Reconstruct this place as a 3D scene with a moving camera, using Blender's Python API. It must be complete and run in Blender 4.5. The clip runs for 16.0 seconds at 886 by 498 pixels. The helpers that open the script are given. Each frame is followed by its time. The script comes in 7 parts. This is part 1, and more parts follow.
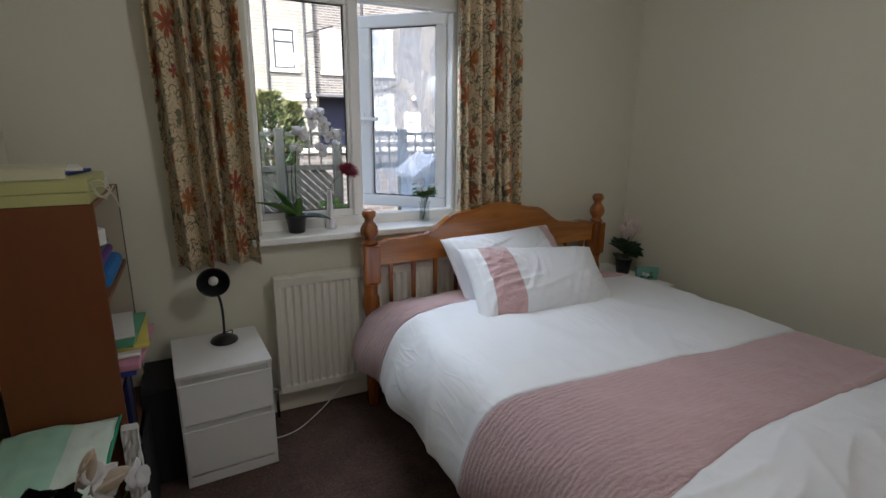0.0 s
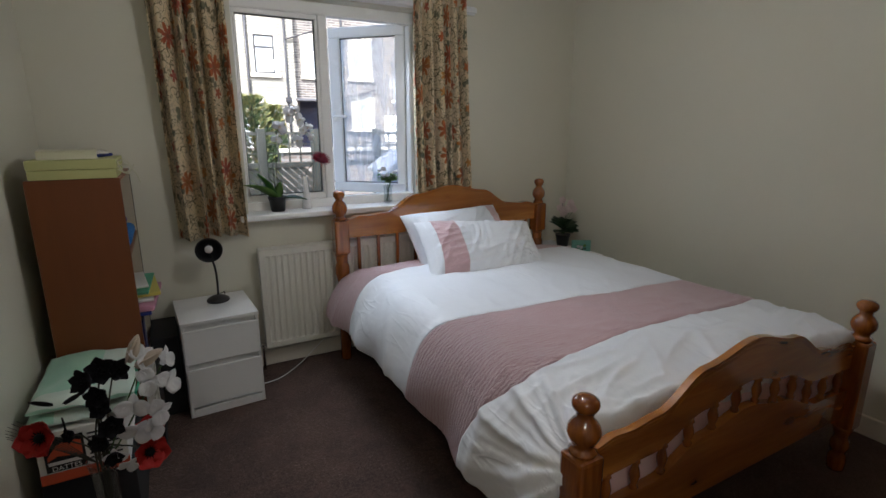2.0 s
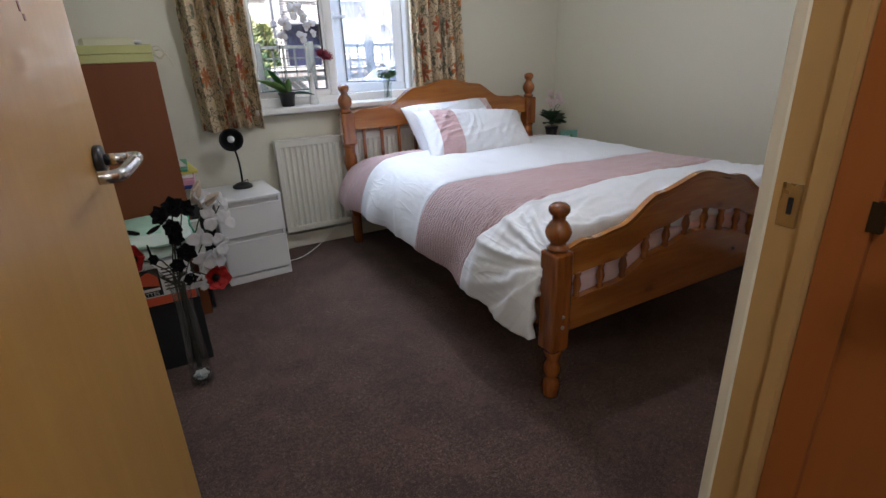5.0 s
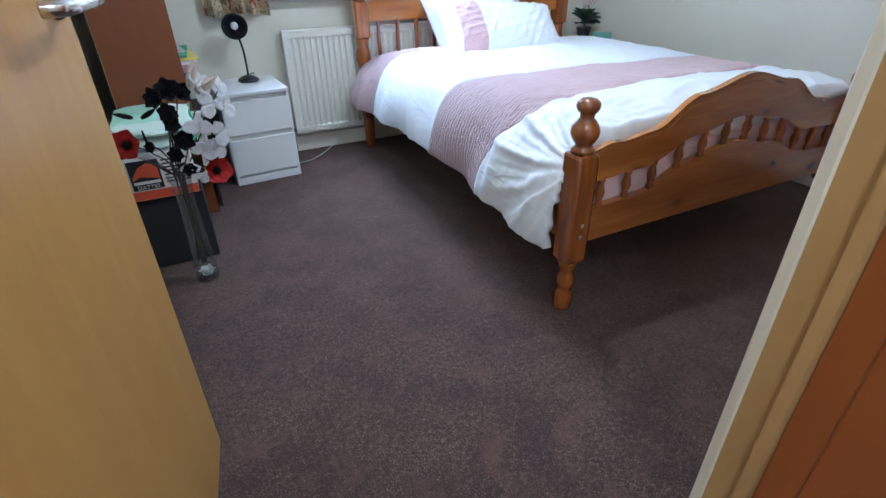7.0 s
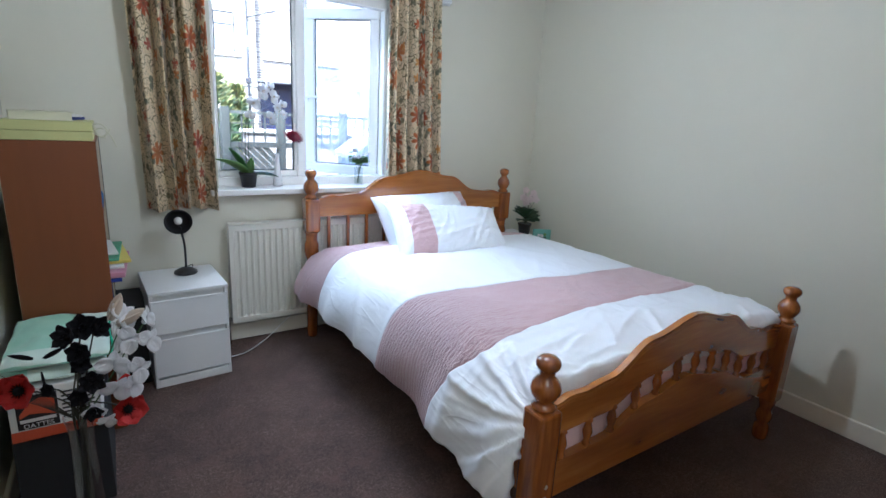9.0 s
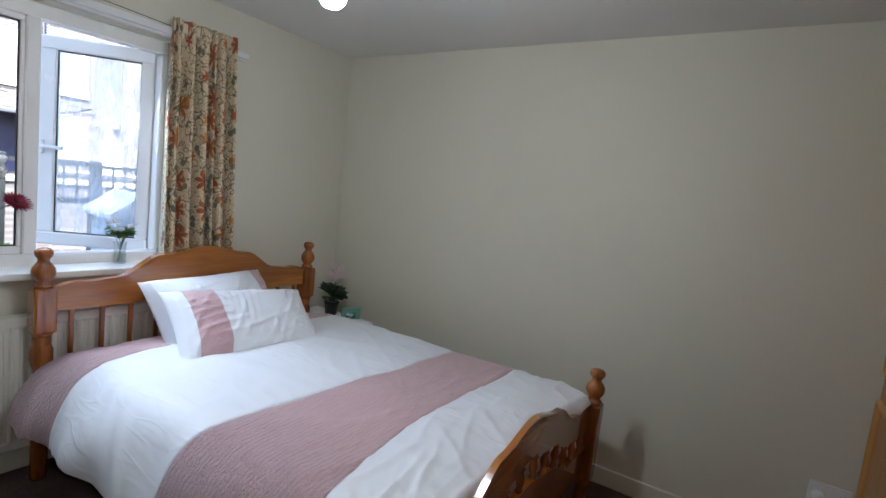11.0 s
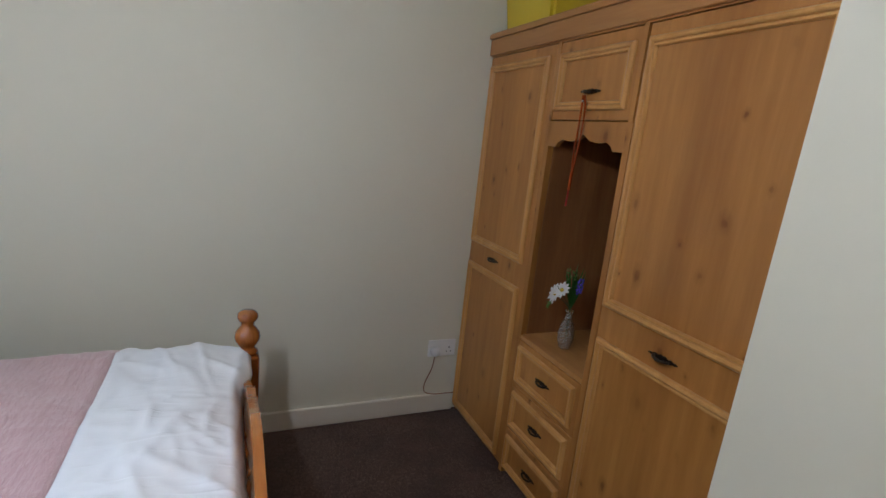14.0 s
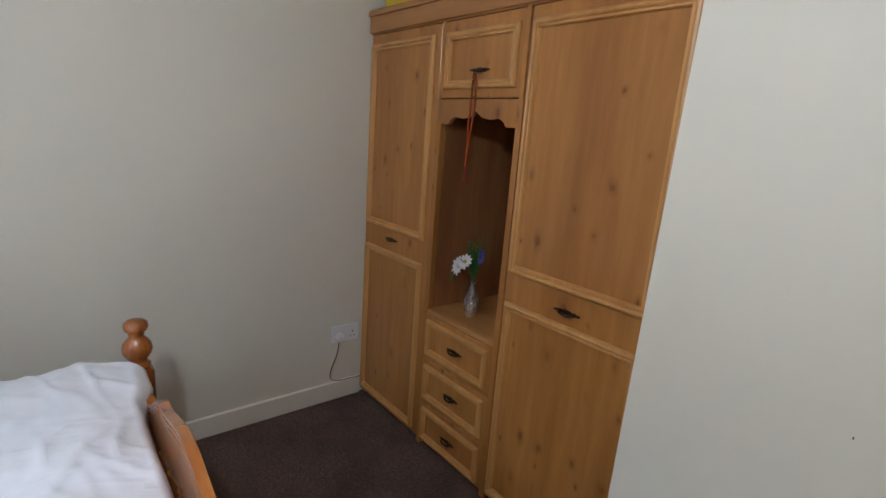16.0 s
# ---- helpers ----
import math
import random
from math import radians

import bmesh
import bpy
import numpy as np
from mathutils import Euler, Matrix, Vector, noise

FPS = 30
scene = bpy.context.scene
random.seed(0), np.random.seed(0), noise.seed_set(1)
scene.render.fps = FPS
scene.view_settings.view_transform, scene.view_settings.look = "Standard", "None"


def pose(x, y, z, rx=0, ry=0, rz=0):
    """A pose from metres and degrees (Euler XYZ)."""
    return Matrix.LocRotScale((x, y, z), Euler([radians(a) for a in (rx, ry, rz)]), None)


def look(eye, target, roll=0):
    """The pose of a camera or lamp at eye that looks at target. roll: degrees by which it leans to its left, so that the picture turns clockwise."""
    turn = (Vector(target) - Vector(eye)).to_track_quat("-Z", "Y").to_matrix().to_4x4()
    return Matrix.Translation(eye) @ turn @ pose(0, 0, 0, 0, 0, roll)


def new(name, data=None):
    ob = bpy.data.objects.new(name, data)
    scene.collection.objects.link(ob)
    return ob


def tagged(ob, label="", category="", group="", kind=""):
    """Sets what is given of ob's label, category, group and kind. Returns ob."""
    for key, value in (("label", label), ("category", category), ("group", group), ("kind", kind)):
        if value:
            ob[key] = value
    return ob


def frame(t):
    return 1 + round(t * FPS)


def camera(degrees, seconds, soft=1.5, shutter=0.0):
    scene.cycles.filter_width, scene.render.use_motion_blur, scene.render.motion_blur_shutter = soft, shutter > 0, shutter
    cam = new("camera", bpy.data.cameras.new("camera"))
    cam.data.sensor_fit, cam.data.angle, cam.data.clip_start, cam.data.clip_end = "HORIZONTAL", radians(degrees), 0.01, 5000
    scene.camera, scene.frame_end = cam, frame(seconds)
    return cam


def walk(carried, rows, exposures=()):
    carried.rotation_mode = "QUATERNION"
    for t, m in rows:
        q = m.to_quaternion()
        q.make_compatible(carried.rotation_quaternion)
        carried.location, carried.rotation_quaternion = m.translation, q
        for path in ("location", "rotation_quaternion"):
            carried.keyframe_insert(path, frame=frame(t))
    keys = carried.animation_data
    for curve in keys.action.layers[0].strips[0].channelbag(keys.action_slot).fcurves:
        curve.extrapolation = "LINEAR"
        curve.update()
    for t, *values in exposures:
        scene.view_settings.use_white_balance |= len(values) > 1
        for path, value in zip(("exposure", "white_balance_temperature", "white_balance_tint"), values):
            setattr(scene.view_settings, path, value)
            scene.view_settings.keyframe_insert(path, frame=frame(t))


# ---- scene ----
cam = camera(83.1, 16.0)
PATH = [
    (0, (0.002, 0.068, 1.399), (0.88, 1.8, 0.921), 0.5),
    (0.5, (-0.035, -0.045, 1.407), (0.851, 1.681, 0.924), 0.6),
    (1, (-0.063, -0.205, 1.386), (0.84, 1.519, 0.923), 0.3),
    (1.5, (-0.095, -0.324, 1.376), (0.834, 1.386, 0.913), -0.1),
    (2, (-0.09, -0.438, 1.348), (0.843, 1.269, 0.883), -0.1),
    (2.5, (-0.121, -0.513, 1.334), (0.823, 1.188, 0.868), -0.0),
    (3, (-0.154, -0.561, 1.309), (0.795, 1.135, 0.838), 0.1),
    (3.5, (-0.229, -0.65, 1.306), (0.739, 1.03, 0.815), -0.2),
    (4, (-0.294, -0.742, 1.287), (0.7, 0.91, 0.756), -1.4),
    (4.5, (-0.308, -0.784, 1.234), (0.638, 0.871, 0.628), -1.9),
    (5, (-0.307, -0.777, 1.163), (0.593, 0.855, 0.439), -2.2),
    (5.2, (-0.301, -0.772, 1.142), (0.58, 0.845, 0.361), -2.2),
    (7.3, (-0.261, -0.693, 1.068), (0.5, 0.854, 0.053), -0.2),
    (7.5, (-0.254, -0.67, 1.103), (0.532, 0.912, 0.165), 0.5),
    (7.8, (-0.22, -0.631, 1.17), (0.593, 0.996, 0.337), 1.3),
    (8, (-0.207, -0.612, 1.195), (0.63, 1.037, 0.433), 1.9),
    (10.3, (-0.189, -0.301, 1.422), (1.318, 0.992, 1.182), 4.8),
    (10.5, (-0.178, -0.264, 1.426), (1.393, 0.954, 1.209), 5.5),
    (11, (-0.093, -0.188, 1.419), (1.582, 0.885, 1.205), 6.5),
    (11.5, (-0.064, -0.032, 1.407), (1.73, 0.815, 1.149), 5.9),
    (12, (-0.027, 0.135, 1.397), (1.885, 0.649, 1.11), 5.2),
    (12.5, (0.117, 0.238, 1.393), (2.085, 0.434, 1.092), 4.4),
    (13, (0.288, 0.299, 1.378), (2.254, 0.157, 1.036), 5.0),
    (13.5, (0.367, 0.347, 1.363), (2.264, -0.147, 0.968), 5.9),
    (14, (0.424, 0.431, 1.359), (2.207, -0.368, 0.934), 6.0),
    (14.5, (0.467, 0.489, 1.339), (2.163, -0.48, 0.909), 5.6),
    (15, (0.452, 0.518, 1.317), (2.075, -0.563, 0.874), 5.1),
    (15.5, (0.432, 0.541, 1.336), (1.983, -0.64, 0.888), 4.4),
    (16, (0.474, 0.552, 1.349), (1.975, -0.687, 0.892), 4.2),
]
EXPOSURES = [(0, 1.83, 6000, 9), (2.5, 2.05, 5850, 9), (5.2, 2.75, 5600, 12), (7.5, 3.70, 4600, 5), (8.2, 3.55, 4700, 5), (10.3, 2.62, 5350, 10), (11.3, 2.38, 5420, 9), (12.0, 2.06, 5500, 8), (12.5, 2.42, 5550, 8), (13.0, 2.70, 5400, 8), (14.0, 2.95, 5400, 10), (14.5, 3.10, 5400, 13), (16.0, 3.05, 5400, 13)]
walk(cam, [(t, look(eye, target, roll)) for t, eye, target, roll in PATH], EXPOSURES)

# ---- world, sun and large lights ----
world = bpy.data.worlds.new("world")
scene.world = world
world.use_nodes = True
wn = world.node_tree
sky = wn.nodes.new("ShaderNodeTexSky")
sky.sky_type = "NISHITA"
sky.sun_disc = False
sky.sun_elevation = radians(48)
sky.sun_rotation = radians(215)
sky.air_density = 1.0
sky.dust_density = 4.0
wn.links.new(sky.outputs[0], wn.nodes["Background"].inputs[0])
wn.nodes["Background"].inputs[1].default_value = 0.15
sun = new("sun", bpy.data.lights.new("sun", "SUN"))
sun.data.energy = 3.2
sun.data.angle = radians(12)
sun.data.color = (1.0, 0.95, 0.88)
sun.matrix_world = look((-12, -16, 22), (0, 0, 0))
bulb_light = new("bulb_light", bpy.data.lights.new("bulb_light", "POINT"))
bulb_light.location = (0.85, 0.84, 1.90)
bulb_light.data.energy = 0.55
bulb_light.data.shadow_soft_size = 0.04
bulb_light.data.color = (1.0, 0.96, 0.91)
window_light = new("window_light", bpy.data.lights.new("window_light", "AREA"))
window_light.matrix_world = look((0.80, 2.50, 1.72), (0.95, 1.66, 0.52))
window_light.data.shape = "RECTANGLE"
window_light.data.size = 1.0
window_light.data.size_y = 0.30
window_light.data.spread = radians(80)
window_light.data.energy = 0.78
window_light.data.color = (0.90, 0.95, 1.0)
# fill added in the unseen hall to brighten door and frame; no known fixture
hall_fill = new("hall_fill", bpy.data.lights.new("hall_fill", "POINT"))
hall_fill.location = (-0.35, -1.2, 2.05)
hall_fill.data.energy = 2.5
hall_fill.data.shadow_soft_size = 0.12
hall_fill.data.color = (1.0, 0.92, 0.80)


# ---- materials ----
def nodes_of(name):
    m = bpy.data.materials.new(name)
    m.use_nodes = True
    nt = m.node_tree
    return m, nt, nt.nodes["Principled BSDF"]


def nd(nt, kind, **values):
    n = nt.nodes.new(kind)
    for k, v in values.items():
        n.inputs[k.replace("_", " ")].default_value = v
    return n


def coords(nt, scale=(1, 1, 1), kind="Object"):
    c = nt.nodes.new("ShaderNodeTexCoord")
    mp = nt.nodes.new("ShaderNodeMapping")
    mp.inputs["Scale"].default_value = scale
    nt.links.new(c.outputs[kind], mp.inputs["Vector"])
    return mp.outputs[0]


def noise_tex(nt, vec, scale, detail=4.0, rough=0.55, distortion=0.0):
    n = nd(nt, "ShaderNodeTexNoise", Scale=scale, Detail=detail, Roughness=rough, Distortion=distortion)
    nt.links.new(vec, n.inputs["Vector"])
    return n.outputs["Fac"]


def ramp(nt, fac, stops):
    r = nt.nodes.new("ShaderNodeValToRGB")
    els = r.color_ramp.elements
    while len(els) < len(stops):
        els.new(0.5)
    for e, (p, c) in zip(els, stops):
        e.position = p
        e.color = (*c, 1) if len(c) == 3 else c
    nt.links.new(fac, r.inputs[0])
    return r.outputs[0]


def mix(nt, fac, a, b, blend="MIX"):
    n = nt.nodes.new("ShaderNodeMix")
    n.data_type = "RGBA"
    n.blend_type = blend
    for sock, v in ((n.inputs[0], fac), (n.inputs[6], a), (n.inputs[7], b)):
        if isinstance(v, (int, float)):
            sock.default_value = v
        elif isinstance(v, tuple):
            sock.default_value = (*v, 1)
        else:
            nt.links.new(v, sock)
    return n.outputs[2]


def maths(nt, op, a, b=None, clamp=False):
    n = nt.nodes.new("ShaderNodeMath")
    n.operation = op
    n.use_clamp = clamp
    for sock, v in ((n.inputs[0], a), (n.inputs[1], b)):
        if v is None:
            continue
        if isinstance(v, (int, float)):
            sock.default_value = v
        else:
            nt.links.new(v, sock)
    return n.outputs[0]


def bump(nt, bsdf, fac, strength, distance=0.01):
    b = nd(nt, "ShaderNodeBump", Strength=strength, Distance=distance)
    nt.links.new(fac, b.inputs["Height"])
    nt.links.new(b.outputs[0], bsdf.inputs["Normal"])
    return b


def scaled(c, k):
    return tuple(min(1.0, v * k) for v in c)


def surf(name, base, rough=0.5, metal=0.0, var=0.12, scale=6.0, grain=0.0, gscale=120.0, coat=0.0, spec=0.5, sheen=0.0):
    m, nt, b = nodes_of(name)
    vec = coords(nt)
    big = noise_tex(nt, vec, scale, 5)
    fine = noise_tex(nt, vec, gscale, 3)
    col = mix(nt, big, scaled(base, 1 - var), scaled(base, 1 + var))
    if grain:
        col = mix(nt, maths(nt, "MULTIPLY", fine, 0.5), col, scaled(base, 1 - var * 2))
        bump(nt, b, fine, grain, 0.004)
    nt.links.new(col, b.inputs["Base Color"])
    rr = nd(nt, "ShaderNodeMapRange", To_Min=max(0.02, rough - 0.07), To_Max=min(1, rough + 0.07))
    nt.links.new(big, rr.inputs["Value"])
    nt.links.new(rr.outputs[0], b.inputs["Roughness"])
    b.inputs["Metallic"].default_value = metal
    b.inputs["Coat Weight"].default_value = coat
    b.inputs["Coat Roughness"].default_value = 0.12
    b.inputs["Specular IOR Level"].default_value = spec
    b.inputs["Sheen Weight"].default_value = sheen
    return m


def wood(name, light, dark, rough=0.35, axis=2, scale=1.0, coat=0.3, knots=0.0, knot_scale=5.0, contrast=1.0):
    """Long grain along the given axis of the object, with a few oval knots."""
    m, nt, b = nodes_of(name)
    stretch = [9 * scale] * 3
    stretch[axis] = 0.9 * scale
    vec = coords(nt, tuple(stretch))
    rnd = nt.nodes.new("ShaderNodeObjectInfo")
    add = nt.nodes.new("ShaderNodeVectorMath")
    add.operation = "ADD"
    nt.links.new(vec, add.inputs[0])
    shift = nt.nodes.new("ShaderNodeCombineXYZ")
    for k in range(3):
        nt.links.new(maths(nt, "MULTIPLY", rnd.outputs["Random"], 37.0 + 11 * k), shift.inputs[k])
    nt.links.new(shift.outputs[0], add.inputs[1])
    v = add.outputs[0]
    low = noise_tex(nt, v, 1.2, 3, 0.5, 0.6)
    hi = noise_tex(nt, v, 7.0, 4, 0.6, 0.2)
    f = maths(nt, "ADD", maths(nt, "MULTIPLY", low, 0.65), maths(nt, "MULTIPLY", hi, 0.35))
    mid = tuple((a + c) / 2 for a, c in zip(light, dark))
    lo, up = 0.5 - 0.16 * contrast, 0.5 + 0.14 * contrast
    col = ramp(nt, f, [(lo, dark), (0.5, mid), (up, light)])
    if knots:
        broad = noise_tex(nt, coords(nt, (3.2, 3.2, 0.55) if axis == 2 else (0.55, 3.2, 3.2)), 1.0, 3, 0.5, 0.8)
        col = mix(nt, ramp(nt, broad, [(0.46, (0, 0, 0)), (0.62, (0.5, 0.5, 0.5))]), col, scaled(dark, 0.82))
        sepk = nt.nodes.new("ShaderNodeSeparateXYZ")
        nt.links.new(coords(nt), sepk.inputs[0])
        flat = nt.nodes.new("ShaderNodeCombineXYZ")
        kx, kz = (0.55, 1.0) if axis == 0 else (1.0, 0.6)
        warp = maths(nt, "MULTIPLY", rnd.outputs["Random"], 23.0)
        nt.links.new(maths(nt, "ADD", maths(nt, "MULTIPLY", sepk.outputs[0], knot_scale * kx), warp), flat.inputs[0])
        nt.links.new(maths(nt, "ADD", maths(nt, "MULTIPLY", sepk.outputs[2], knot_scale * kz), maths(nt, "MULTIPLY", warp, 1.7)), flat.inputs[1])
        bent = nt.nodes.new("ShaderNodeVectorMath")
        bent.operation = "MULTIPLY_ADD"
        bn = nd(nt, "ShaderNodeTexNoise", Scale=5.0, Detail=3.0)
        nt.links.new(flat.outputs[0], bn.inputs["Vector"])
        nt.links.new(bn.outputs["Color"], bent.inputs[0])
        bent.inputs[1].default_value = (0.16, 0.16, 0)
        nt.links.new(flat.outputs[0], bent.inputs[2])
        vo = nd(nt, "ShaderNodeTexVoronoi", Scale=1.0, Randomness=1.0)
        vo.voronoi_dimensions = "2D"
        nt.links.new(bent.outputs[0], vo.inputs["Vector"])
        sep = nt.nodes.new("ShaderNodeSeparateColor")
        nt.links.new(vo.outputs["Color"], sep.inputs[0])
        grown = maths(nt, "MULTIPLY", vo.outputs["Distance"], maths(nt, "ADD", maths(nt, "MULTIPLY", sep.outputs[1], 1.0), 0.45))
        k = ramp(nt, grown, [(0.0, (1, 1, 1)), (0.034, (0.9, 0.9, 0.9)), (0.062, (0.42, 0.42, 0.42)), (0.15, (0, 0, 0))])
        gather = ramp(nt, noise_tex(nt, coords(nt), 2.6, 2), [(0.42, (0.25, 0.25, 0.25)), (0.54, (1, 1, 1))])
        pick = maths(nt, "MULTIPLY", maths(nt, "GREATER_THAN", sep.outputs[0], 1 - knots), gather)
        col = mix(nt, maths(nt, "MULTIPLY", maths(nt, "MULTIPLY", k, pick), 0.92), col, (dark[0] * 0.46, dark[1] * 0.36, dark[2] * 0.28))
    nt.links.new(col, b.inputs["Base Color"])
    bump(nt, b, hi, 0.12, 0.002)
    b.inputs["Roughness"].default_value = rough
    b.inputs["Coat Weight"].default_value = coat
    b.inputs["Coat Roughness"].default_value = 0.04
    return m


def pane_glass(name):
    m, nt, b = nodes_of(name)
    out = nt.nodes["Material Output"]
    t = nt.nodes.new("ShaderNodeBsdfTransparent")
    g = nd(nt, "ShaderNodeBsdfGlossy", Roughness=0.02)
    fr = nd(nt, "ShaderNodeFresnel", IOR=1.45)
    mx = nt.nodes.new("ShaderNodeMixShader")
    nt.links.new(fr.outputs[0], mx.inputs[0])
    nt.links.new(t.outputs[0], mx.inputs[1])
    nt.links.new(g.outputs[0], mx.inputs[2])
    nt.links.new(mx.outputs[0], out.inputs["Surface"])
    return m


def thin_wall_glass(name, relief=0.0, base_gloss=0.06, rough=0.04):
    """Clear thin glass: see-through, with gloss growing towards the rims."""
    m, nt, b = nodes_of(name)
    t = nd(nt, "ShaderNodeBsdfTransparent", Color=(0.94, 0.96, 0.96, 1))
    g = nd(nt, "ShaderNodeBsdfGlossy", Roughness=rough)
    if relief:
        cuts = nd(nt, "ShaderNodeTexVoronoi", Scale=110.0)
        nt.links.new(coords(nt), cuts.inputs["Vector"])
        bp = nd(nt, "ShaderNodeBump", Strength=1.0, Distance=relief * 0.05)
        nt.links.new(cuts.outputs["Distance"], bp.inputs["Height"])
        nt.links.new(bp.outputs[0], g.inputs["Normal"])
    lw = nd(nt, "ShaderNodeLayerWeight", Blend=0.35)
    mx = nt.nodes.new("ShaderNodeMixShader")
    gloss = maths(nt, "ADD", maths(nt, "MULTIPLY", maths(nt, "POWER", lw.outputs["Facing"], 2.0), 0.6), base_gloss)
    nt.links.new(gloss, mx.inputs[0])
    nt.links.new(t.outputs[0], mx.inputs[1])
    nt.links.new(g.outputs[0], mx.inputs[2])
    nt.links.new(mx.outputs[0], nt.nodes["Material Output"].inputs["Surface"])
    return m


def dusty_glass(name):
    """Window glass with a streaky film of dirt on it."""
    m = pane_glass(name)
    nt = m.node_tree
    out = nt.nodes["Material Output"]
    clean = out.inputs["Surface"].links[0].from_socket
    film = nd(nt, "ShaderNodeBsdfTranslucent", Color=(0.9, 0.92, 0.95, 1))
    vec = coords(nt, (5, 5, 1.2))
    n = noise_tex(nt, vec, 3.0, 5, 0.6, 0.8)
    fac = ramp(nt, n, [(0.32, (0.10, 0.10, 0.10)), (0.70, (0.46, 0.46, 0.46))])
    mx = nt.nodes.new("ShaderNodeMixShader")
    nt.links.new(fac, mx.inputs[0])
    nt.links.new(clean, mx.inputs[1])
    nt.links.new(film.outputs[0], mx.inputs[2])
    nt.links.new(mx.outputs[0], out.inputs["Surface"])
    return m


def emitter(name, color, strength):
    m, nt, b = nodes_of(name)
    b.inputs["Emission Color"].default_value = (*color, 1)
    b.inputs["Emission Strength"].default_value = strength
    b.inputs["Base Color"].default_value = (*color, 1)
    return m


def carpet_material():
    m, nt, b = nodes_of("carpet")
    vec = coords(nt)
    fine = noise_tex(nt, vec, 240, 2, 0.8)
    tuft = noise_tex(nt, vec, 75, 5, 0.85)
    patch = noise_tex(nt, vec, 4.5, 6, 0.7, 0.1)
    f = maths(nt, "ADD", maths(nt, "MULTIPLY", fine, 0.5), maths(nt, "MULTIPLY", tuft, 0.5))
    col = ramp(nt, f, [(0.33, (0.018, 0.011, 0.009)), (0.50, (0.080, 0.050, 0.040)), (0.58, (0.18, 0.120, 0.098)), (0.66, (0.42, 0.32, 0.27))])
    worn = ramp(nt, patch, [(0.40, (0, 0, 0)), (0.60, (0.55, 0.55, 0.55))])
    col = mix(nt, worn, col, (0.036, 0.024, 0.025))
    blot = ramp(nt, noise_tex(nt, vec, 7, 4, 0.6), [(0.54, (0, 0, 0)), (0.68, (0.6, 0.6, 0.6))])
    col = mix(nt, blot, col, (0.125, 0.070, 0.058))
    nt.links.new(col, b.inputs["Base Color"])
    bump(nt, b, f, 0.55, 0.008)
    b.inputs["Roughness"].default_value = 0.95
    b.inputs["Specular IOR Level"].default_value = 0.15
    b.inputs["Sheen Weight"].default_value = 0.24
    b.inputs["Sheen Roughness"].default_value = 0.45
    b.inputs["Sheen Tint"].default_value = (0.92, 0.74, 0.66, 1)
    return m


def wall_material(name, base):
    m, nt, b = nodes_of(name)
    vec = coords(nt)
    big = noise_tex(nt, vec, 1.3, 4)
    sm = noise_tex(nt, vec, 9, 4)
    fine = noise_tex(nt, vec, 160, 2)
    col = mix(nt, big, scaled(base, 0.97), scaled(base, 1.03))
    col = mix(nt, maths(nt, "MULTIPLY", sm, 0.12), col, scaled(base, 0.85))
    nt.links.new(col, b.inputs["Base Color"])
    bump(nt, b, maths(nt, "ADD", maths(nt, "MULTIPLY", fine, 0.35), sm), 0.12, 0.004)
    b.inputs["Roughness"].default_value = 0.62
    b.inputs["Specular IOR Level"].default_value = 0.35
    return m


def cloth(name, base, wrinkle=0.4, var=0.05, weave=0.15, rough=0.75, sheen=0.2, spec=0.3, crease=0.0):
    m, nt, b = nodes_of(name)
    vec = coords(nt)
    w = noise_tex(nt, coords(nt, (5, 3, 5)), 1.0, 4, 0.45, 0.3)
    fine = noise_tex(nt, vec, 500, 2)
    nt.links.new(mix(nt, w, scaled(base, 1 - var), scaled(base, 1 + var)), b.inputs["Base Color"])
    h = maths(nt, "ADD", maths(nt, "MULTIPLY", w, 1.0), maths(nt, "MULTIPLY", fine, weave * 0.1))
    for turned, k in (((0.2, 0.1, 0.7), 1.0), ((0.1, 0.3, -0.5), 0.7)) if crease else ():
        c = nt.nodes.new("ShaderNodeTexCoord")
        mp = nt.nodes.new("ShaderNodeMapping")
        mp.inputs["Rotation"].default_value = turned
        mp.inputs["Scale"].default_value = (16, 3.2, 9)
        nt.links.new(c.outputs["Object"], mp.inputs["Vector"])
        n = noise_tex(nt, mp.outputs[0], 1.0, 1.0, 0.4, 0.5)
        line = maths(nt, "SUBTRACT", 1.0, maths(nt, "MULTIPLY", maths(nt, "ABSOLUTE", maths(nt, "SUBTRACT", n, 0.5)), 14.0), True)
        where = ramp(nt, noise_tex(nt, vec, 2.6 + k, 2), [(0.45, (0, 0, 0)), (0.62, (1, 1, 1))])
        h = maths(nt, "ADD", h, maths(nt, "MULTIPLY", maths(nt, "MULTIPLY", line, where), crease * k))
    bump(nt, b, h, wrinkle, 0.03)
    b.inputs["Roughness"].default_value = rough
    b.inputs["Sheen Weight"].default_value = sheen
    b.inputs["Specular IOR Level"].default_value = spec
    return m


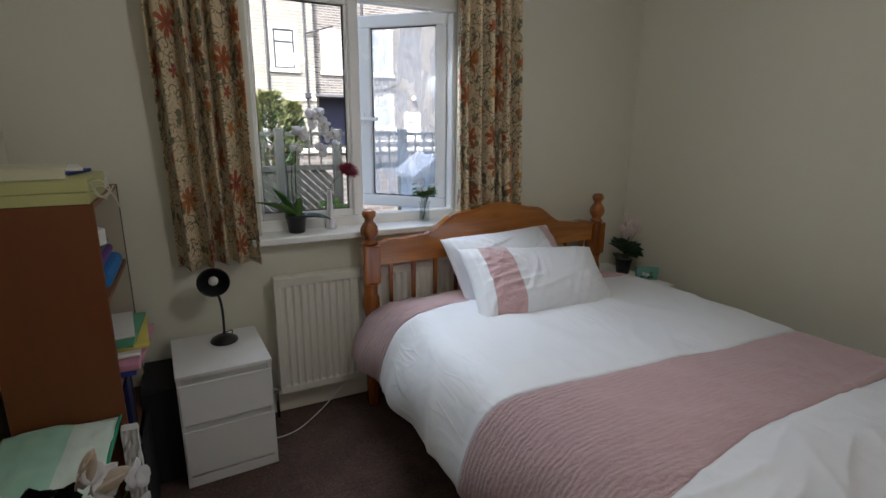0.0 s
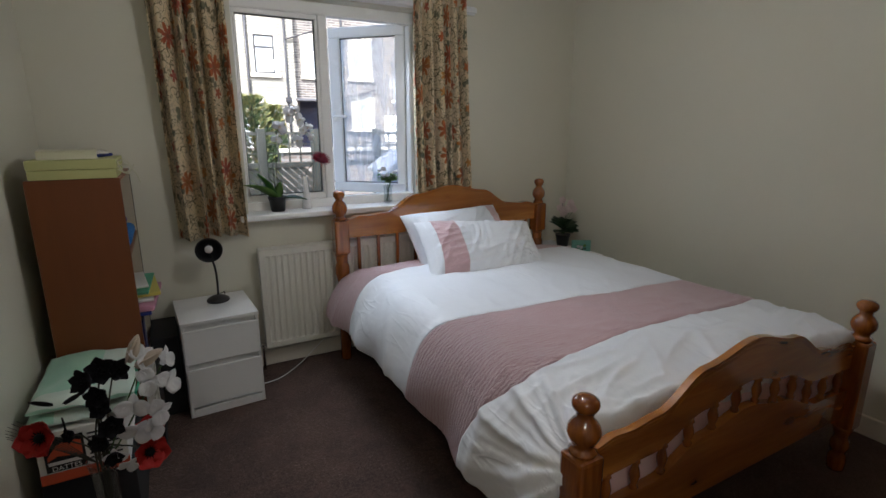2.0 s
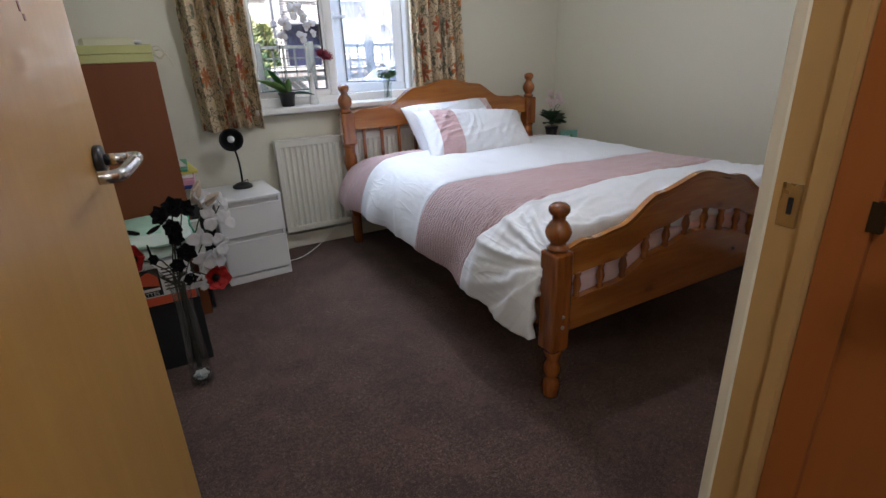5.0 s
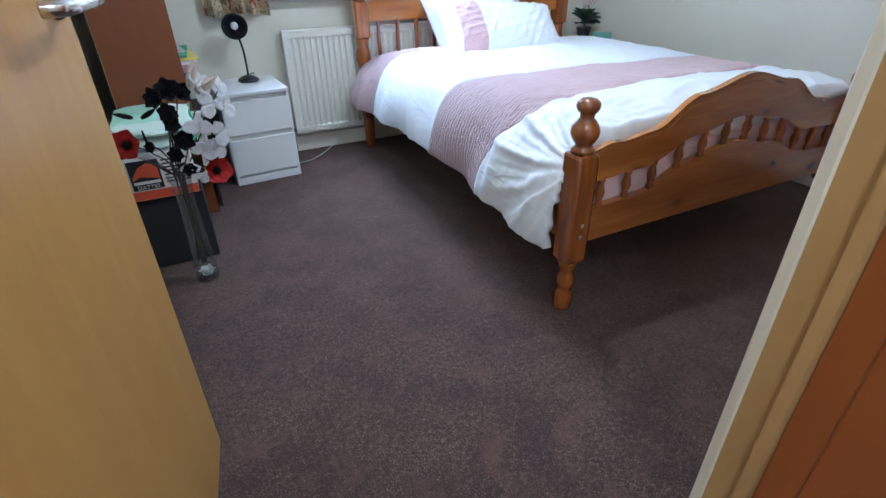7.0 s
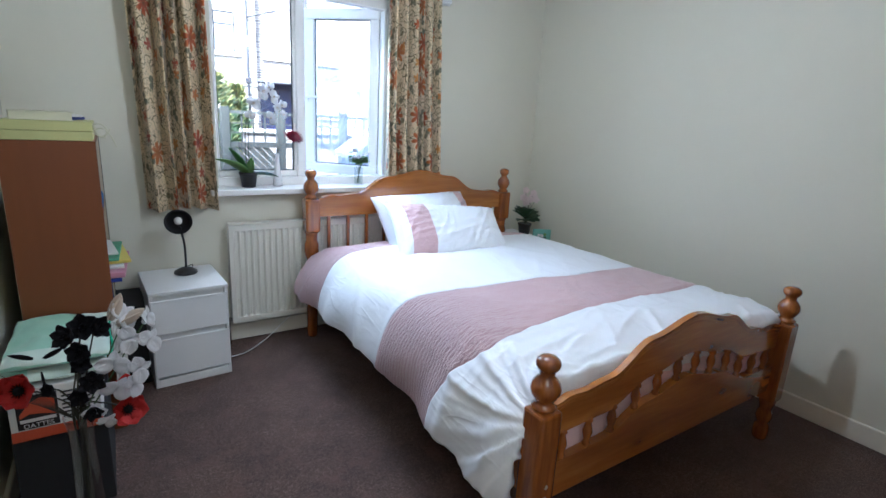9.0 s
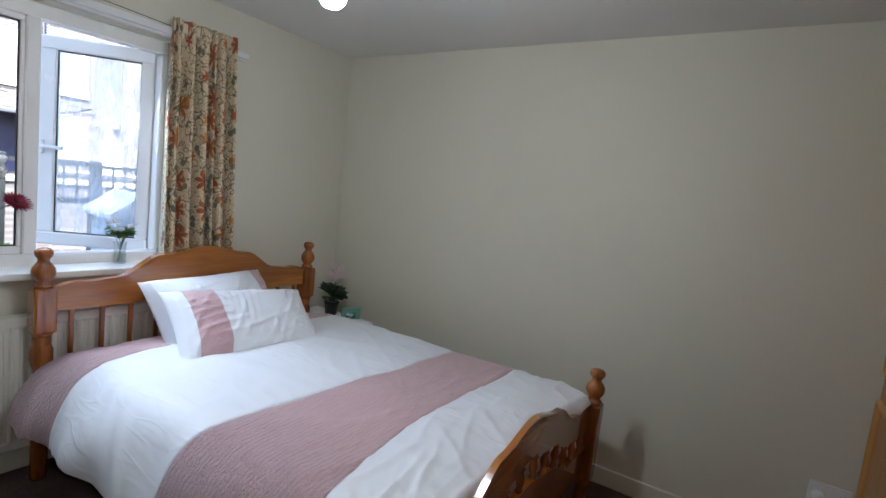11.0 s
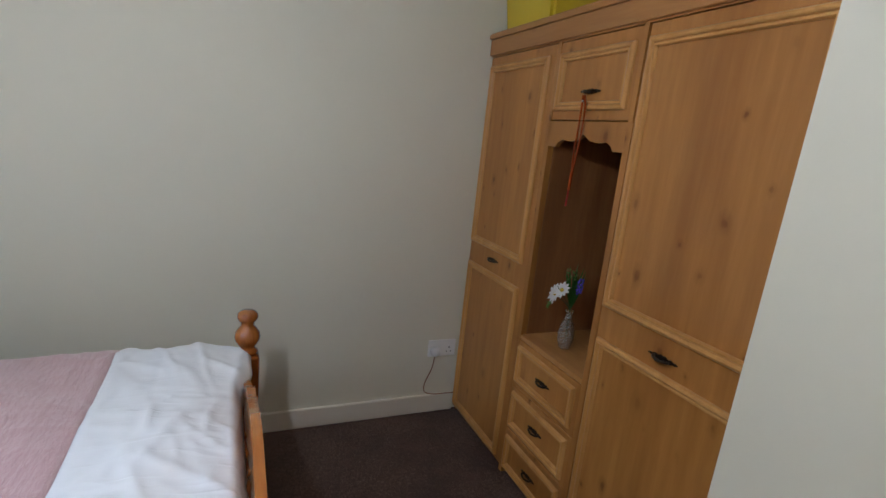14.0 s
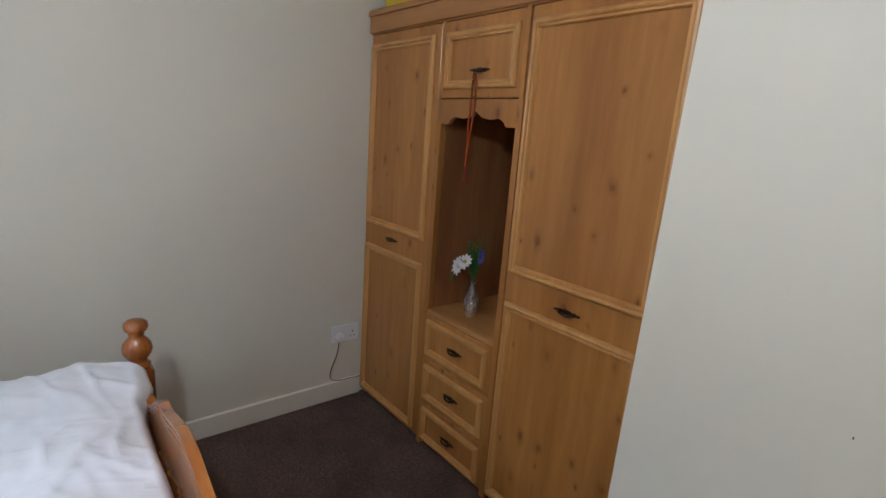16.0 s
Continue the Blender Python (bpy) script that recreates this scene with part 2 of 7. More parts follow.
def quilted_pink(name):
    """Ruched pink cloth: fine puckered rows with stitch lines."""
    m, nt, b = nodes_of(name)
    vec = coords(nt)
    wob = noise_tex(nt, vec, 26, 3)
    sep = nt.nodes.new("ShaderNodeSeparateXYZ")
    nt.links.new(vec, sep.inputs[0])
    row = maths(nt, "ADD", maths(nt, "MULTIPLY", sep.outputs[1], 350.0), maths(nt, "MULTIPLY", wob, 10.0))
    rows = maths(nt, "SINE", row)
    ruck = noise_tex(nt, coords(nt, (38, 120, 80)), 1.0, 4, 0.65, 0.6)
    patchy = noise_tex(nt, vec, 7, 3)
    hem = maths(nt, "MULTIPLY", maths(nt, "SUBTRACT", -0.33, sep.outputs[0]), 3.0, True)
    rows = maths(nt, "MULTIPLY", rows, maths(nt, "ADD", maths(nt, "MULTIPLY", patchy, 0.08), maths(nt, "MULTIPLY", hem, 0.30)))
    pucker = noise_tex(nt, coords(nt, (70, 200, 70)), 1.0, 3, 0.6, 0.9)
    h = maths(nt, "ADD", rows, maths(nt, "MULTIPLY", ruck, maths(nt, "ADD", hem, 0.55)))
    h = maths(nt, "ADD", h, maths(nt, "MULTIPLY", pucker, maths(nt, "MULTIPLY", hem, 1.1)))
    big = noise_tex(nt, vec, 4, 3)
    col = mix(nt, ruck, (0.50, 0.31, 0.33), (0.70, 0.50, 0.52))
    col = mix(nt, maths(nt, "MULTIPLY", big, 0.3), col, (0.42, 0.23, 0.26))
    nt.links.new(col, b.inputs["Base Color"])
    bump(nt, b, h, 0.85, 0.010)
    b.inputs["Roughness"].default_value = 0.34
    b.inputs["Sheen Weight"].default_value = 0.4
    return m


def floral_material():
    """Printed curtain cloth on its UV map (metres): vines, leaves and many-petalled flowers on cream."""
    m, nt, b = nodes_of("floral_print")
    uv = coords(nt, (1, 1, 1), "UV")
    wob = nd(nt, "ShaderNodeTexNoise", Scale=9.0, Detail=2.0)
    nt.links.new(uv, wob.inputs["Vector"])
    warp = nt.nodes.new("ShaderNodeVectorMath")
    warp.operation = "MULTIPLY_ADD"
    nt.links.new(wob.outputs["Color"], warp.inputs[0])
    warp.inputs[1].default_value = (0.03, 0.03, 0)
    nt.links.new(uv, warp.inputs[2])

    def petals(scale, offset, count, inner, outer, keep):
        mp = nt.nodes.new("ShaderNodeMapping")
        mp.inputs["Location"].default_value = offset
        nt.links.new(uv, mp.inputs["Vector"])
        vo = nd(nt, "ShaderNodeTexVoronoi", Scale=scale, Randomness=0.8)
        vo.voronoi_dimensions = "2D"
        nt.links.new(mp.outputs[0], vo.inputs["Vector"])
        sub = nt.nodes.new("ShaderNodeVectorMath")
        sub.operation = "SUBTRACT"
        sc = nt.nodes.new("ShaderNodeVectorMath")
        sc.operation = "SCALE"
        sc.inputs["Scale"].default_value = 1.0
        nt.links.new(mp.outputs[0], sc.inputs[0])
        nt.links.new(sc.outputs[0], sub.inputs[0])
        nt.links.new(vo.outputs["Position"], sub.inputs[1])
        sp = nt.nodes.new("ShaderNodeSeparateXYZ")
        nt.links.new(sub.outputs[0], sp.inputs[0])
        ang = maths(nt, "ARCTAN2", sp.outputs[1], sp.outputs[0])
        sc2 = nt.nodes.new("ShaderNodeSeparateColor")
        nt.links.new(vo.outputs["Color"], sc2.inputs[0])
        turned = maths(nt, "ADD", maths(nt, "MULTIPLY", ang, count / 2), maths(nt, "MULTIPLY", sc2.outputs[2], 6.0))
        lobe = maths(nt, "POWER", maths(nt, "ABSOLUTE", maths(nt, "COSINE", turned)), 0.9)
        lim = maths(nt, "ADD", inner, maths(nt, "MULTIPLY", lobe, outer - inner))
        on = maths(nt, "LESS_THAN", vo.outputs["Distance"], lim)
        on = maths(nt, "MULTIPLY", on, maths(nt, "GREATER_THAN", sc2.outputs[0], 1 - keep))
        return on, sc2.outputs[1], vo.outputs["Distance"]

    base = (0.80, 0.66, 0.43)
    col = mix(nt, noise_tex(nt, uv, 30, 3), scaled(base, 0.9), scaled(base, 1.08))
    # vines
    for off, sc, width in (((3, 1, 0), 8.0, 0.014), ((8, 5, 0), 13.0, 0.015), ((1, 9, 0), 18.0, 0.013)):
        mp = nt.nodes.new("ShaderNodeMapping")
        mp.inputs["Location"].default_value = off
        nt.links.new(uv, mp.inputs["Vector"])
        nz = noise_tex(nt, mp.outputs[0], sc, 0.0, 0.5, 1.6)
        line = maths(nt, "LESS_THAN", maths(nt, "ABSOLUTE", maths(nt, "SUBTRACT", nz, 0.5)), width)
        col = mix(nt, maths(nt, "MULTIPLY", line, 0.85), col, (0.13, 0.11, 0.05))
    # open curls of vine
    for off, sc, rad in (((2.2, 4.4, 0), 9.0, 0.30), ((6.1, 0.7, 0), 12.0, 0.26)):
        mp = nt.nodes.new("ShaderNodeMapping")
        mp.inputs["Location"].default_value = off
        nt.links.new(uv, mp.inputs["Vector"])
        vo = nd(nt, "ShaderNodeTexVoronoi", Scale=sc, Randomness=0.9)
        vo.voronoi_dimensions = "2D"
        nt.links.new(mp.outputs[0], vo.inputs["Vector"])
        sub = nt.nodes.new("ShaderNodeVectorMath")
        sub.operation = "SUBTRACT"
        nt.links.new(mp.outputs[0], sub.inputs[0])
        nt.links.new(vo.outputs["Position"], sub.inputs[1])
        sp = nt.nodes.new("ShaderNodeSeparateXYZ")
        nt.links.new(sub.outputs[0], sp.inputs[0])
        pick = nt.nodes.new("ShaderNodeSeparateColor")
        nt.links.new(vo.outputs["Color"], pick.inputs[0])
        ang = maths(nt, "ADD", maths(nt, "ARCTAN2", sp.outputs[1], sp.outputs[0]), 3.1416)
        spiral = maths(nt, "SUBTRACT", vo.outputs["Distance"], maths(nt, "MULTIPLY", ang, rad / 6.3))
        line = maths(nt, "LESS_THAN", maths(nt, "ABSOLUTE", spiral), 0.020)
        line = maths(nt, "MULTIPLY", line, maths(nt, "GREATER_THAN", pick.outputs[0], 0.35))
        col = mix(nt, maths(nt, "MULTIPLY", line, 0.85), col, (0.12, 0.09, 0.04))
    # leaves
    on, h, d = petals(14.0, (5.3, 2.1, 0), 2, 0.02, 0.46, 0.24)
    col = mix(nt, maths(nt, "MULTIPLY", on, 0.85), col, mix(nt, h, (0.07, 0.10, 0.07), (0.20, 0.17, 0.09)))
    # small blooms
    on, h, d = petals(11.5, (1.7, 7.1, 0), 5, 0.09, 0.34, 0.24)
    bloom = ramp(nt, h, [(0.0, (0.34, 0.03, 0.02)), (0.5, (0.55, 0.13, 0.02)), (1.0, (0.60, 0.27, 0.05))])
    col = mix(nt, maths(nt, "MULTIPLY", on, 0.9), col, bloom)
    # large blooms
    on, h, d = petals(6.6, (9.2, 3.7, 0), 7, 0.10, 0.42, 0.36)
    rings = ramp(nt, d, [(0.0, (0.10, 0.02, 0.01)), (0.10, (0.30, 0.04, 0.02)), (0.20, (0.40, 0.045, 0.012)), (0.42, (0.46, 0.11, 0.02))])
    rings = mix(nt, maths(nt, "MULTIPLY", h, 0.55), rings, (0.55, 0.24, 0.03))
    col = mix(nt, maths(nt, "MULTIPLY", on, 0.93), col, rings)
    nt.links.new(col, b.inputs["Base Color"])
    bump(nt, b, noise_tex(nt, uv, 600, 2), 0.15, 0.002)
    b.inputs["Roughness"].default_value = 0.85
    b.inputs["Sheen Weight"].default_value = 0.15
    tr = nt.nodes.new("ShaderNodeBsdfTranslucent")
    nt.links.new(col, tr.inputs["Color"])
    mx = nt.nodes.new("ShaderNodeMixShader")
    mx.inputs[0].default_value = 0.24
    nt.links.new(b.outputs[0], mx.inputs[1])
    nt.links.new(tr.outputs[0], mx.inputs[2])
    nt.links.new(mx.outputs[0], nt.nodes["Material Output"].inputs["Surface"])
    return m


def through_lit(m, amount):
    """Lets part of the light through a petal, a leaf or a thin cloth."""
    nt = m.node_tree
    b = nt.nodes["Principled BSDF"]
    tr = nt.nodes.new("ShaderNodeBsdfTranslucent")
    nt.links.new(b.inputs["Base Color"].links[0].from_socket, tr.inputs["Color"])
    mx = nt.nodes.new("ShaderNodeMixShader")
    mx.inputs[0].default_value = amount
    nt.links.new(b.outputs[0], mx.inputs[1])
    nt.links.new(tr.outputs[0], mx.inputs[2])
    nt.links.new(mx.outputs[0], nt.nodes["Material Output"].inputs["Surface"])
    return m


def coursed_stone(name, pale, dark, mortar, bw=0.42, bh=0.13):
    m, nt, b = nodes_of(name)
    vec = coords(nt)
    sep = nt.nodes.new("ShaderNodeSeparateXYZ")
    nt.links.new(vec, sep.inputs[0])
    com = nt.nodes.new("ShaderNodeCombineXYZ")
    nt.links.new(maths(nt, "ADD", sep.outputs[0], sep.outputs[1]), com.inputs[0])
    nt.links.new(sep.outputs[2], com.inputs[1])
    br = nd(nt, "ShaderNodeTexBrick", Scale=1.0, Mortar_Size=0.018, Brick_Width=bw, Row_Height=bh, Bias=0.0)
    br.inputs["Color1"].default_value = (*pale, 1)
    br.inputs["Color2"].default_value = (*dark, 1)
    br.inputs["Mortar"].default_value = (*mortar, 1)
    nt.links.new(com.outputs[0], br.inputs["Vector"])
    col = mix(nt, maths(nt, "MULTIPLY", noise_tex(nt, vec, 5, 5), 0.35), br.outputs[0], scaled(pale, 0.7))
    nt.links.new(col, b.inputs["Base Color"])
    bump(nt, b, br.outputs["Fac"], -0.5, 0.02)
    b.inputs["Roughness"].default_value = 0.9
    return m


M = {}
M["wall"] = wall_material("cream_wall_paint", (0.69, 0.665, 0.555))
M["ceiling"] = wall_material("ceiling_paint", (0.74, 0.73, 0.70))
M["carpet"] = carpet_material()
M["gloss"] = surf("cream_gloss_paint", (0.74, 0.70, 0.60), 0.3, var=0.05)
M["upvc"] = surf("white_upvc", (0.93, 0.92, 0.895), 0.25, var=0.03)
M["seal"] = surf("black_seal", (0.02, 0.02, 0.022), 0.6)
M["sill"] = surf("white_sill_paint", (0.88, 0.87, 0.85), 0.3, var=0.04)
M["radiator"] = surf("cream_radiator_enamel", (0.72, 0.70, 0.62), 0.35, var=0.03)
M["pine"] = wood("lacquered_pine", (0.54, 0.215, 0.034), (0.30, 0.092, 0.012), 0.22, 0, 1.0, 1.0, 0.6, 7.0)
M["pine_up"] = wood("lacquered_pine_upright", (0.42, 0.135, 0.018), (0.17, 0.042, 0.006), 0.24, 2, 1.3, 1.0, 0.2, 6.0)
M["foil"] = wood("knotty_pine_foil", (0.475, 0.222, 0.052), (0.315, 0.126, 0.025), 0.36, 2, 0.6, 0.15, 0.62, 9.5)
M["foil_bead"] = wood("pale_pine_foil_moulding", (0.60, 0.325, 0.100), (0.45, 0.220, 0.058), 0.32, 2, 0.8, 0.25, 0.0)
M["foil_x"] = wood("knotty_pine_foil_level", (0.50, 0.255, 0.078), (0.35, 0.155, 0.042), 0.38, 0, 1.0, 0.1, 0.1, 5.0)
# niche shade put into the colour: a darkened copy of the pine foil
M["foil_in"] = wood("pine_inside_shaded", (0.33, 0.145, 0.048), (0.20, 0.078, 0.025), 0.5, 2, 1.0, 0.0, 0.35, 5.0)
M["door"] = wood("pale_door_veneer", (0.56, 0.325, 0.080), (0.45, 0.240, 0.050), 0.36, 2, 0.6, 0.12, 0.0, contrast=1.6)
M["jamb"] = wood("pale_jamb_wood", (0.52, 0.34, 0.145), (0.42, 0.26, 0.10), 0.4, 2, 0.6, 0.15, 0.0, contrast=1.6)
M["door2"] = wood("orange_brown_veneer", (0.34, 0.112, 0.026), (0.26, 0.078, 0.017), 0.4, 2, 0.6, 0.15, 0.0, contrast=1.6)
M["side"] = wood("reddish_brown_laminate", (0.185, 0.055, 0.012), (0.135, 0.038, 0.008), 0.5, 2, 0.5, 0.0, 0.0, contrast=1.8)
M["shelf"] = wood("brown_shelf_board", (0.27, 0.11, 0.045), (0.18, 0.07, 0.03), 0.5, 1, 1.0, 0.0, 0.0)
M["hardboard"] = surf("cream_hardboard", (0.50, 0.44, 0.33), 0.7, var=0.06)
M["white"] = surf("white_melamine", (0.78, 0.78, 0.78), 0.38, var=0.03)
M["sheet"] = cloth("white_cotton", (0.81, 0.835, 0.885), 0.30, 0.03, rough=0.48, spec=0.45, crease=0.14)
M["pink"] = quilted_pink("ruched_pink_cotton")
M["under"] = cloth("pink_sheet", (0.80, 0.60, 0.62), 0.3)
M["floral"] = floral_material()
M["lining"] = cloth("cream_lining", (0.70, 0.60, 0.44), 0.1)
M["black"] = surf("black_plastic", (0.012, 0.012, 0.013), 0.35, var=0.2)
M["matt_black"] = surf("matt_black_card", (0.012, 0.012, 0.014), 0.8, var=0.2)
M["chrome"] = surf("brushed_chrome", (0.62, 0.62, 0.64), 0.22, 1.0, 0.05)
M["brass"] = surf("warm_worn_metal", (0.60, 0.53, 0.42), 0.28, 1.0, 0.08)
M["bronze"] = surf("antique_bronze", (0.055, 0.042, 0.03), 0.4, 0.8, 0.3)
M["pane"] = pane_glass("window_pane")
M["thin_glass"] = thin_wall_glass("thin_clear_glass")
M["cut_glass"] = thin_wall_glass("cut_glass", 0.16, 0.30, 0.10)
M["dusty"] = dusty_glass("dusty_pane")
M["plug"] = surf("white_plastic", (0.80, 0.80, 0.79), 0.3, var=0.03)
M["bulb"] = emitter("lit_bulb", (1.0, 0.95, 0.88), 30)
M["yellow"] = surf("yellow_plastic", (0.62, 0.47, 0.02), 0.4, var=0.06)
M["petal_white"] = surf("white_petal", (0.84, 0.83, 0.84), 0.5, var=0.08, scale=30)
M["petal_pink"] = surf("pale_pink_petal", (0.80, 0.68, 0.66), 0.5, var=0.1, scale=30)
M["petal_red"] = surf("poppy_red", (0.50, 0.018, 0.014), 0.6, var=0.2, scale=30)
M["petal_black"] = surf("black_silk_petal", (0.009, 0.008, 0.010), 0.75, var=0.3, scale=30, spec=0.15)
M["petal_cream"] = surf("cream_petal", (0.70, 0.60, 0.50), 0.5, var=0.12, scale=20)
M["crimson"] = surf("crimson_petal", (0.24, 0.006, 0.03), 0.5, var=0.2, scale=30)
M["blue_petal"] = surf("blue_violet_petal", (0.08, 0.05, 0.40), 0.5, var=0.2, scale=30)
M["yolk"] = surf("yellow_centre", (0.65, 0.45, 0.04), 0.7, var=0.1)
M["leaf"] = surf("green_leaf", (0.045, 0.14, 0.025), 0.35, var=0.3, scale=14)
M["leaf_dark"] = surf("dark_green_leaf", (0.02, 0.05, 0.02), 0.45, var=0.3, scale=14)
M["leaf_light"] = surf("fresh_green_leaf", (0.14, 0.26, 0.06), 0.45, var=0.3, scale=14)
M["stem"] = surf("dark_stem", (0.035, 0.035, 0.02), 0.6, var=0.2)
M["green_stem"] = surf("green_stem", (0.05, 0.10, 0.03), 0.5, var=0.2)
M["soil"] = surf("bark_soil", (0.05, 0.032, 0.02), 0.95, var=0.4, grain=0.8)
M["ceramic"] = surf("white_ceramic", (0.76, 0.75, 0.75), 0.2, var=0.03)
M["mint"] = cloth("mint_green_satin", (0.36, 0.62, 0.48), 0.5, rough=0.45, spec=0.5)
M["mint_pale"] = cloth("pale_mint_satin", (0.60, 0.70, 0.62), 0.5, rough=0.45, spec=0.5)
M["green_trim"] = surf("green_piping", (0.02, 0.30, 0.16), 0.5)
M["paper"] = surf("white_paper", (0.72, 0.71, 0.68), 0.7, var=0.05)
M["paper_green"] = surf("green_card", (0.10, 0.34, 0.20), 0.6)
M["paper_yellow"] = surf("yellow_card", (0.68, 0.56, 0.12), 0.6)
M["paper_blue"] = surf("blue_card", (0.02, 0.04, 0.24), 0.45)
M["navy_card"] = surf("navy_card", (0.012, 0.018, 0.09), 0.45)
M["paper_pink"] = surf("pink_card", (0.55, 0.26, 0.36), 0.6)
M["lilac"] = surf("purple_cloth", (0.13, 0.05, 0.24), 0.7, var=0.15)
M["blue_cloth"] = surf("bright_blue_cloth", (0.02, 0.17, 0.48), 0.6, var=0.15)
M["olive_box"] = surf("pale_yellow_green_card", (0.47, 0.47, 0.20), 0.6, var=0.06)
M["string"] = surf("cream_string", (0.62, 0.60, 0.45), 0.8)
M["red_card"] = surf("orange_red_card", (0.58, 0.085, 0.03), 0.4, var=0.05)
M["teal"] = surf("teal_frame_paint", (0.16, 0.36, 0.30), 0.4)
M["bead"] = surf("amber_bead", (0.30, 0.050, 0.010), 0.15, var=0.3, scale=90)
M["ground"] = surf("outdoor_ground", (0.16, 0.15, 0.13), 0.95, var=0.25, scale=1.5, grain=0.4, gscale=30)
M["fence"] = wood("weathered_grey_fence", (0.12, 0.126, 0.112), (0.065, 0.07, 0.062), 0.85, 2, 1.0, 0.0)
M["stone_pale"] = coursed_stone("pale_coursed_stone", (0.37, 0.35, 0.30), (0.27, 0.25, 0.215), (0.19, 0.18, 0.16))
M["stone_grey"] = coursed_stone("grey_coursed_stone", (0.21, 0.185, 0.165), (0.055, 0.048, 0.044), (0.33, 0.31, 0.285), 0.36, 0.10)
M["dressed"] = surf("dressed_stone", (0.52, 0.49, 0.42), 0.8, var=0.1, scale=3)
M["slate"] = surf("roof_slate", (0.10, 0.10, 0.11), 0.7, var=0.25, scale=4)
M["iron"] = surf("dark_gutter_iron", (0.03, 0.03, 0.035), 0.5)
M["brick"] = coursed_stone("weathered_garden_brick", (0.23, 0.19, 0.165), (0.17, 0.145, 0.13), (0.27, 0.26, 0.25), 0.225, 0.075)
M["outdoor_pane"] = surf("sky_reflecting_pane", (0.38, 0.40, 0.41), 0.18, var=0.1, spec=0.6)
M["blue_shed"] = surf("pale_blue_painted_board", (0.55, 0.62, 0.68), 0.6, var=0.06)
M["navy"] = surf("navy_panel", (0.012, 0.014, 0.05), 0.5, var=0.2)

for key, amount in (("petal_white", 0.5), ("petal_pink", 0.4), ("petal_red", 0.25), ("petal_cream", 0.35), ("leaf", 0.35), ("leaf_light", 0.45), ("crimson", 0.3)):
    through_lit(M[key], amount)


# ---- mesh helpers ----
def part(name, bm, material, parent=None, label="", category="", group="", kind="", smooth=False, origin=None):
    """Links a bmesh, built in the world's metres, as one mesh object under its parent."""
    o = Vector(origin) if origin is not None else (parent_place(parent) if parent else Vector())
    bmesh.ops.translate(bm, verts=bm.verts, vec=-o)
    bmesh.ops.recalc_face_normals(bm, faces=bm.faces)
    if smooth:
        for f in bm.faces:
            f.smooth = True
    me = bpy.data.meshes.new(name)
    bm.to_mesh(me)
    bm.free()
    for mt in (material if isinstance(material, (list, tuple)) else (material,)):
        me.materials.append(mt)
    ob = new(name, me)
    if parent:
        ob.parent = parent
        ob.location = o - parent_place(parent)
    else:
        ob.location = o
    return tagged(ob, label, category, group, kind)


def parent_place(ob):
    p = ob.location.copy()
    while ob.parent:
        ob = ob.parent
        p += ob.location
    return p


def thing(name, at, label, category, group=""):
    ob = new(name)
    ob.location = at
    ob.empty_display_size = 0.05
    return tagged(ob, label, category, group)


def box(bm, x0, x1, y0, y1, z0, z1, bevel=0.0, seg=1, mat=0, turn=None, pivot=(0, 0, 0)):
    x0, x1, y0, y1, z0, z1 = min(x0, x1), max(x0, x1), min(y0, y1), max(y0, y1), min(z0, z1), max(z0, z1)
    vs = [bm.verts.new((x, y, z)) for x in (x0, x1) for y in (y0, y1) for z in (z0, z1)]
    fs = [bm.faces.new([vs[i] for i in q]) for q in ((0, 1, 3, 2), (4, 6, 7, 5), (0, 4, 5, 1), (2, 3, 7, 6), (0, 2, 6, 4), (1, 5, 7, 3))]
    for f in fs:
        f.material_index = mat
    if bevel:
        es = {e for f in fs for e in f.edges}
        r = bmesh.ops.bevel(bm, geom=list(es), offset=bevel, segments=seg, affect="EDGES", profile=0.5)
        vs = list({v for f in r["faces"] for v in f.verts} | {v for v in vs if v.is_valid})
    if turn is not None:
        bmesh.ops.rotate(bm, verts=vs, cent=pivot, matrix=turn)
    return vs


def boxes(*specs, bevel=0.0, seg=1):
    bm = bmesh.new()
    for s in specs:
        box(bm, *s, bevel=bevel, seg=seg)
    return bm


def lathe(bm, profile, at=(0, 0, 0), n=20, mat=0, m=None):
    """Turns (radius, height) pairs round the z axis; closes both ends."""
    rings = []
    for r, z in profile:
        ring = []
        for k in range(n):
            a = 2 * math.pi * k / n
            p = Vector((r * math.cos(a), r * math.sin(a), z))
            if m is not None:
                p = m @ p
            ring.append(bm.verts.new(p + Vector(at)))
        rings.append(ring)
    for a, b in zip(rings, rings[1:]):
        for k in range(n):
            f = bm.faces.new((a[k], a[(k + 1) % n], b[(k + 1) % n], b[k]))
            f.material_index = mat
            f.smooth = True
    for ring in (rings[0], rings[-1]):
        f = bm.faces.new(ring)
        f.material_index = mat
    return rings


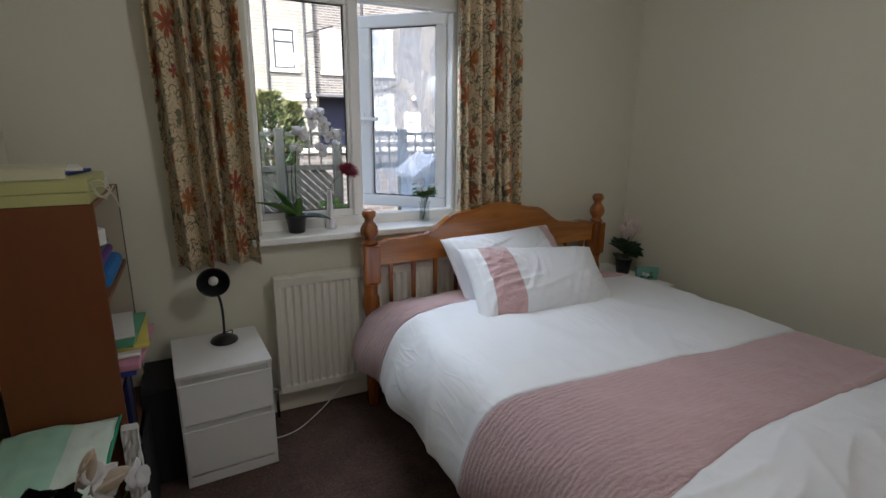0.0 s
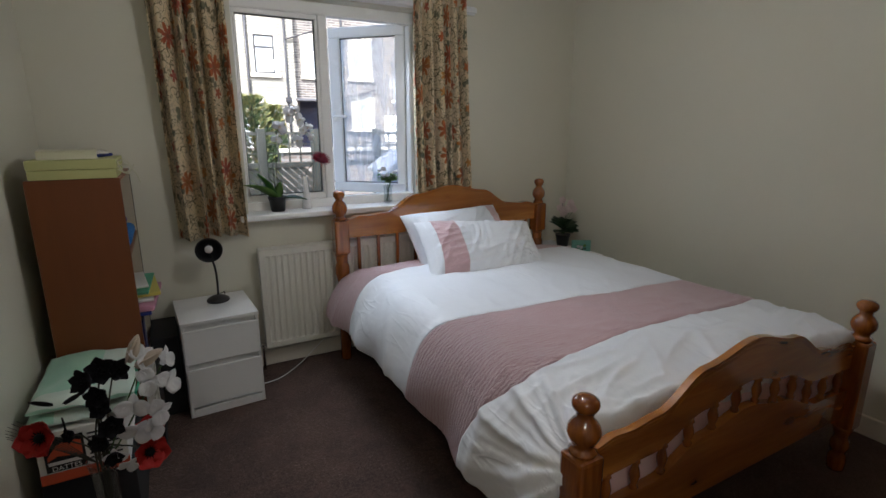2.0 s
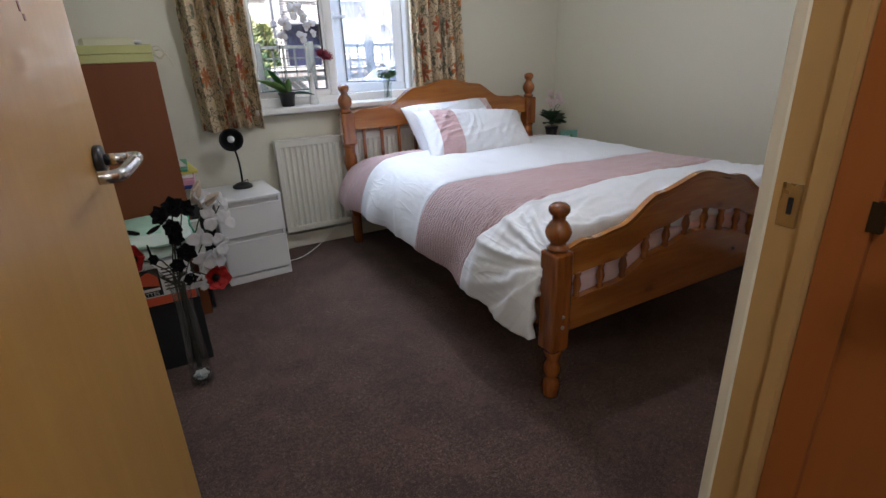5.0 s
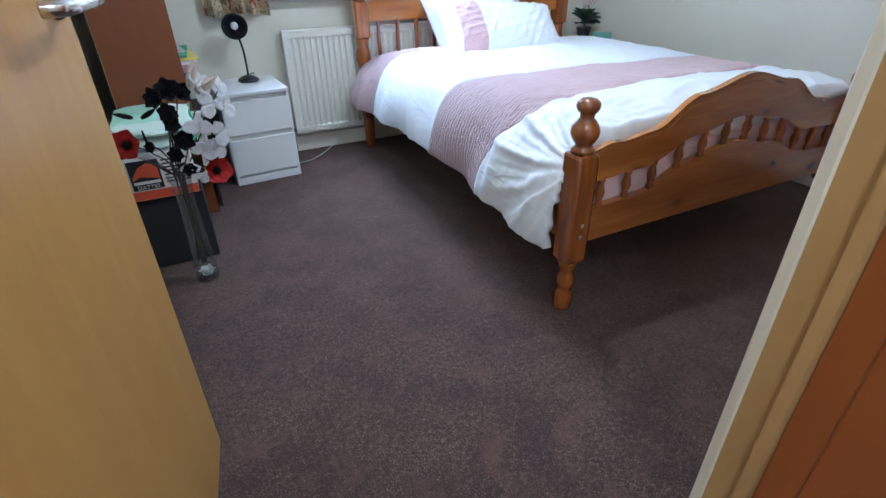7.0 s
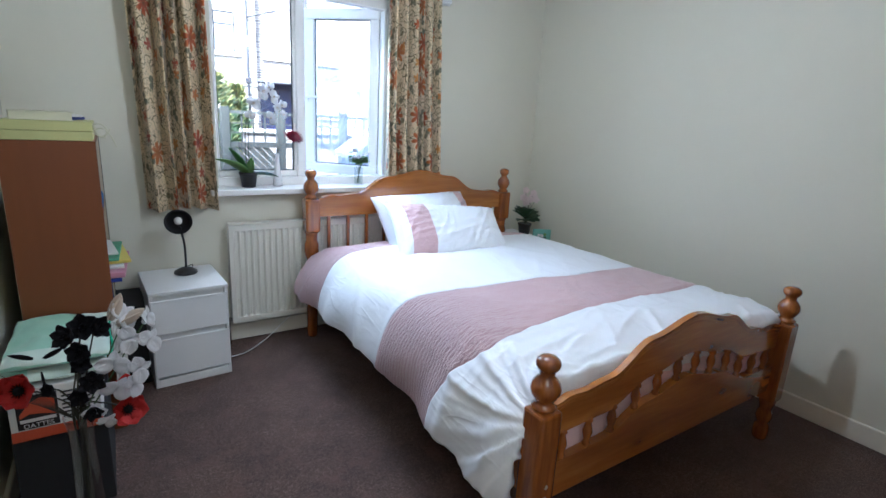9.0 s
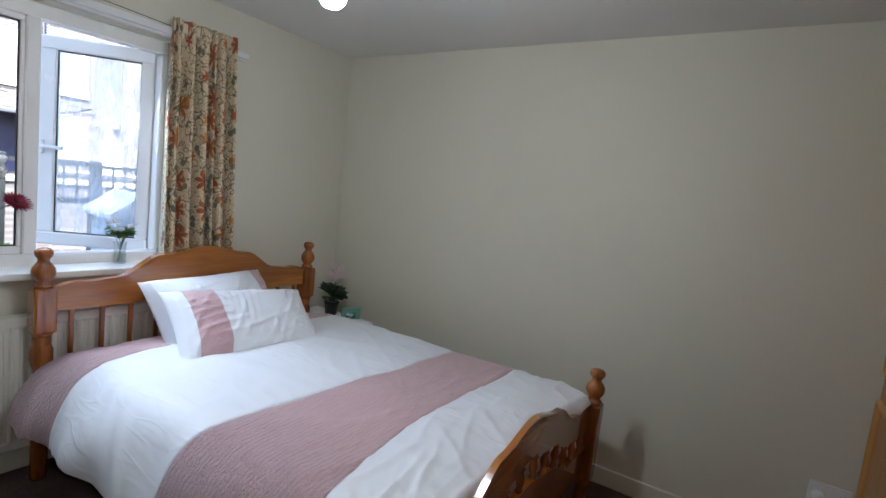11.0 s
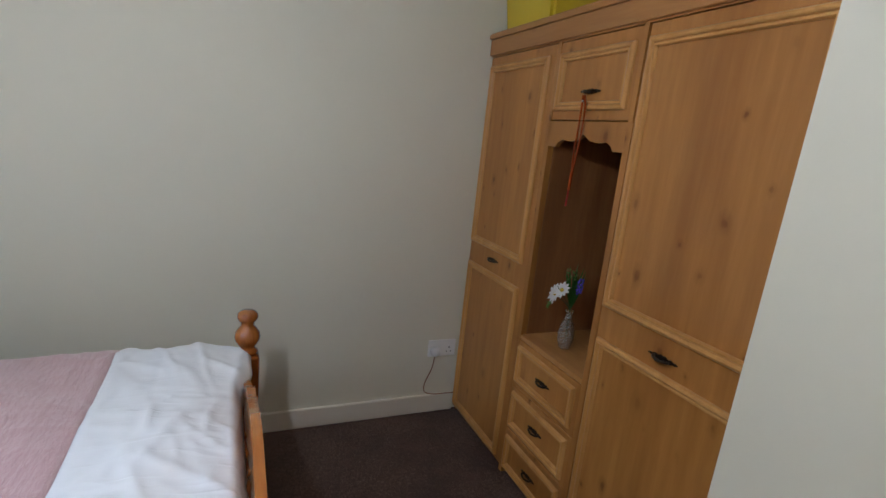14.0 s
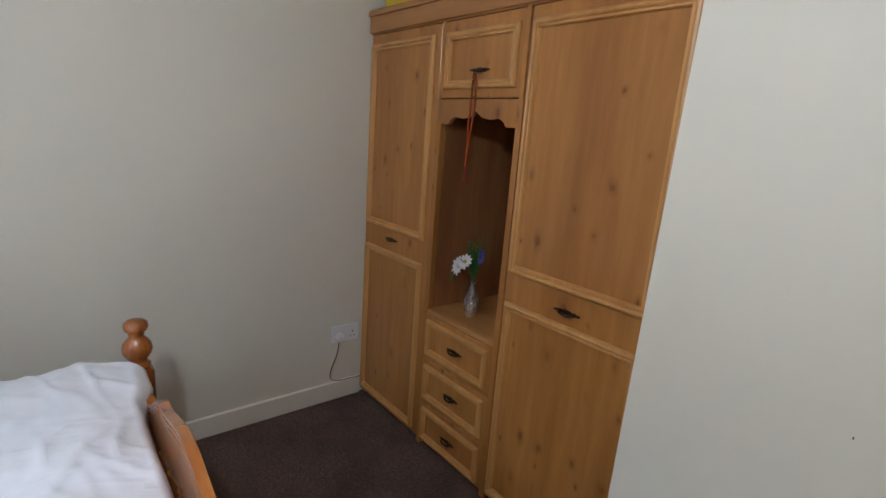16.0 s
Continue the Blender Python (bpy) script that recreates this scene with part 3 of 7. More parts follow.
def tube(bm, pts, r, n=8, mat=0, r1=None):
    """A round bar along points."""
    pts = [Vector(p) for p in pts]
    rings = []
    up = Vector((0.13, 0.21, 0.97))
    for i, p in enumerate(pts):
        d = (pts[min(i + 1, len(pts) - 1)] - pts[max(i - 1, 0)]).normalized()
        s = d.cross(up)
        if s.length < 0.05:
            s = d.cross(Vector((1, 0, 0)))
        s.normalize()
        t = d.cross(s)
        rr = r if r1 is None else r + (r1 - r) * i / (len(pts) - 1)
        rings.append([bm.verts.new(p + rr * (math.cos(2 * math.pi * k / n) * s + math.sin(2 * math.pi * k / n) * t)) for k in range(n)])
    for a, b in zip(rings, rings[1:]):
        for k in range(n):
            f = bm.faces.new((a[k], a[(k + 1) % n], b[(k + 1) % n], b[k]))
            f.smooth = True
            f.material_index = mat
    for ring in (rings[0], rings[-1]):
        bm.faces.new(ring).material_index = mat


def curve_pts(ctrl, n=8):
    """Points of a smooth curve through the control points."""
    c = [Vector(p) for p in ctrl]
    c = [2 * c[0] - c[1], *c, 2 * c[-1] - c[-2]]
    out = []
    for i in range(1, len(c) - 2):
        for k in range(n):
            t = k / n
            out.append(0.5 * (2 * c[i] + (c[i + 1] - c[i - 1]) * t + (2 * c[i - 1] - 5 * c[i] + 4 * c[i + 1] - c[i + 2]) * t * t
                              + (3 * c[i] - c[i - 1] - 3 * c[i + 1] + c[i + 2]) * t ** 3))
    out.append(c[-2])
    return out


def slab(bm, outline, y0, y1, mat=0):
    """A board in the xz plane with the outline [(x, z)], from y0 to y1; the outline may be wavy along its top and bottom, as pairs of the same length (top, bottom)."""
    top, bottom = outline
    n = len(top)
    def v(p, y):
        return bm.verts.new((p[0], y, p[1]))
    tf, tb, bf, bb = [[v(p, y) for p in q] for q, y in ((top, y0), (top, y1), (bottom, y0), (bottom, y1))]
    for i in range(n - 1):
        for q in ((tf[i], tf[i + 1], bf[i + 1], bf[i]), (tb[i], bb[i], bb[i + 1], tb[i + 1]), (tf[i], tb[i], tb[i + 1], tf[i + 1]), (bf[i], bf[i + 1], bb[i + 1], bb[i])):
            bm.faces.new(q).material_index = mat
    bm.faces.new((tf[0], bf[0], bb[0], tb[0]))
    bm.faces.new((tf[-1], tb[-1], bb[-1], bf[-1]))


def smoothed(points, n=60):
    """Heights along x through (x, z) points with smooth steps."""
    xs, zs = [p[0] for p in points], [p[1] for p in points]
    out = []
    for k in range(n + 1):
        x = xs[0] + (xs[-1] - xs[0]) * k / n
        i = max(j for j in range(len(xs) - 1) if xs[j] <= x + 1e-9)
        t = (x - xs[i]) / (xs[i + 1] - xs[i])
        t = t * t * (3 - 2 * t)
        out.append((x, zs[i] + (zs[i + 1] - zs[i]) * t))
    return out


# ---- the room ----
X0, X1, YN, YW, YD, H = -0.585, 2.55, 2.445, -0.66, -0.485, 2.30
AX = 1.014
WX0, WX1, WZ0, WZ1 = 0.262, 1.335, 0.885, 2.035


def structure(name, bm, material, label=""):
    return part(name, bm, material, None, label, "", "", "structure")


structure("floor", boxes((X0 - 0.15, 2.70, -0.60, 2.6, -0.2, 0.0), (-1.3, 2.70, -2.3, -0.60, -0.2, 0.0)), M["carpet"], "dark brown flecked cut-pile carpet")
structure("ceiling", boxes((X0 - 0.15, 2.70, -0.60, 2.7, H, H + 0.15), (-1.3, 2.70, -2.3, -0.60, H, H + 0.15)), M["ceiling"], "matt off-white painted ceiling")
structure("wall_north", boxes((X0 - 0.15, WX0, YN, 2.70, 0, H), (WX1, X1 + 0.15, YN, 2.70, 0, H), (WX0, WX1, YN, 2.70, 0, WZ0 - 0.03), (WX0, WX1, YN, 2.70, WZ1, H)), M["wall"], "cream painted wall with the window opening")
structure("wall_east", boxes((X1, X1 + 0.15, -2.3, YN, 0, H)), M["wall"], "plain cream painted wall")
structure("wall_west", boxes((X0 - 0.15, X0, YD - 0.10, YN, 0, H)), M["wall"], "plain cream painted wall")
structure("wall_south", boxes((0.275, AX, YD - 0.10, YD, 0, H), (X0 - 0.15, -0.535, YD - 0.10, YD - 0.002, 0, H), (-0.535, 0.275, YD - 0.10, YD, 2.03, H), (0.86, 0.96, -1.30, YD - 0.10, 0, H), (0.86, X1, -1.40, -1.30, 0, H)), M["wall"], "cream painted wall with the doorway and the wardrobe alcove")
for v in bpy.data.objects["wall_south"].data.vertices:
    if abs(v.co.x - AX) < 1e-4:
        v.co.x += 0.012 - 0.020 * v.co.z  # the plastered corner is out of plumb
# unseen walls added to close the hall and stop daylight leaking in
structure("wall_hall", boxes((-1.3, -1.2, -2.3, YD - 0.10, 0, H), (-1.3, 2.7, -2.3, -2.2, 0, H), (0.33, 0.43, -2.2, -1.42, 0, H), (0.33, 0.43, -1.42, -0.586, 2.02, H), (-1.2, -0.735, YD - 0.2, YD - 0.10, 0, H)), M["wall"], "cream painted wall added to close the unseen hall")
structure("baseboard_east", boxes((X1 - 0.016, X1, -0.655, YN, 0, 0.095), bevel=0.004), M["gloss"], "cream gloss painted skirting board")
structure("baseboard_north", boxes((X0 + 0.016, X1 - 0.016, YN - 0.016, YN, 0, 0.095), bevel=0.004), M["gloss"], "cream gloss painted skirting board")
structure("baseboard_west", boxes((X0, X0 + 0.016, -0.40, YN - 0.016, 0, 0.095), bevel=0.004), M["gloss"], "cream gloss painted skirting board")
structure("baseboard_south", boxes((0.34, AX, YD, YD + 0.016, 0, 0.095), bevel=0.004), M["gloss"], "cream gloss painted skirting board")

# ---- window ----
win = structure("window_1", boxes((WX0, WX1, 2.535, 2.60, WZ0, WZ0 + 0.065), (WX0, WX1, 2.535, 2.60, WZ1 - 0.065, WZ1), (WX0, WX0 + 0.032, 2.535, 2.60, WZ0 + 0.065, WZ1 - 0.065),
                                  (WX1 - 0.036, WX1, 2.535, 2.60, WZ0 + 0.065, WZ1 - 0.065), (0.737, 0.790, 2.532, 2.60, WZ0 + 0.065, WZ1 - 0.065), bevel=0.006), M["upvc"], "white plastic two-light window frame")
part("glazing_bead", boxes((0.294, 0.737, 2.545, 2.575, 0.95, 0.985), (0.294, 0.737, 2.545, 2.575, 1.945, 1.97), (0.294, 0.306, 2.545, 2.575, 0.985, 1.945), (0.722, 0.737, 2.545, 2.575, 0.985, 1.945), bevel=0.004), M["upvc"], win)
part("seal", boxes((0.306, 0.722, 2.560, 2.566, 0.985, 0.990), (0.306, 0.722, 2.560, 2.566, 1.938, 1.945), (0.306, 0.310, 2.560, 2.566, 0.990, 1.938), (0.716, 0.722, 2.560, 2.566, 0.990, 1.938)), M["seal"], win, "thin black rubber seal")
p = part("pane", boxes((0.306, 0.722, 2.567, 2.573, 0.985, 1.945)), M["pane"], win, "clear glass pane")
p.visible_shadow = False
SASH = radians(-45)
turn = Matrix.Rotation(SASH, 3, "Z")
hinge = (1.297, 2.60, 0)


def sash_part(name, specs, mat, label="", bevel=0.0):
    bm = bmesh.new()
    for s in specs:
        box(bm, *s, bevel=bevel, turn=turn, pivot=hinge)
    return part(name, bm, mat, win, label)


sash_part("casement_frame", [(0.772, 1.297, 2.585, 2.635, 0.935, 1.000), (0.772, 1.297, 2.585, 2.635, 1.920, 1.985), (0.772, 0.852, 2.585, 2.635, 1.000, 1.920), (1.237, 1.297, 2.585, 2.635, 1.000, 1.920)], M["upvc"], "white plastic casement frame standing open", 0.006)
sash_part("casement_seal", [(0.852, 1.237, 2.600, 2.606, 1.000, 1.006), (0.852, 1.237, 2.600, 2.606, 1.914, 1.920), (0.852, 0.857, 2.600, 2.606, 1.006, 1.914), (1.232, 1.237, 2.600, 2.606, 1.006, 1.914)], M["seal"], "thin black rubber seal")
p = sash_part("pane", [(0.857, 1.232, 2.607, 2.613, 1.006, 1.914)], M["dusty"], "dusty streaked glass pane")
p.visible_shadow = False
sash_part("casement_handle", [(0.790, 0.812, 2.572, 2.585, 1.40, 1.47), (0.795, 0.900, 2.555, 2.572, 1.425, 1.443)], M["upvc"], "white casement handle", 0.004)
structure("window_sill", boxes((0.225, 1.37, 2.362, 2.445, 0.868, 0.900), (WX0 + 0.002, WX1 - 0.002, 2.443, 2.536, 0.856, 0.900), bevel=0.006, seg=2), M["sill"], "white painted window board")
structure("outer_sill", boxes((0.20, 1.40, 2.600, 2.745, 0.84, 0.882), bevel=0.005), M["dressed"], "pale stone outer sill")
structure("reveal_lining", boxes((WX1 - 0.012, WX1 + 0.002, 2.446, 2.535, 0.901, WZ1 - 0.001), (WX0 - 0.002, WX0 + 0.012, 2.446, 2.535, 0.901, WZ1 - 0.001)), M["wall"], "cream painted reveal")

rail = thing("curtain_rail", (0.75, 2.42, 2.06), "white plastic curtain track on the wall above the window", "curtain rail")
part("track", boxes((-0.12, 1.70, 2.392, 2.412, 2.045, 2.075), (-0.12, 1.70, 2.412, 2.420, 2.035, 2.085), bevel=0.003), M["plug"], rail)
for i in range(7):
    part("bracket", boxes((-0.02 + i * 0.27, 0.01 + i * 0.27, 2.418, 2.446, 2.05, 2.08)), M["plug"], rail)
bm = bmesh.new()
tube(bm, curve_pts([(0.24, 2.438, 2.13), (0.6, 2.438, 2.118), (1.0, 2.438, 2.108), (1.28, 2.438, 2.098)]), 0.0018, 5)
part("draw_cord", bm, M["stem"], rail, "thin dark cord")


def curtain(x0t, x1t, x0b, x1b, ztop, zbot, folds, seed, label):
    rnd = random.Random(seed)
    ph = [rnd.uniform(0, 6.28) for _ in range(8)]
    c = thing("curtain", ((x0t + x1t) / 2, 2.37, zbot), label, "curtain", "curtains at the window")
    bm = bmesh.new()
    uvl = bm.loops.layers.uv.new("UVMap")
    nu, nv = folds * 14, 26
    grid, us = [], []
    for j in range(nv + 1):
        t = j / nv
        row, ulen, prev = [], 0, None
        for i in range(nu + 1):
            s = i / nu
            sw = s + 0.030 * math.sin(2 * math.pi * s * 1.7 + ph[0]) + 0.018 * math.sin(2 * math.pi * s * 3.3 + ph[1])
            x = (x0t + (x1t - x0t) * s) * (1 - t) + (x0b + (x1b - x0b) * s) * t
            amp = 0.015 + 0.019 * min(1, t * 3)
            y = 2.36 + amp * math.sin(2 * math.pi * folds * sw + 0.35 * math.sin(3 * t + ph[2])) + 0.008 * math.sin(2 * math.pi * folds * 0.5 * sw + ph[3]) * t
            y += 0.030 * min(1, 0.4 + t * 3) * (0.5 + 0.5 * math.sin(2 * math.pi * folds * sw + 0.35 * math.sin(3 * t + ph[2]))) ** 7
            x += 0.008 * math.cos(2 * math.pi * folds * sw + ph[4]) * (0.4 + t)
            z = ztop + (zbot - ztop) * t + (0.008 * math.sin(9 * s + ph[5]) if j == nv else 0)
            p = Vector((x, y, z))
            if prev is not None:
                ulen += (p - prev).length
            prev = p
            row.append((bm.verts.new(p), ulen))
        grid.append(row)
    for j in range(nv):
        for i in range(nu):
            q = (grid[j][i], grid[j][i + 1], grid[j + 1][i + 1], grid[j + 1][i])
            f = bm.faces.new([v for v, _ in q])
            f.smooth = True
            for lp, (v, _) in zip(f.loops, q):
                lp[uvl].uv = (grid[nv // 2][i if v in (q[0][0], q[3][0]) else i + 1][1] + seed * 3.1, v.co.z)
    ob = part("cloth", bm, M["floral"], c, "cream curtain cloth printed with orange and red flowers and green vines")
    so = ob.modifiers.new("thick", "SOLIDIFY")
    so.thickness = 0.004
    bm = bmesh.new()
    box(bm, x0t + 0.005, x1t - 0.005, 2.372, 2.388, ztop - 0.06, ztop - 0.012, bevel=0.003)
    part("heading_tape", bm, M["lining"], c, "cream gathered heading tape")
    for k in range(folds + 1):
        x = x0t + 0.01 + (x1t - x0t - 0.02) * k / folds
        bm = bmesh.new()
        tube(bm, [(x, 2.388, ztop - 0.03), (x, 2.396, ztop - 0.04), (x, 2.397, 2.06)], 0.0022, 6)
        part("curtain_hook", bm, M["plug"], c)
    return c


curtain(-0.095, 0.235, -0.062, 0.258, 2.125, 0.805, 5, 1, "cream floral curtain drawn back above the white bedside chest")
curtain(1.255, 1.600, 1.262, 1.655, 2.128, 0.90, 6, 2, "cream floral curtain drawn back behind the pine headboard")

# ---- radiator ----
rad = thing("radiator", (0.80, 2.40, 0.12), "cream enamelled panel radiator with vertical flutes under the window", "radiator")
bm = bmesh.new()
xs, prof = [], []
n = 30
rx0, rx1 = 0.300, 1.36
cell = (rx1 - rx0 - 0.04) / n
for zz in ((0.135, 0.165, 0.175, 0.665, 0.675, 0.705),):
    cols = []
    x = rx0
    pts = [(rx0, 0)]
    for i in range(n):
        a = rx0 + 0.02 + i * cell
        pts += [(a, 0), (a + cell * 0.22, 1), (a + cell * 0.62, 1), (a + cell * 0.84, 0)]
    pts.append((rx1, 0))
    for px, d in pts:
        cols.append([bm.verts.new((px, 2.352 + (0.009 * d if 1 < k < 4 else 0), z)) for k, z in enumerate(zz)])
    for a, b in zip(cols, cols[1:]):
        for k in range(len(zz) - 1):
            bm.faces.new((a[k], b[k], b[k + 1], a[k + 1]))
part("front_panel", bm, M["radiator"], rad)
part("back_panel", boxes((rx0, rx1, 2.362, 2.372, 0.135, 0.705), (rx0 + 0.01, rx1 - 0.01, 2.4, 2.41, 0.14, 0.70)), M["radiator"], rad)
part("top_grille", boxes((rx0 - 0.002, rx1 + 0.002, 2.348, 2.415, 0.705, 0.713), bevel=0.002), M["radiator"], rad)
part("side_cover", boxes((rx0 - 0.004, rx0, 2.350, 2.413, 0.135, 0.705)), M["radiator"], rad)
bm = bmesh.new()
tube(bm, [(0.28, 2.385, 0.0), (0.28, 2.385, 0.13), (0.285, 2.385, 0.145), (0.31, 2.385, 0.15)], 0.0075, 8)
part("pipe", bm, M["chrome"], rad, "small pipe at the floor")
bm = bmesh.new()
tube(bm, [(0.255, 2.385, 0.15), (0.296, 2.385, 0.15)], 0.012, 10)
part("valve", bm, M["chrome"], rad, "metal valve")
for x in (0.5, 1.15):
    part("wall_bracket", boxes((x, x + 0.03, 2.41, 2.446, 0.2, 0.64)), M["radiator"], rad)
bm = bmesh.new()
tube(bm, curve_pts([(0.21, 2.20, 0.006), (0.33, 2.22, 0.008), (0.46, 2.30, 0.03), (0.58, 2.37, 0.085), (0.66, 2.40, 0.13), (0.74, 2.425, 0.17)], 8), 0.0024, 6)
part("cable", bm, M["plug"], None, "thin white flex trailing from behind the bed to the bedside chest", "cable")

# ---- bed ----
BX0, BX1, BYH, BYF = 0.740, 2.168, 2.300, 0.357
BB = BYF + 0.010
bed = thing("bed", (1.455, 1.32, 0.0), "orange lacquered pine double bed frame with turned posts", "bed")


def turned_post(name, x, y, top, block_top, block_bottom, w, ball, vase):
    p = new(name)
    p.parent = bed
    p.location = Vector((x, y, 0)) - bed.location
    bm = bmesh.new()
    box(bm, x - w, x + w, y - w, y + w, block_bottom, block_top, bevel=0.010, seg=2)
    part("post_block", bm, M["pine_up"], p)
    h = top - block_top
    bm = bmesh.new()
    lathe(bm, [(0.030, 0), (0.035, 0.004), (0.036, 0.012), (0.028, 0.018), (0.025, 0.026), (vase * 0.80, 0.038), (vase * 0.96, 0.052), (vase, h * 0.40), (vase * 0.92, h * 0.50), (vase * 0.66, h * 0.60),
               (0.020, h * 0.66), (0.023, h * 0.69), (0.021, h * 0.715), (ball * 0.84, h * 0.76), (ball * 0.98, h * 0.82), (ball, h * 0.87), (ball * 0.92, h * 0.93), (ball * 0.62, h * 0.98), (0.010, h * 0.998), (0.003, h)], (x, y, block_top), 28)
    part("finial", bm, M["pine_up"], p, "turned vase and ball finial")
    bm = bmesh.new()
    b = block_bottom
    lathe(bm, [(0.028, 0.0), (0.031, 0.01), (0.033, b * 0.25), (0.029, b * 0.36), (0.022, b * 0.42), (0.030, b * 0.46), (0.0335, b * 0.56), (0.031, b * 0.68), (0.024, b * 0.76), (0.027, b * 0.82), (0.034, b * 0.94), (0.034, b)], (x, y, 0), 24)
    part("turned_foot", bm, M["pine_up"], p)
    return p


for x in (BX0, BX1):
    turned_post("head_post", x, BYH, 1.018, 0.848, 0.655, 0.042, 0.034, 0.044)
    turned_post("foot_post", x, BYF, 0.722, 0.562, 0.195, 0.040, 0.035, 0.043)
for x in (BX0, BX1):
    bm = bmesh.new()
    lathe(bm, [(0.038, 0.44), (0.028, 0.46), (0.031, 0.49), (0.043, 0.54), (0.041, 0.58), (0.027, 0.62), (0.029, 0.63), (0.039, 0.645), (0.039, 0.655)], (x, BYH, 0), 20)
    part("head_post_turning", bm, M["pine_up"], bed, "turned lower post")
    part("head_post_lower", boxes((x - 0.034, x + 0.034, BYH - 0.034, BYH + 0.034, 0.19, 0.44), bevel=0.008), M["pine_up"], bed)

top = smoothed([(BX0 + 0.034, 0.842), (0.86, 0.862), (0.905, 0.857), (1.02, 0.868), (1.22, 0.965), (1.455, 1.006), (1.69, 0.965), (1.89, 0.868), (2.00, 0.857), (2.05, 0.862), (BX1 - 0.034, 0.842)], 72)
bot = smoothed([(BX0 + 0.034, 0.742), (1.10, 0.742), (1.455, 0.832), (1.81, 0.742), (BX1 - 0.034, 0.742)], 72)
bm = bmesh.new()
slab(bm, (top, bot), BYH - 0.014, BYH + 0.014)
part("headboard_panel", bm, M["pine"], bed, "arched pine headboard panel with a scalloped top edge")
bm = bmesh.new()
slab(bm, ([(x, z + 0.006) for x, z in top], [(x, z - 0.012) for x, z in top]), BYH - 0.021, BYH + 0.021)
part("headboard_moulding", bm, M["pine"], bed, "rounded top moulding")
part("head_rail", boxes((BX0 + 0.034, BX1 - 0.034, BYH - 0.014, BYH + 0.014, 0.40, 0.52), bevel=0.004), M["pine"], bed)
for k in range(11):
    x = 0.845 + k * (2.065 - 0.845) / 10
    zt = 0.742 + (0.09 * max(0, 1 - abs(x - 1.455) / 0.355) ** 0.7 if abs(x - 1.455) < 0.355 else 0)
    part("head_slat", boxes((x - 0.010, x + 0.010, BYH - 0.008, BYH + 0.008, 0.515, zt + 0.01), bevel=0.003), M["pine_up"], bed)

top = smoothed([(BX0 + 0.034, 0.548), (0.86, 0.566), (0.905, 0.562), (1.02, 0.576), (1.22, 0.668), (1.455, 0.712), (1.69, 0.668), (1.89, 0.576), (2.00, 0.562), (2.05, 0.566), (BX1 - 0.034, 0.548)], 72)
bot = smoothed([(BX0 + 0.034, 0.452), (1.02, 0.462), (1.24, 0.535), (1.455, 0.572), (1.67, 0.535), (1.89, 0.462), (BX1 - 0.034, 0.452)], 72)
bm = bmesh.new()
slab(bm, (top, bot), BB - 0.008, BB + 0.008)
part("footboard_panel", bm, M["pine"], bed, "arched pine footboard panel with a scalloped top edge")
for k, dz in enumerate((0.008, -0.005, -0.018)):
    bm = bmesh.new()
    slab(bm, ([(x, z + dz) for x, z in top], [(x, z + dz - 0.008) for x, z in top]), BB - 0.0125 + 0.0018 * k, BB + 0.0095)
    part("footboard_moulding", bm, M["pine"], bed, "ribbed top moulding")
ltop = smoothed([(BX0 + 0.034, 0.362), (1.02, 0.372), (1.24, 0.448), (1.455, 0.486), (1.67, 0.448), (1.89, 0.372), (BX1 - 0.034, 0.362)], 60)
bm = bmesh.new()
slab(bm, (ltop, [(x, 0.245) for x, z in ltop]), BB - 0.014, BB + 0.014)
part("lower_foot_rail", bm, M["pine"], bed, "wide lower rail with an arched top")
for k in range(12):
    x = 0.845 + k * (2.065 - 0.845) / 11
    i = min(range(len(ltop)), key=lambda j: abs(ltop[j][0] - x))
    j = min(range(len(bot)), key=lambda q: abs(bot[q][0] - x))
    z0, z1 = ltop[i][1] - 0.006, bot[j][1] + 0.006
    d = z1 - z0
    bm = bmesh.new()
    lathe(bm, [(0.010, 0), (0.014, d * 0.12), (0.009, d * 0.2), (0.013, d * 0.35), (0.016, d * 0.5), (0.013, d * 0.65), (0.009, d * 0.8), (0.014, d * 0.88), (0.010, d)], (x, BB, z0), 12)
    part("spindle", bm, M["pine_up"], bed, "short turned spindle")
for x in (BX0 + 0.012, BX1 - 0.012):
    part("side_rail", boxes((x - 0.011, x + 0.011, BYF + 0.036, BYH - 0.036, 0.245, 0.365), bevel=0.003), M["pine"], bed)
part("slat_base", boxes(*[(BX0 + 0.024, BX1 - 0.024, 0.45 + k * 0.15, 0.52 + k * 0.15, 0.285, 0.303) for k in range(12)]), M["pine"], bed)
for z in (0.295, 0.335):
    bm = bmesh.new()
    lathe(bm, [(0.001, 0), (0.007, 0.001), (0.007, 0.004), (0.003, 0.006)], (BX0 + 0.0, BYF - 0.040, z), 10, 0, Matrix.Rotation(radians(90), 4, "X"))
    part("bolt_cap", bm, M["brass"], bed, "small brass bolt head")
part("mattress", boxes((BX0 + 0.034, BX1 - 0.034, BB + 0.018, BYH - 0.04, 0.304, 0.52), bevel=0.035, seg=3), M["under"], None, "mattress in a pale pink fitted sheet on the pine bed", "mattress")

# ---- duvet ----


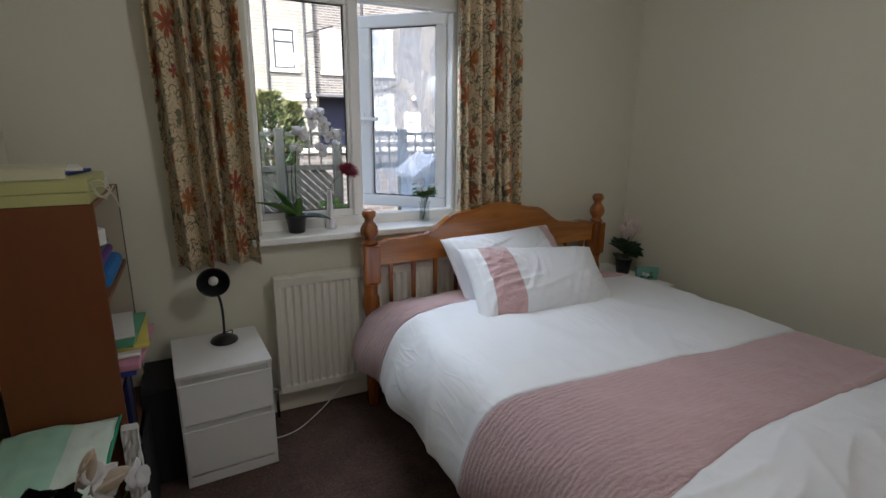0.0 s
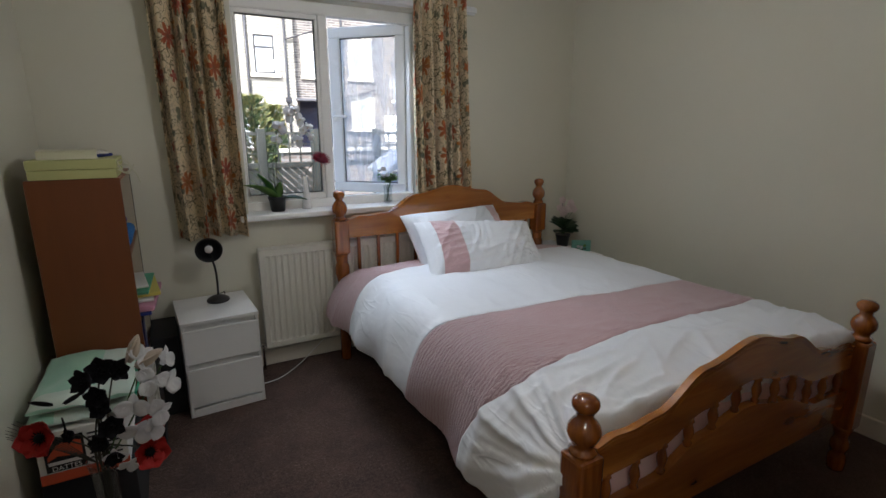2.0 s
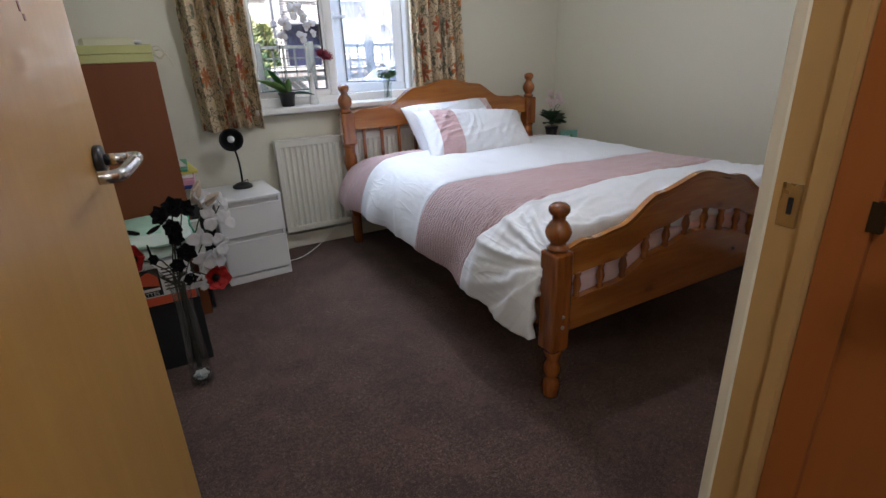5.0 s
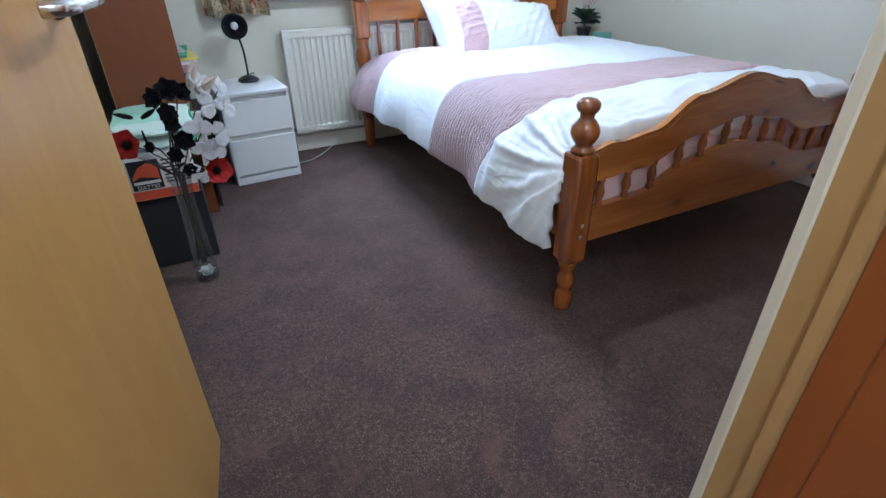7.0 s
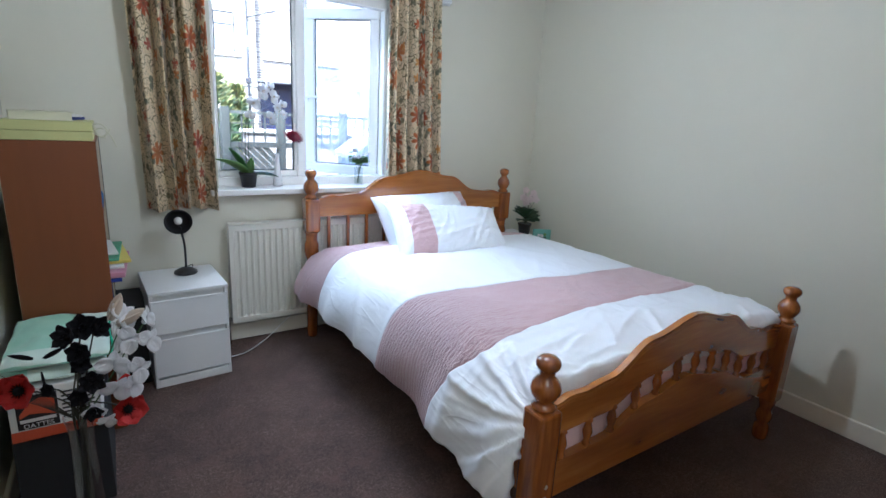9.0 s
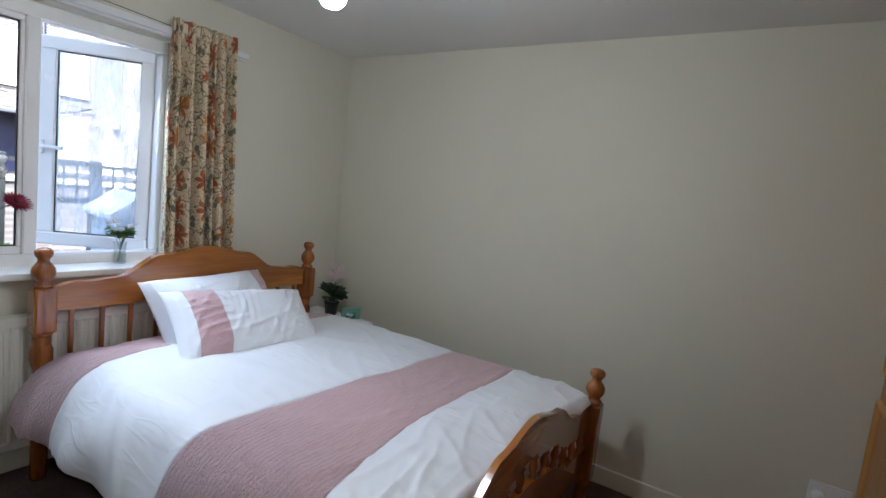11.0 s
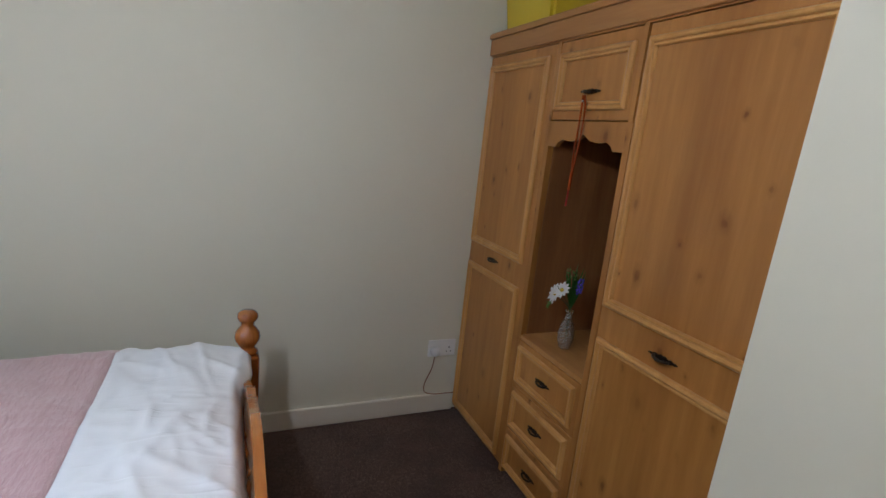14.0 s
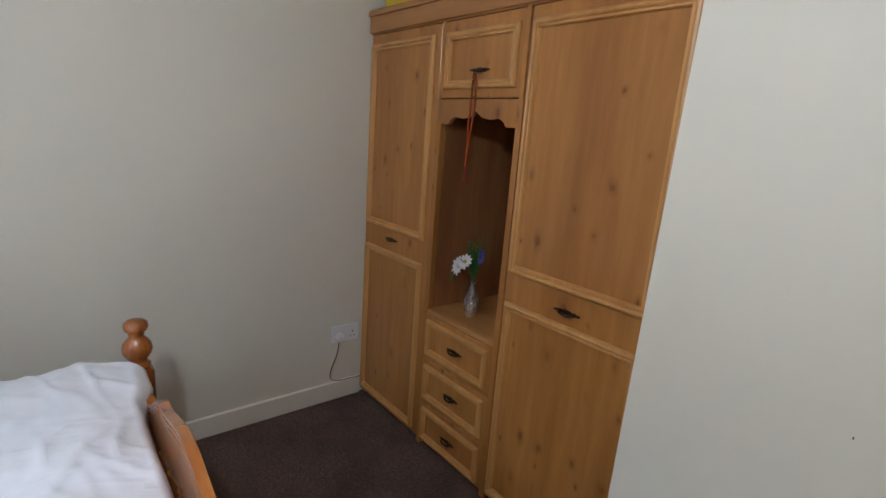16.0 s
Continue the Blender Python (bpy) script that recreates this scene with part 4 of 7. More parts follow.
def duvet():
    """A puffy quilt laid over the mattress, hanging down both long sides, sewn of four panels, with creases."""
    d = thing("duvet", (1.4, 1.3, 0.52), "rumpled white duvet with two ruched dusty-pink bands on the bed", "duvet")
    ya, yb = 0.379, 2.262
    nu = 240
    top_l, top_r, zend_r = 0.84, 2.08, 0.40

    def point(u, y):
        foot = max(0.0, 1 - (y - ya) / 0.22)
        low = max(0.0, 1 - (y - ya) / 0.42)
        zt = 0.608 + 0.010 * math.sin(math.pi * (y - ya) / 1.9) + 0.014 * math.exp(-((y - 0.60) / 0.25) ** 2) - 0.055 * max(0, (y - 1.95) / 0.31) ** 1.5
        hem_l = 0.308 + 0.012 * math.sin(5.0 * y + 0.7) - 0.075 * low
        hem_x = 0.645 + 0.012 * math.sin(7 * y) - 0.035 * max(0, (y - 1.9) / 0.36)
        side = 0.0
        if u < 0.28:
            t = u / 0.28
            a = t * math.pi / 2
            x = top_l + (hem_x - top_l) * (max(0.0, math.cos(a)) ** (1.0 + 0.25 * max(0.0, min(1.0, (y - 1.2) / 0.6))))
            z = hem_l + (zt - hem_l) * (math.sin(a) ** (1.0 + 0.15 * max(0.0, min(1.0, (y - 1.2) / 0.6))))
            side = 1 - t
        elif u < 0.82:
            t = (u - 0.28) / 0.54
            x = top_l + (top_r - top_l) * t
            z = zt + 0.012 * math.sin(math.pi * t)
        else:
            t = (u - 0.82) / 0.18
            a = t * math.pi / 2
            x = top_r + 0.165 * (math.sin(a) ** 0.9)
            z = zend_r + (zt - zend_r) * (max(0.0, math.cos(a)) ** 0.8)
            side = t
        if 0.80 < x < 1.80:
            z -= 0.006 * foot ** 2 * min(1, (x - 0.80) / 0.1) * min(1, (1.80 - x) / 0.12)
        if x >= 1.72:
            z += 0.014 * foot ** 0.6 * min(1, (x - 1.72) / 0.14) * (1 if u < 0.82 else 1 - t)
        if x > 0.80:
            z -= 0.012 * foot ** 2
        q = Vector((x * 3.0 + 0.8 * y, y * 3.2 - 1.2 * x, 0.3 + z))
        near = math.exp(-((y - 0.55) / 0.28) ** 2)
        w = noise.noise(q) + 0.5 * noise.noise(q * 2.3) + 0.35 * noise.ridged_multi_fractal(q * 1.6, 1.0, 2.0, 2, 1.0, 2.0) - 0.25
        z += (0.008 + 0.008 * near * (1 if x < 1.6 else 0.6)) * w * (1 - 0.6 * side)
        # folds fanning out from the near foot post, over the edge and down the side
        cx = x if u >= 0.28 else top_l - 0.34 * (1 - u / 0.28)
        dx, dy = cx - 0.70, y - 0.33
        r = math.hypot(dx, dy)
        ang = math.atan2(dy, dx) + 0.55 * r
        fan = 0.0
        for count, k in ((21, 0.9), (37, 0.6), (63, 0.4)):
            wob = count * ang + 2.6 * noise.noise(Vector((cx * 2.4, y * 2.4, 1 + k))) + 0.5 * noise.noise(Vector((cx * 7, y * 7, 4 + k)))
            fan += k * (0.5 + 0.5 * math.sin(wob)) ** 2.6 * (0.6 + 0.9 * max(-0.5, noise.noise(Vector((cx * 2.6, y * 2.6, 11 + k)))))
        fall = math.exp(-((r - 0.26) / 0.27) ** 2) * min(1, r / 0.08)
        z += 0.012 * fan * fall * (1 - 0.55 * side)
        x -= 0.017 * fan * fall * min(1, 1.6 * side) * min(1, 0.15 + (y - ya) / 0.10)
        x += 0.012 * side * math.sin(21 * y + 5 * math.sin(2.3 * y) + 9 * z) + 0.012 * side * noise.noise(Vector((y * 6, z * 4, 7)))
        for turned, freq, height, where in ((0.75, 8.0, 0.016, near), (0.30, 11.0, 0.013, near), (-0.35, 13.0, 0.012, near), (1.25, 11.0, 0.009, 0.25 + 0.75 * near), (0.15, 5.0, 0.007, 1.0), (0.95, 6.5, 0.006, 1.0)):
            ca, sa = math.cos(turned), math.sin(turned)
            p, s = x * ca + y * sa, y * ca - x * sa
            n1 = noise.noise(Vector((p * freq * 0.28, s * freq, turned * 9 + 0.6 * noise.noise(Vector((x * 4, y * 4, 2))))))
            gate = max(0.0, min(1.0, 0.5 + 1.6 * noise.noise(Vector((x * 2.7, y * 2.7, turned * 5 + 20)))))
            z += 0.7 * height * where * gate * max(0.0, 1 - abs(n1) * 4.0) ** 1.6 * (1 - 0.4 * side)
        cross = max(0.0, math.sin(38 * (y - 0.28 * x) + 4.0 * noise.noise(Vector((x * 3, y * 2, 5))))) ** 3
        z += 0.005 * cross * near * (1 - 0.4 * side) * (0.4 + 0.6 * noise.noise(Vector((x * 4, y * 3, 9))))
        # soft drapes down the near side
        if u < 0.30:
            drape = max(0.0, math.sin(17 * y + 6 * (0.3 - u) + 2.6 * noise.noise(Vector((y * 3, u * 5, 6))))) ** 3
            x -= 0.010 * drape * min(1, 2 * side)
            z += 0.004 * drape * min(1, (0.30 - u) * 12) * (1 - side)
        # long soft pulls across the top from the pillows
        pull = max(0.0, math.sin(13 * (0.9 * x + 0.35 * y) + 2.5 * noise.noise(Vector((x * 2, y * 2, 3))))) ** 5
        z += 0.008 * pull * math.exp(-((y - 1.62) / 0.25) ** 2) * (1 - side)
        z -= 0.006 * near
        lap = max(0.0, min(1.0, (x - 1.86) / 0.10)) * max(0.0, min(1.0, (2.13 - x) / 0.03))
        y -= 0.030 * lap * foot ** 3
        z -= 0.014 * max(0.0, foot - 0.2) * max(0.0, min(1.0, (x - 1.1) / 0.3))
        tuck = max(0.0, 1 - (y - ya + 0.030 * lap * foot ** 3) / 0.030) * max(0.0, min(1.0, (x - 0.77) / 0.05)) * max(0.0, min(1.0, (2.16 - x) / 0.04)) * (1 - 0.45 * lap)
        z -= 0.085 * tuck ** 1.7
        return Vector((min(x, 2.40), y, max(z, 0.21)))

    def low_edge(u):
        x = point(u, 0.8).x
        return 0.735 - 0.090 * max(0, min(1, (1.25 - x) / 0.50)) + 0.14 * max(0, min(1, (0.80 - x) / 0.16)) ** 1.5

    def high_edge(u):
        x = point(u, 1.15).x
        return 1.10 + 0.085 * max(0, min(1, (1.7 - x) / 0.95)) + 0.03 * max(0, min(1, (0.80 - x) / 0.16))

    def head_edge(u):
        x = point(u, 1.95).x
        return 1.985 - 0.06 * max(0, min(1, (1.3 - x) / 0.5)) + 0.05 * max(0, min(1, (0.80 - x) / 0.16))
    edges = [lambda u: ya, low_edge, high_edge, head_edge, lambda u: yb]
    panels = (("foot_panel", 46, "sheet", "white cotton foot panel, creased"), ("pink_band", 44, "pink", "wide ruched dusty-pink band"), ("middle_panel", 60, "sheet", "smooth white cotton panel"), ("head_band", 30, "pink", "ruched dusty-pink head band"))
    for k, (nm, n, mt, lb) in enumerate(panels):
        bm = bmesh.new()
        rows = []
        for j in range(n + 1):
            row = []
            for i in range(nu + 1):
                u = i / nu
                y0, y1 = edges[k](u), edges[k + 1](u)
                p = point(u, y0 + (y1 - y0) * j / n)
                seam = min(j if k else n, (n - j) if k < 3 else n)
                p.z -= 0.005 * math.exp(-(seam / 1.3) ** 2)
                if mt == "pink":
                    over = max(0.0, min(1.0, (1.15 - p.x) / 0.35))
                    p.z += (0.0008 + 0.0032 * over) * noise.noise(Vector((p.x * 26, p.y * 90, p.z * 20))) + 0.0012 * over * math.sin(2.1 * j + 3 * noise.noise(p * 9))
                row.append(bm.verts.new(p))
            rows.append(row)
        for j in range(n):
            for i in range(nu):
                bm.faces.new((rows[j][i], rows[j][i + 1], rows[j + 1][i + 1], rows[j + 1][i])).smooth = True
        ob = part(nm, bm, M[mt], d, lb)
        so = ob.modifiers.new("thick", "SOLIDIFY")
        so.thickness, so.offset = 0.030, -1
    return d


duvet()


def pillow(centre, w, h, thick, tilt, yaw, roll, seed, band, label):
    rnd = random.Random(seed)
    n = 84
    m = Matrix.Translation(centre) @ Matrix.Rotation(radians(yaw), 4, "Z") @ Matrix.Rotation(radians(tilt), 4, "X") @ Matrix.Rotation(radians(roll), 4, "Z")
    t = thing("pillow", (centre[0], centre[1], centre[2] - h * 0.4), label, "pillow", "pillows on the bed")
    bm = bmesh.new()
    sheets = []
    for sgn in (1, -1):
        g = []
        for j in range(n + 1):
            row = []
            for i in range(n + 1):
                u, v = 2 * i / n - 1, 2 * j / n - 1
                edge = (1 - abs(u) ** 2.6) * (1 - abs(v) ** 2.6)
                puff = max(0, edge) ** 0.46
                px = u * w / 2 * (1 - 0.055 * (1 - abs(v) ** 2))
                py = v * h / 2 * (1 - 0.075 * (1 - abs(u) ** 2))
                if abs(u) > 0.86:
                    puff *= 0.6 if abs(u) > 0.93 else 0.85
                q = Vector((px * 6 + seed, py * 4, sgn))
                soft = noise.noise(Vector((px * 3, py * 3, seed + 4)))
                wr = 0.016 * noise.noise(q * 1.1)
                for slant, width, high in ((0.95, 0.052, 0.011), (1.30, 0.036, 0.006), (0.30, 0.044, 0.006)):
                    along, across = px * math.cos(slant) + py * math.sin(slant), py * math.cos(slant) - px * math.sin(slant)
                    wave = math.sin(2 * math.pi * across / width + 5.0 * noise.noise(Vector((along * 3 + seed, across * 5, slant))))
                    gate = max(0.0, min(1.0, 0.45 + 1.8 * noise.noise(Vector((along * 3.5, across * 9, slant * 3 + seed)))))
                    wr += high * (0.5 + 0.5 * wave) ** 2.2 * gate
                wr += 0.010 * max(0.0, 1 - abs(noise.noise(Vector((math.atan2(v, u) * 5.5, seed, 2))) * 3.5)) * abs(u * v) ** 0.7
                z = sgn * (thick / 2 * puff + 0.002) + wr * puff
                row.append(bm.verts.new(m @ Vector((px, py, z))))
            g.append(row)
        sheets.append(g)
    for s, g in enumerate(sheets):
        for j in range(n):
            for i in range(n):
                f = bm.faces.new((g[j][i], g[j][i + 1], g[j + 1][i + 1], g[j + 1][i]))
                f.smooth = True
                u = 2 * (i + 0.5) / n - 1
                f.material_index = 1 if band[0] < u < band[1] else 0
    a, b = sheets
    ring = [(0, i) for i in range(n)] + [(j, n) for j in range(n)] + [(n, n - i) for i in range(n)] + [(n - j, 0) for j in range(n)]
    for (j0, i0), (j1, i1) in zip(ring, ring[1:] + ring[:1]):
        bm.faces.new((a[j0][i0], a[j1][i1], b[j1][i1], b[j0][i0]))
    part("pillowcase", bm, [M["sheet"], M["pink"]], t, "white pillowcase with a ruched pink stripe")
    return t


pillow((1.420, 2.085, 0.700), 0.69, 0.43, 0.23, 50, 4, 1, 5, (0.66, 0.88), "plump white pillow with a pink stripe leaning on the headboard")
pillow((1.415, 1.845, 0.690), 0.73, 0.41, 0.19, 40, -3, -5, 9, (-0.80, -0.42), "plump white pillow with a pink stripe leaning on another pillow")

# ---- wardrobe ----
WY = YW
wardrobe = thing("wardrobe", (1.81, -0.95, 0.0), "knotty pine effect wardrobe with an open niche in the alcove", "wardrobe")
for x0, x1, y1 in ((2.530, 2.547, WY - 0.02), (0.985, 1.055, WY - 0.02), (2.018, 2.036, WY - 0.002), (1.606, 1.624, WY - 0.002)):
    part("upright_panel", boxes((x0, x1, -1.26, y1, 0.0, 1.74)), M["foil"], wardrobe)
part("back_board", boxes((0.985, 2.547, -1.275, -1.26, 0.0, 1.74)), M["foil"], wardrobe)
part("top_board", boxes((0.975, 2.547, -1.27, WY - 0.002, 1.74, 1.76)), M["foil"], wardrobe)
# thin boards that carry the painted-in shade of the niche
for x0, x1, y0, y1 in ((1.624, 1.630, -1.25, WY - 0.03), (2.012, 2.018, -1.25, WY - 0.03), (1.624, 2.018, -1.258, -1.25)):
    part("niche_lining", boxes((x0, x1, y0, y1, 0.632, 1.46)), M["foil_in"], wardrobe, "knotty pine effect lining of the niche, its shade put into the colour")
part("niche_shelf", boxes((1.624, 2.018, -1.25, WY - 0.002, 0.612, 0.630), bevel=0.002), M["foil_x"], wardrobe)
part("niche_top", boxes((1.624, 2.018, -1.25, WY - 0.03, 1.455, 1.468), bevel=0.002), M["foil_x"], wardrobe)
for nm, y1, z0, z1 in (("cornice", WY + 0.010, 1.745, 1.812), ("cornice_moulding", WY + 0.020, 1.8122, 1.832), ("cornice_cap", WY + 0.014, 1.8322, 1.838)):
    part(nm, boxes((0.975, 2.547, -1.27, y1, z0, z1), bevel=0.0025), M["foil_x"], wardrobe)
part("plinth", boxes((1.057, 2.530, WY - 0.05, WY - 0.03, 0, 0.02)), M["foil_x"], wardrobe)


def moulded_panel(parent, x0, x1, z0, z1, w=0.030, name="panel_moulding"):
    """A raised mitred frame moulding on a flat front."""
    bm = bmesh.new()
    y = WY
    k = w / 0.030
    prof = [(-0.0005, -0.0045), (0.0, 0.004), (0.004 * k, 0.010), (0.010 * k, 0.0125), (0.015 * k, 0.010), (0.018 * k, 0.0035), (0.021 * k, 0.006), (0.026 * k, 0.0065), (0.029 * k, 0.001), (w, -0.0045)]
    rings = []
    for inset, out in prof:
        rings.append([bm.verts.new((x, y + out, z)) for x, z in ((x0 + inset, z0 + inset), (x1 - inset, z0 + inset), (x1 - inset, z1 - inset), (x0 + inset, z1 - inset))])
    for a, b in zip(rings, rings[1:]):
        for k in range(4):
            bm.faces.new((a[k], a[(k + 1) % 4], b[(k + 1) % 4], b[k]))
    return part(name, bm, M["foil_bead"], parent)


def scroll_handle(parent, x, z, length=0.10):
    """An antique scroll handle: a pointed open back plate with a bow on two posts."""
    h = new("handle")
    h.parent = parent
    h.location = Vector((x, WY, z)) - parent_place(parent)
    bm = bmesh.new()
    L = length / 2
    pts = [(-L, 0), (-L * 0.85, 0.004), (-L * 0.7, 0.0025), (-L * 0.55, 0.009), (-L * 0.35, 0.004), (-L * 0.15, 0.012), (0, 0.008), (L * 0.15, 0.012), (L * 0.35, 0.004), (L * 0.55, 0.009), (L * 0.7, 0.0025), (L * 0.85, 0.004), (L, 0)]
    slab(bm, ([(x + px, z + 0.66 * pz + 0.0008) for px, pz in pts], [(x + px, z - 0.66 * pz - 0.0008) for px, pz in pts]), WY, WY + 0.0035)
    part("back_plate", bm, M["bronze"], h)
    bm = bmesh.new()
    tube(bm, curve_pts([(x - 0.026, WY + 0.003, z - 0.001), (x - 0.022, WY + 0.014, z - 0.001), (x, WY + 0.019, z - 0.004), (x + 0.022, WY + 0.014, z - 0.001), (x + 0.026, WY + 0.003, z - 0.001)], 5), 0.0042, 8)
    part("grip", bm, M["bronze"], h)
    tagged(h, "antique bronze scroll handle")
    return h


def front(name, x0, x1, z0, z1, panels, handle=None, flip=False):
    f = new(name)
    f.parent = wardrobe
    f.location = Vector(((x0 + x1) / 2, WY, z0)) - wardrobe.location
    part("front_board", boxes((x0, x1, WY - 0.020, WY - 0.004, z0, z1), bevel=0.003), M["foil"], f)
    for q in panels:
        moulded_panel(f, *q)
    if handle:
        scroll_handle(f, *handle)
    return f


front("door", 2.040, 2.545, 0.022, 1.738, [(2.075, 2.528, 0.905, 1.700), (2.075, 2.528, 0.045, 0.805)], (2.305, 0.862))
front("door", 1.062, 1.600, 0.022, 1.738, [(1.076, 1.588, 0.905, 1.700), (1.076, 1.588, 0.045, 0.800)], (1.333, 0.843))
front("flap_door", 1.612, 2.030, 1.470, 1.738, [(1.642, 2.004, 1.502, 1.698)], (1.815, 1.562))
for z0, z1, m0, m1 in ((0.408, 0.607, 0.434, 0.586), (0.211, 0.405, 0.232, 0.386), (0.022, 0.208, 0.040, 0.186)):
    front("drawer", 1.626, 2.024, z0, z1, [(1.648, 2.008, m0, m1, 0.026)], (1.828, (m0 + m1) / 2, 0.09))
bm = bmesh.new()
pts = [(1.624, 1.376), (1.668, 1.376), (1.680, 1.392), (1.705, 1.404), (1.745, 1.398), (1.785, 1.404), (1.818, 1.424), (1.851, 1.404), (1.890, 1.398), (1.930, 1.404), (1.955, 1.392), (1.968, 1.376), (2.018, 1.376)]
slab(bm, ([(x, 1.466) for x, z in pts], pts), WY - 0.018, WY - 0.001)
part("valance", bm, M["foil"], wardrobe, "scalloped valance over the niche")
part("stile", boxes((1.600, 1.624, WY - 0.018, WY - 0.001, 0.0, 1.466), (2.026, 2.038, WY - 0.018, WY - 0.001, 0.0, 1.466), (2.012, 2.026, WY - 0.018, WY - 0.001, 0.62, 1.466)), M["foil"], wardrobe)

# ---- bedside chest ----
ns = thing("bedside_chest", (0.045, 2.20, 0.0), "white two-drawer bedside chest on the dark carpet by the radiator", "bedside chest")
nx0, nx1, ny0, ny1, nz = -0.120, 0.224, 2.016, 2.403, 0.483
tn = Matrix.Rotation(radians(3.0), 3, "Z")


def ns_part(name, specs, mat, bevel=0.0015, parent=None, label=""):
    bm = bmesh.new()
    for s in specs:
        box(bm, *s, bevel=bevel, turn=tn, pivot=(nx0, ny0, 0))
    return part(name, bm, mat, parent or ns, label)


ns_part("top_board", [(nx0 - 0.002, nx1 + 0.002, ny0 - 0.004, ny1, nz - 0.016, nz)], M["white"])
ns_part("body", [(nx0, nx0 + 0.016, ny0 + 0.004, ny1, 0, nz - 0.016), (nx1 - 0.016, nx1, ny0 + 0.004, ny1, 0, nz - 0.016), (nx0 + 0.016, nx1 - 0.016, ny1 - 0.01, ny1, 0.04, nz - 0.016), (nx0 + 0.016, nx1 - 0.016, ny0 + 0.022, ny0 + 0.03, 0.03, nz - 0.016)], M["white"])
ns_part("plinth", [(nx0 + 0.016, nx1 - 0.016, ny0 + 0.004, ny0 + 0.02, 0.0, 0.040)], M["white"])
for z0, z1 in ((0.270, 0.435), (0.052, 0.240)):
    dr = ns_part("drawer", [(nx0 + 0.004, nx1 - 0.003, ny0, ny0 + 0.016, z0, z1)], M["white"], 0.003)
    ns_part("finger_lip", [(nx0 + 0.004, nx1 - 0.003, ny0 - 0.001, ny0 + 0.006, z1 - 0.008, z1 + 0.006)], M["white"], 0.002, dr)

# ---- bookcase ----
bc = thing("bookcase", (-0.40, 2.05, 0.0), "reddish brown laminate bookcase packed with books and folders against the wall", "bookcase")
sx0, sx1, sy0, sy1, sz = -0.526, -0.246, 1.742, 2.300, 1.178
part("side_panel", boxes((sx0, sx1, sy0, sy0 + 0.016, 0, sz), bevel=0.001), M["side"], bc, "reddish brown end panel")
part("side_panel", boxes((sx0, sx1, sy1 - 0.012, sy1, 0, sz), bevel=0.001), M["hardboard"], bc, "cream inner face of the far end panel")
part("end_edging", boxes((sx1, sx1 + 0.002, sy1 - 0.012, sy1, 0, sz)), M["seal"], bc)
part("back_board", boxes((sx0 - 0.004, sx0 + 0.002, sy0 + 0.016, sy1 - 0.012, 0.02, sz - 0.016)), M["hardboard"], bc, "cream hardboard back")
for z in (sz - 0.016, 0.890, 0.620, 0.350, 0.06):
    part("shelf", boxes((sx0 + 0.002, sx1 - 0.002, sy0 + 0.016, sy1 - 0.012, z - 0.016 if z < 1 else z, z if z < 1 else sz), bevel=0.001), M["shelf"], bc)

# ---- the room's door ----
HX, HY = -0.497, -0.462
door = thing("door_1", (HX, HY, 0.0), "pale oak veneer door standing open into the bedroom", "door")
door["kind"] = "structure"
DW = 0.765
dt = Matrix.Rotation(math.atan2(0.30 - HY, -0.392 - HX), 3, "Z")


def door_part(name, bm, mat, label="", parent=None):
    bmesh.ops.rotate(bm, verts=bm.verts, cent=(0, 0, 0), matrix=dt)
    bmesh.ops.translate(bm, verts=bm.verts, vec=(HX, HY, 0))
    return part(name, bm, mat, parent or door, label)


door_part("slab", boxes((0, DW, 0.0, 0.042, 0.012, 2.0), bevel=0.002), M["door"])
hd = new("handle")
hd.parent = door
bm = bmesh.new()
lathe(bm, [(0.024, 0), (0.026, 0.003), (0.025, 0.010), (0.012, 0.012)], (DW - 0.07, 0, 1.02), 24, 0, Matrix.Rotation(radians(90), 4, "X"))
door_part("rose", bm, M["black"], "round black plastic rose", hd)
bm = bmesh.new()
tube(bm, [(DW - 0.07, -0.008, 1.02), (DW - 0.07, -0.047, 1.02)], 0.0095, 12)
tube(bm, curve_pts([(DW - 0.115, -0.0625, 1.021), (DW - 0.15, -0.063, 1.021), (DW - 0.215, -0.061, 1.020), (DW - 0.229, -0.050, 1.019), (DW - 0.231, -0.034, 1.019)], 6), 0.0095, 12)
door_part("grip", bm, M["chrome"], "satin metal lever", hd)
bm = bmesh.new()
tube(bm, curve_pts([(DW - 0.07, -0.046, 1.02), (DW - 0.0705, -0.054, 1.02), (DW - 0.080, -0.0602, 1.021), (DW - 0.12, -0.0625, 1.021)], 6), 0.0102, 12)
door_part("grip_bend", bm, M["chrome"], "polished bend of the lever", hd)
door_part("paint_fleck", boxes((DW - 0.235, DW - 0.225, -0.0006, 0, 1.270, 1.278), (DW - 0.222, DW - 0.216, -0.0006, 0, 1.232, 1.244), (DW - 0.213, DW - 0.207, -0.0006, 0, 1.222, 1.230)), M["side"], "small chipped marks")

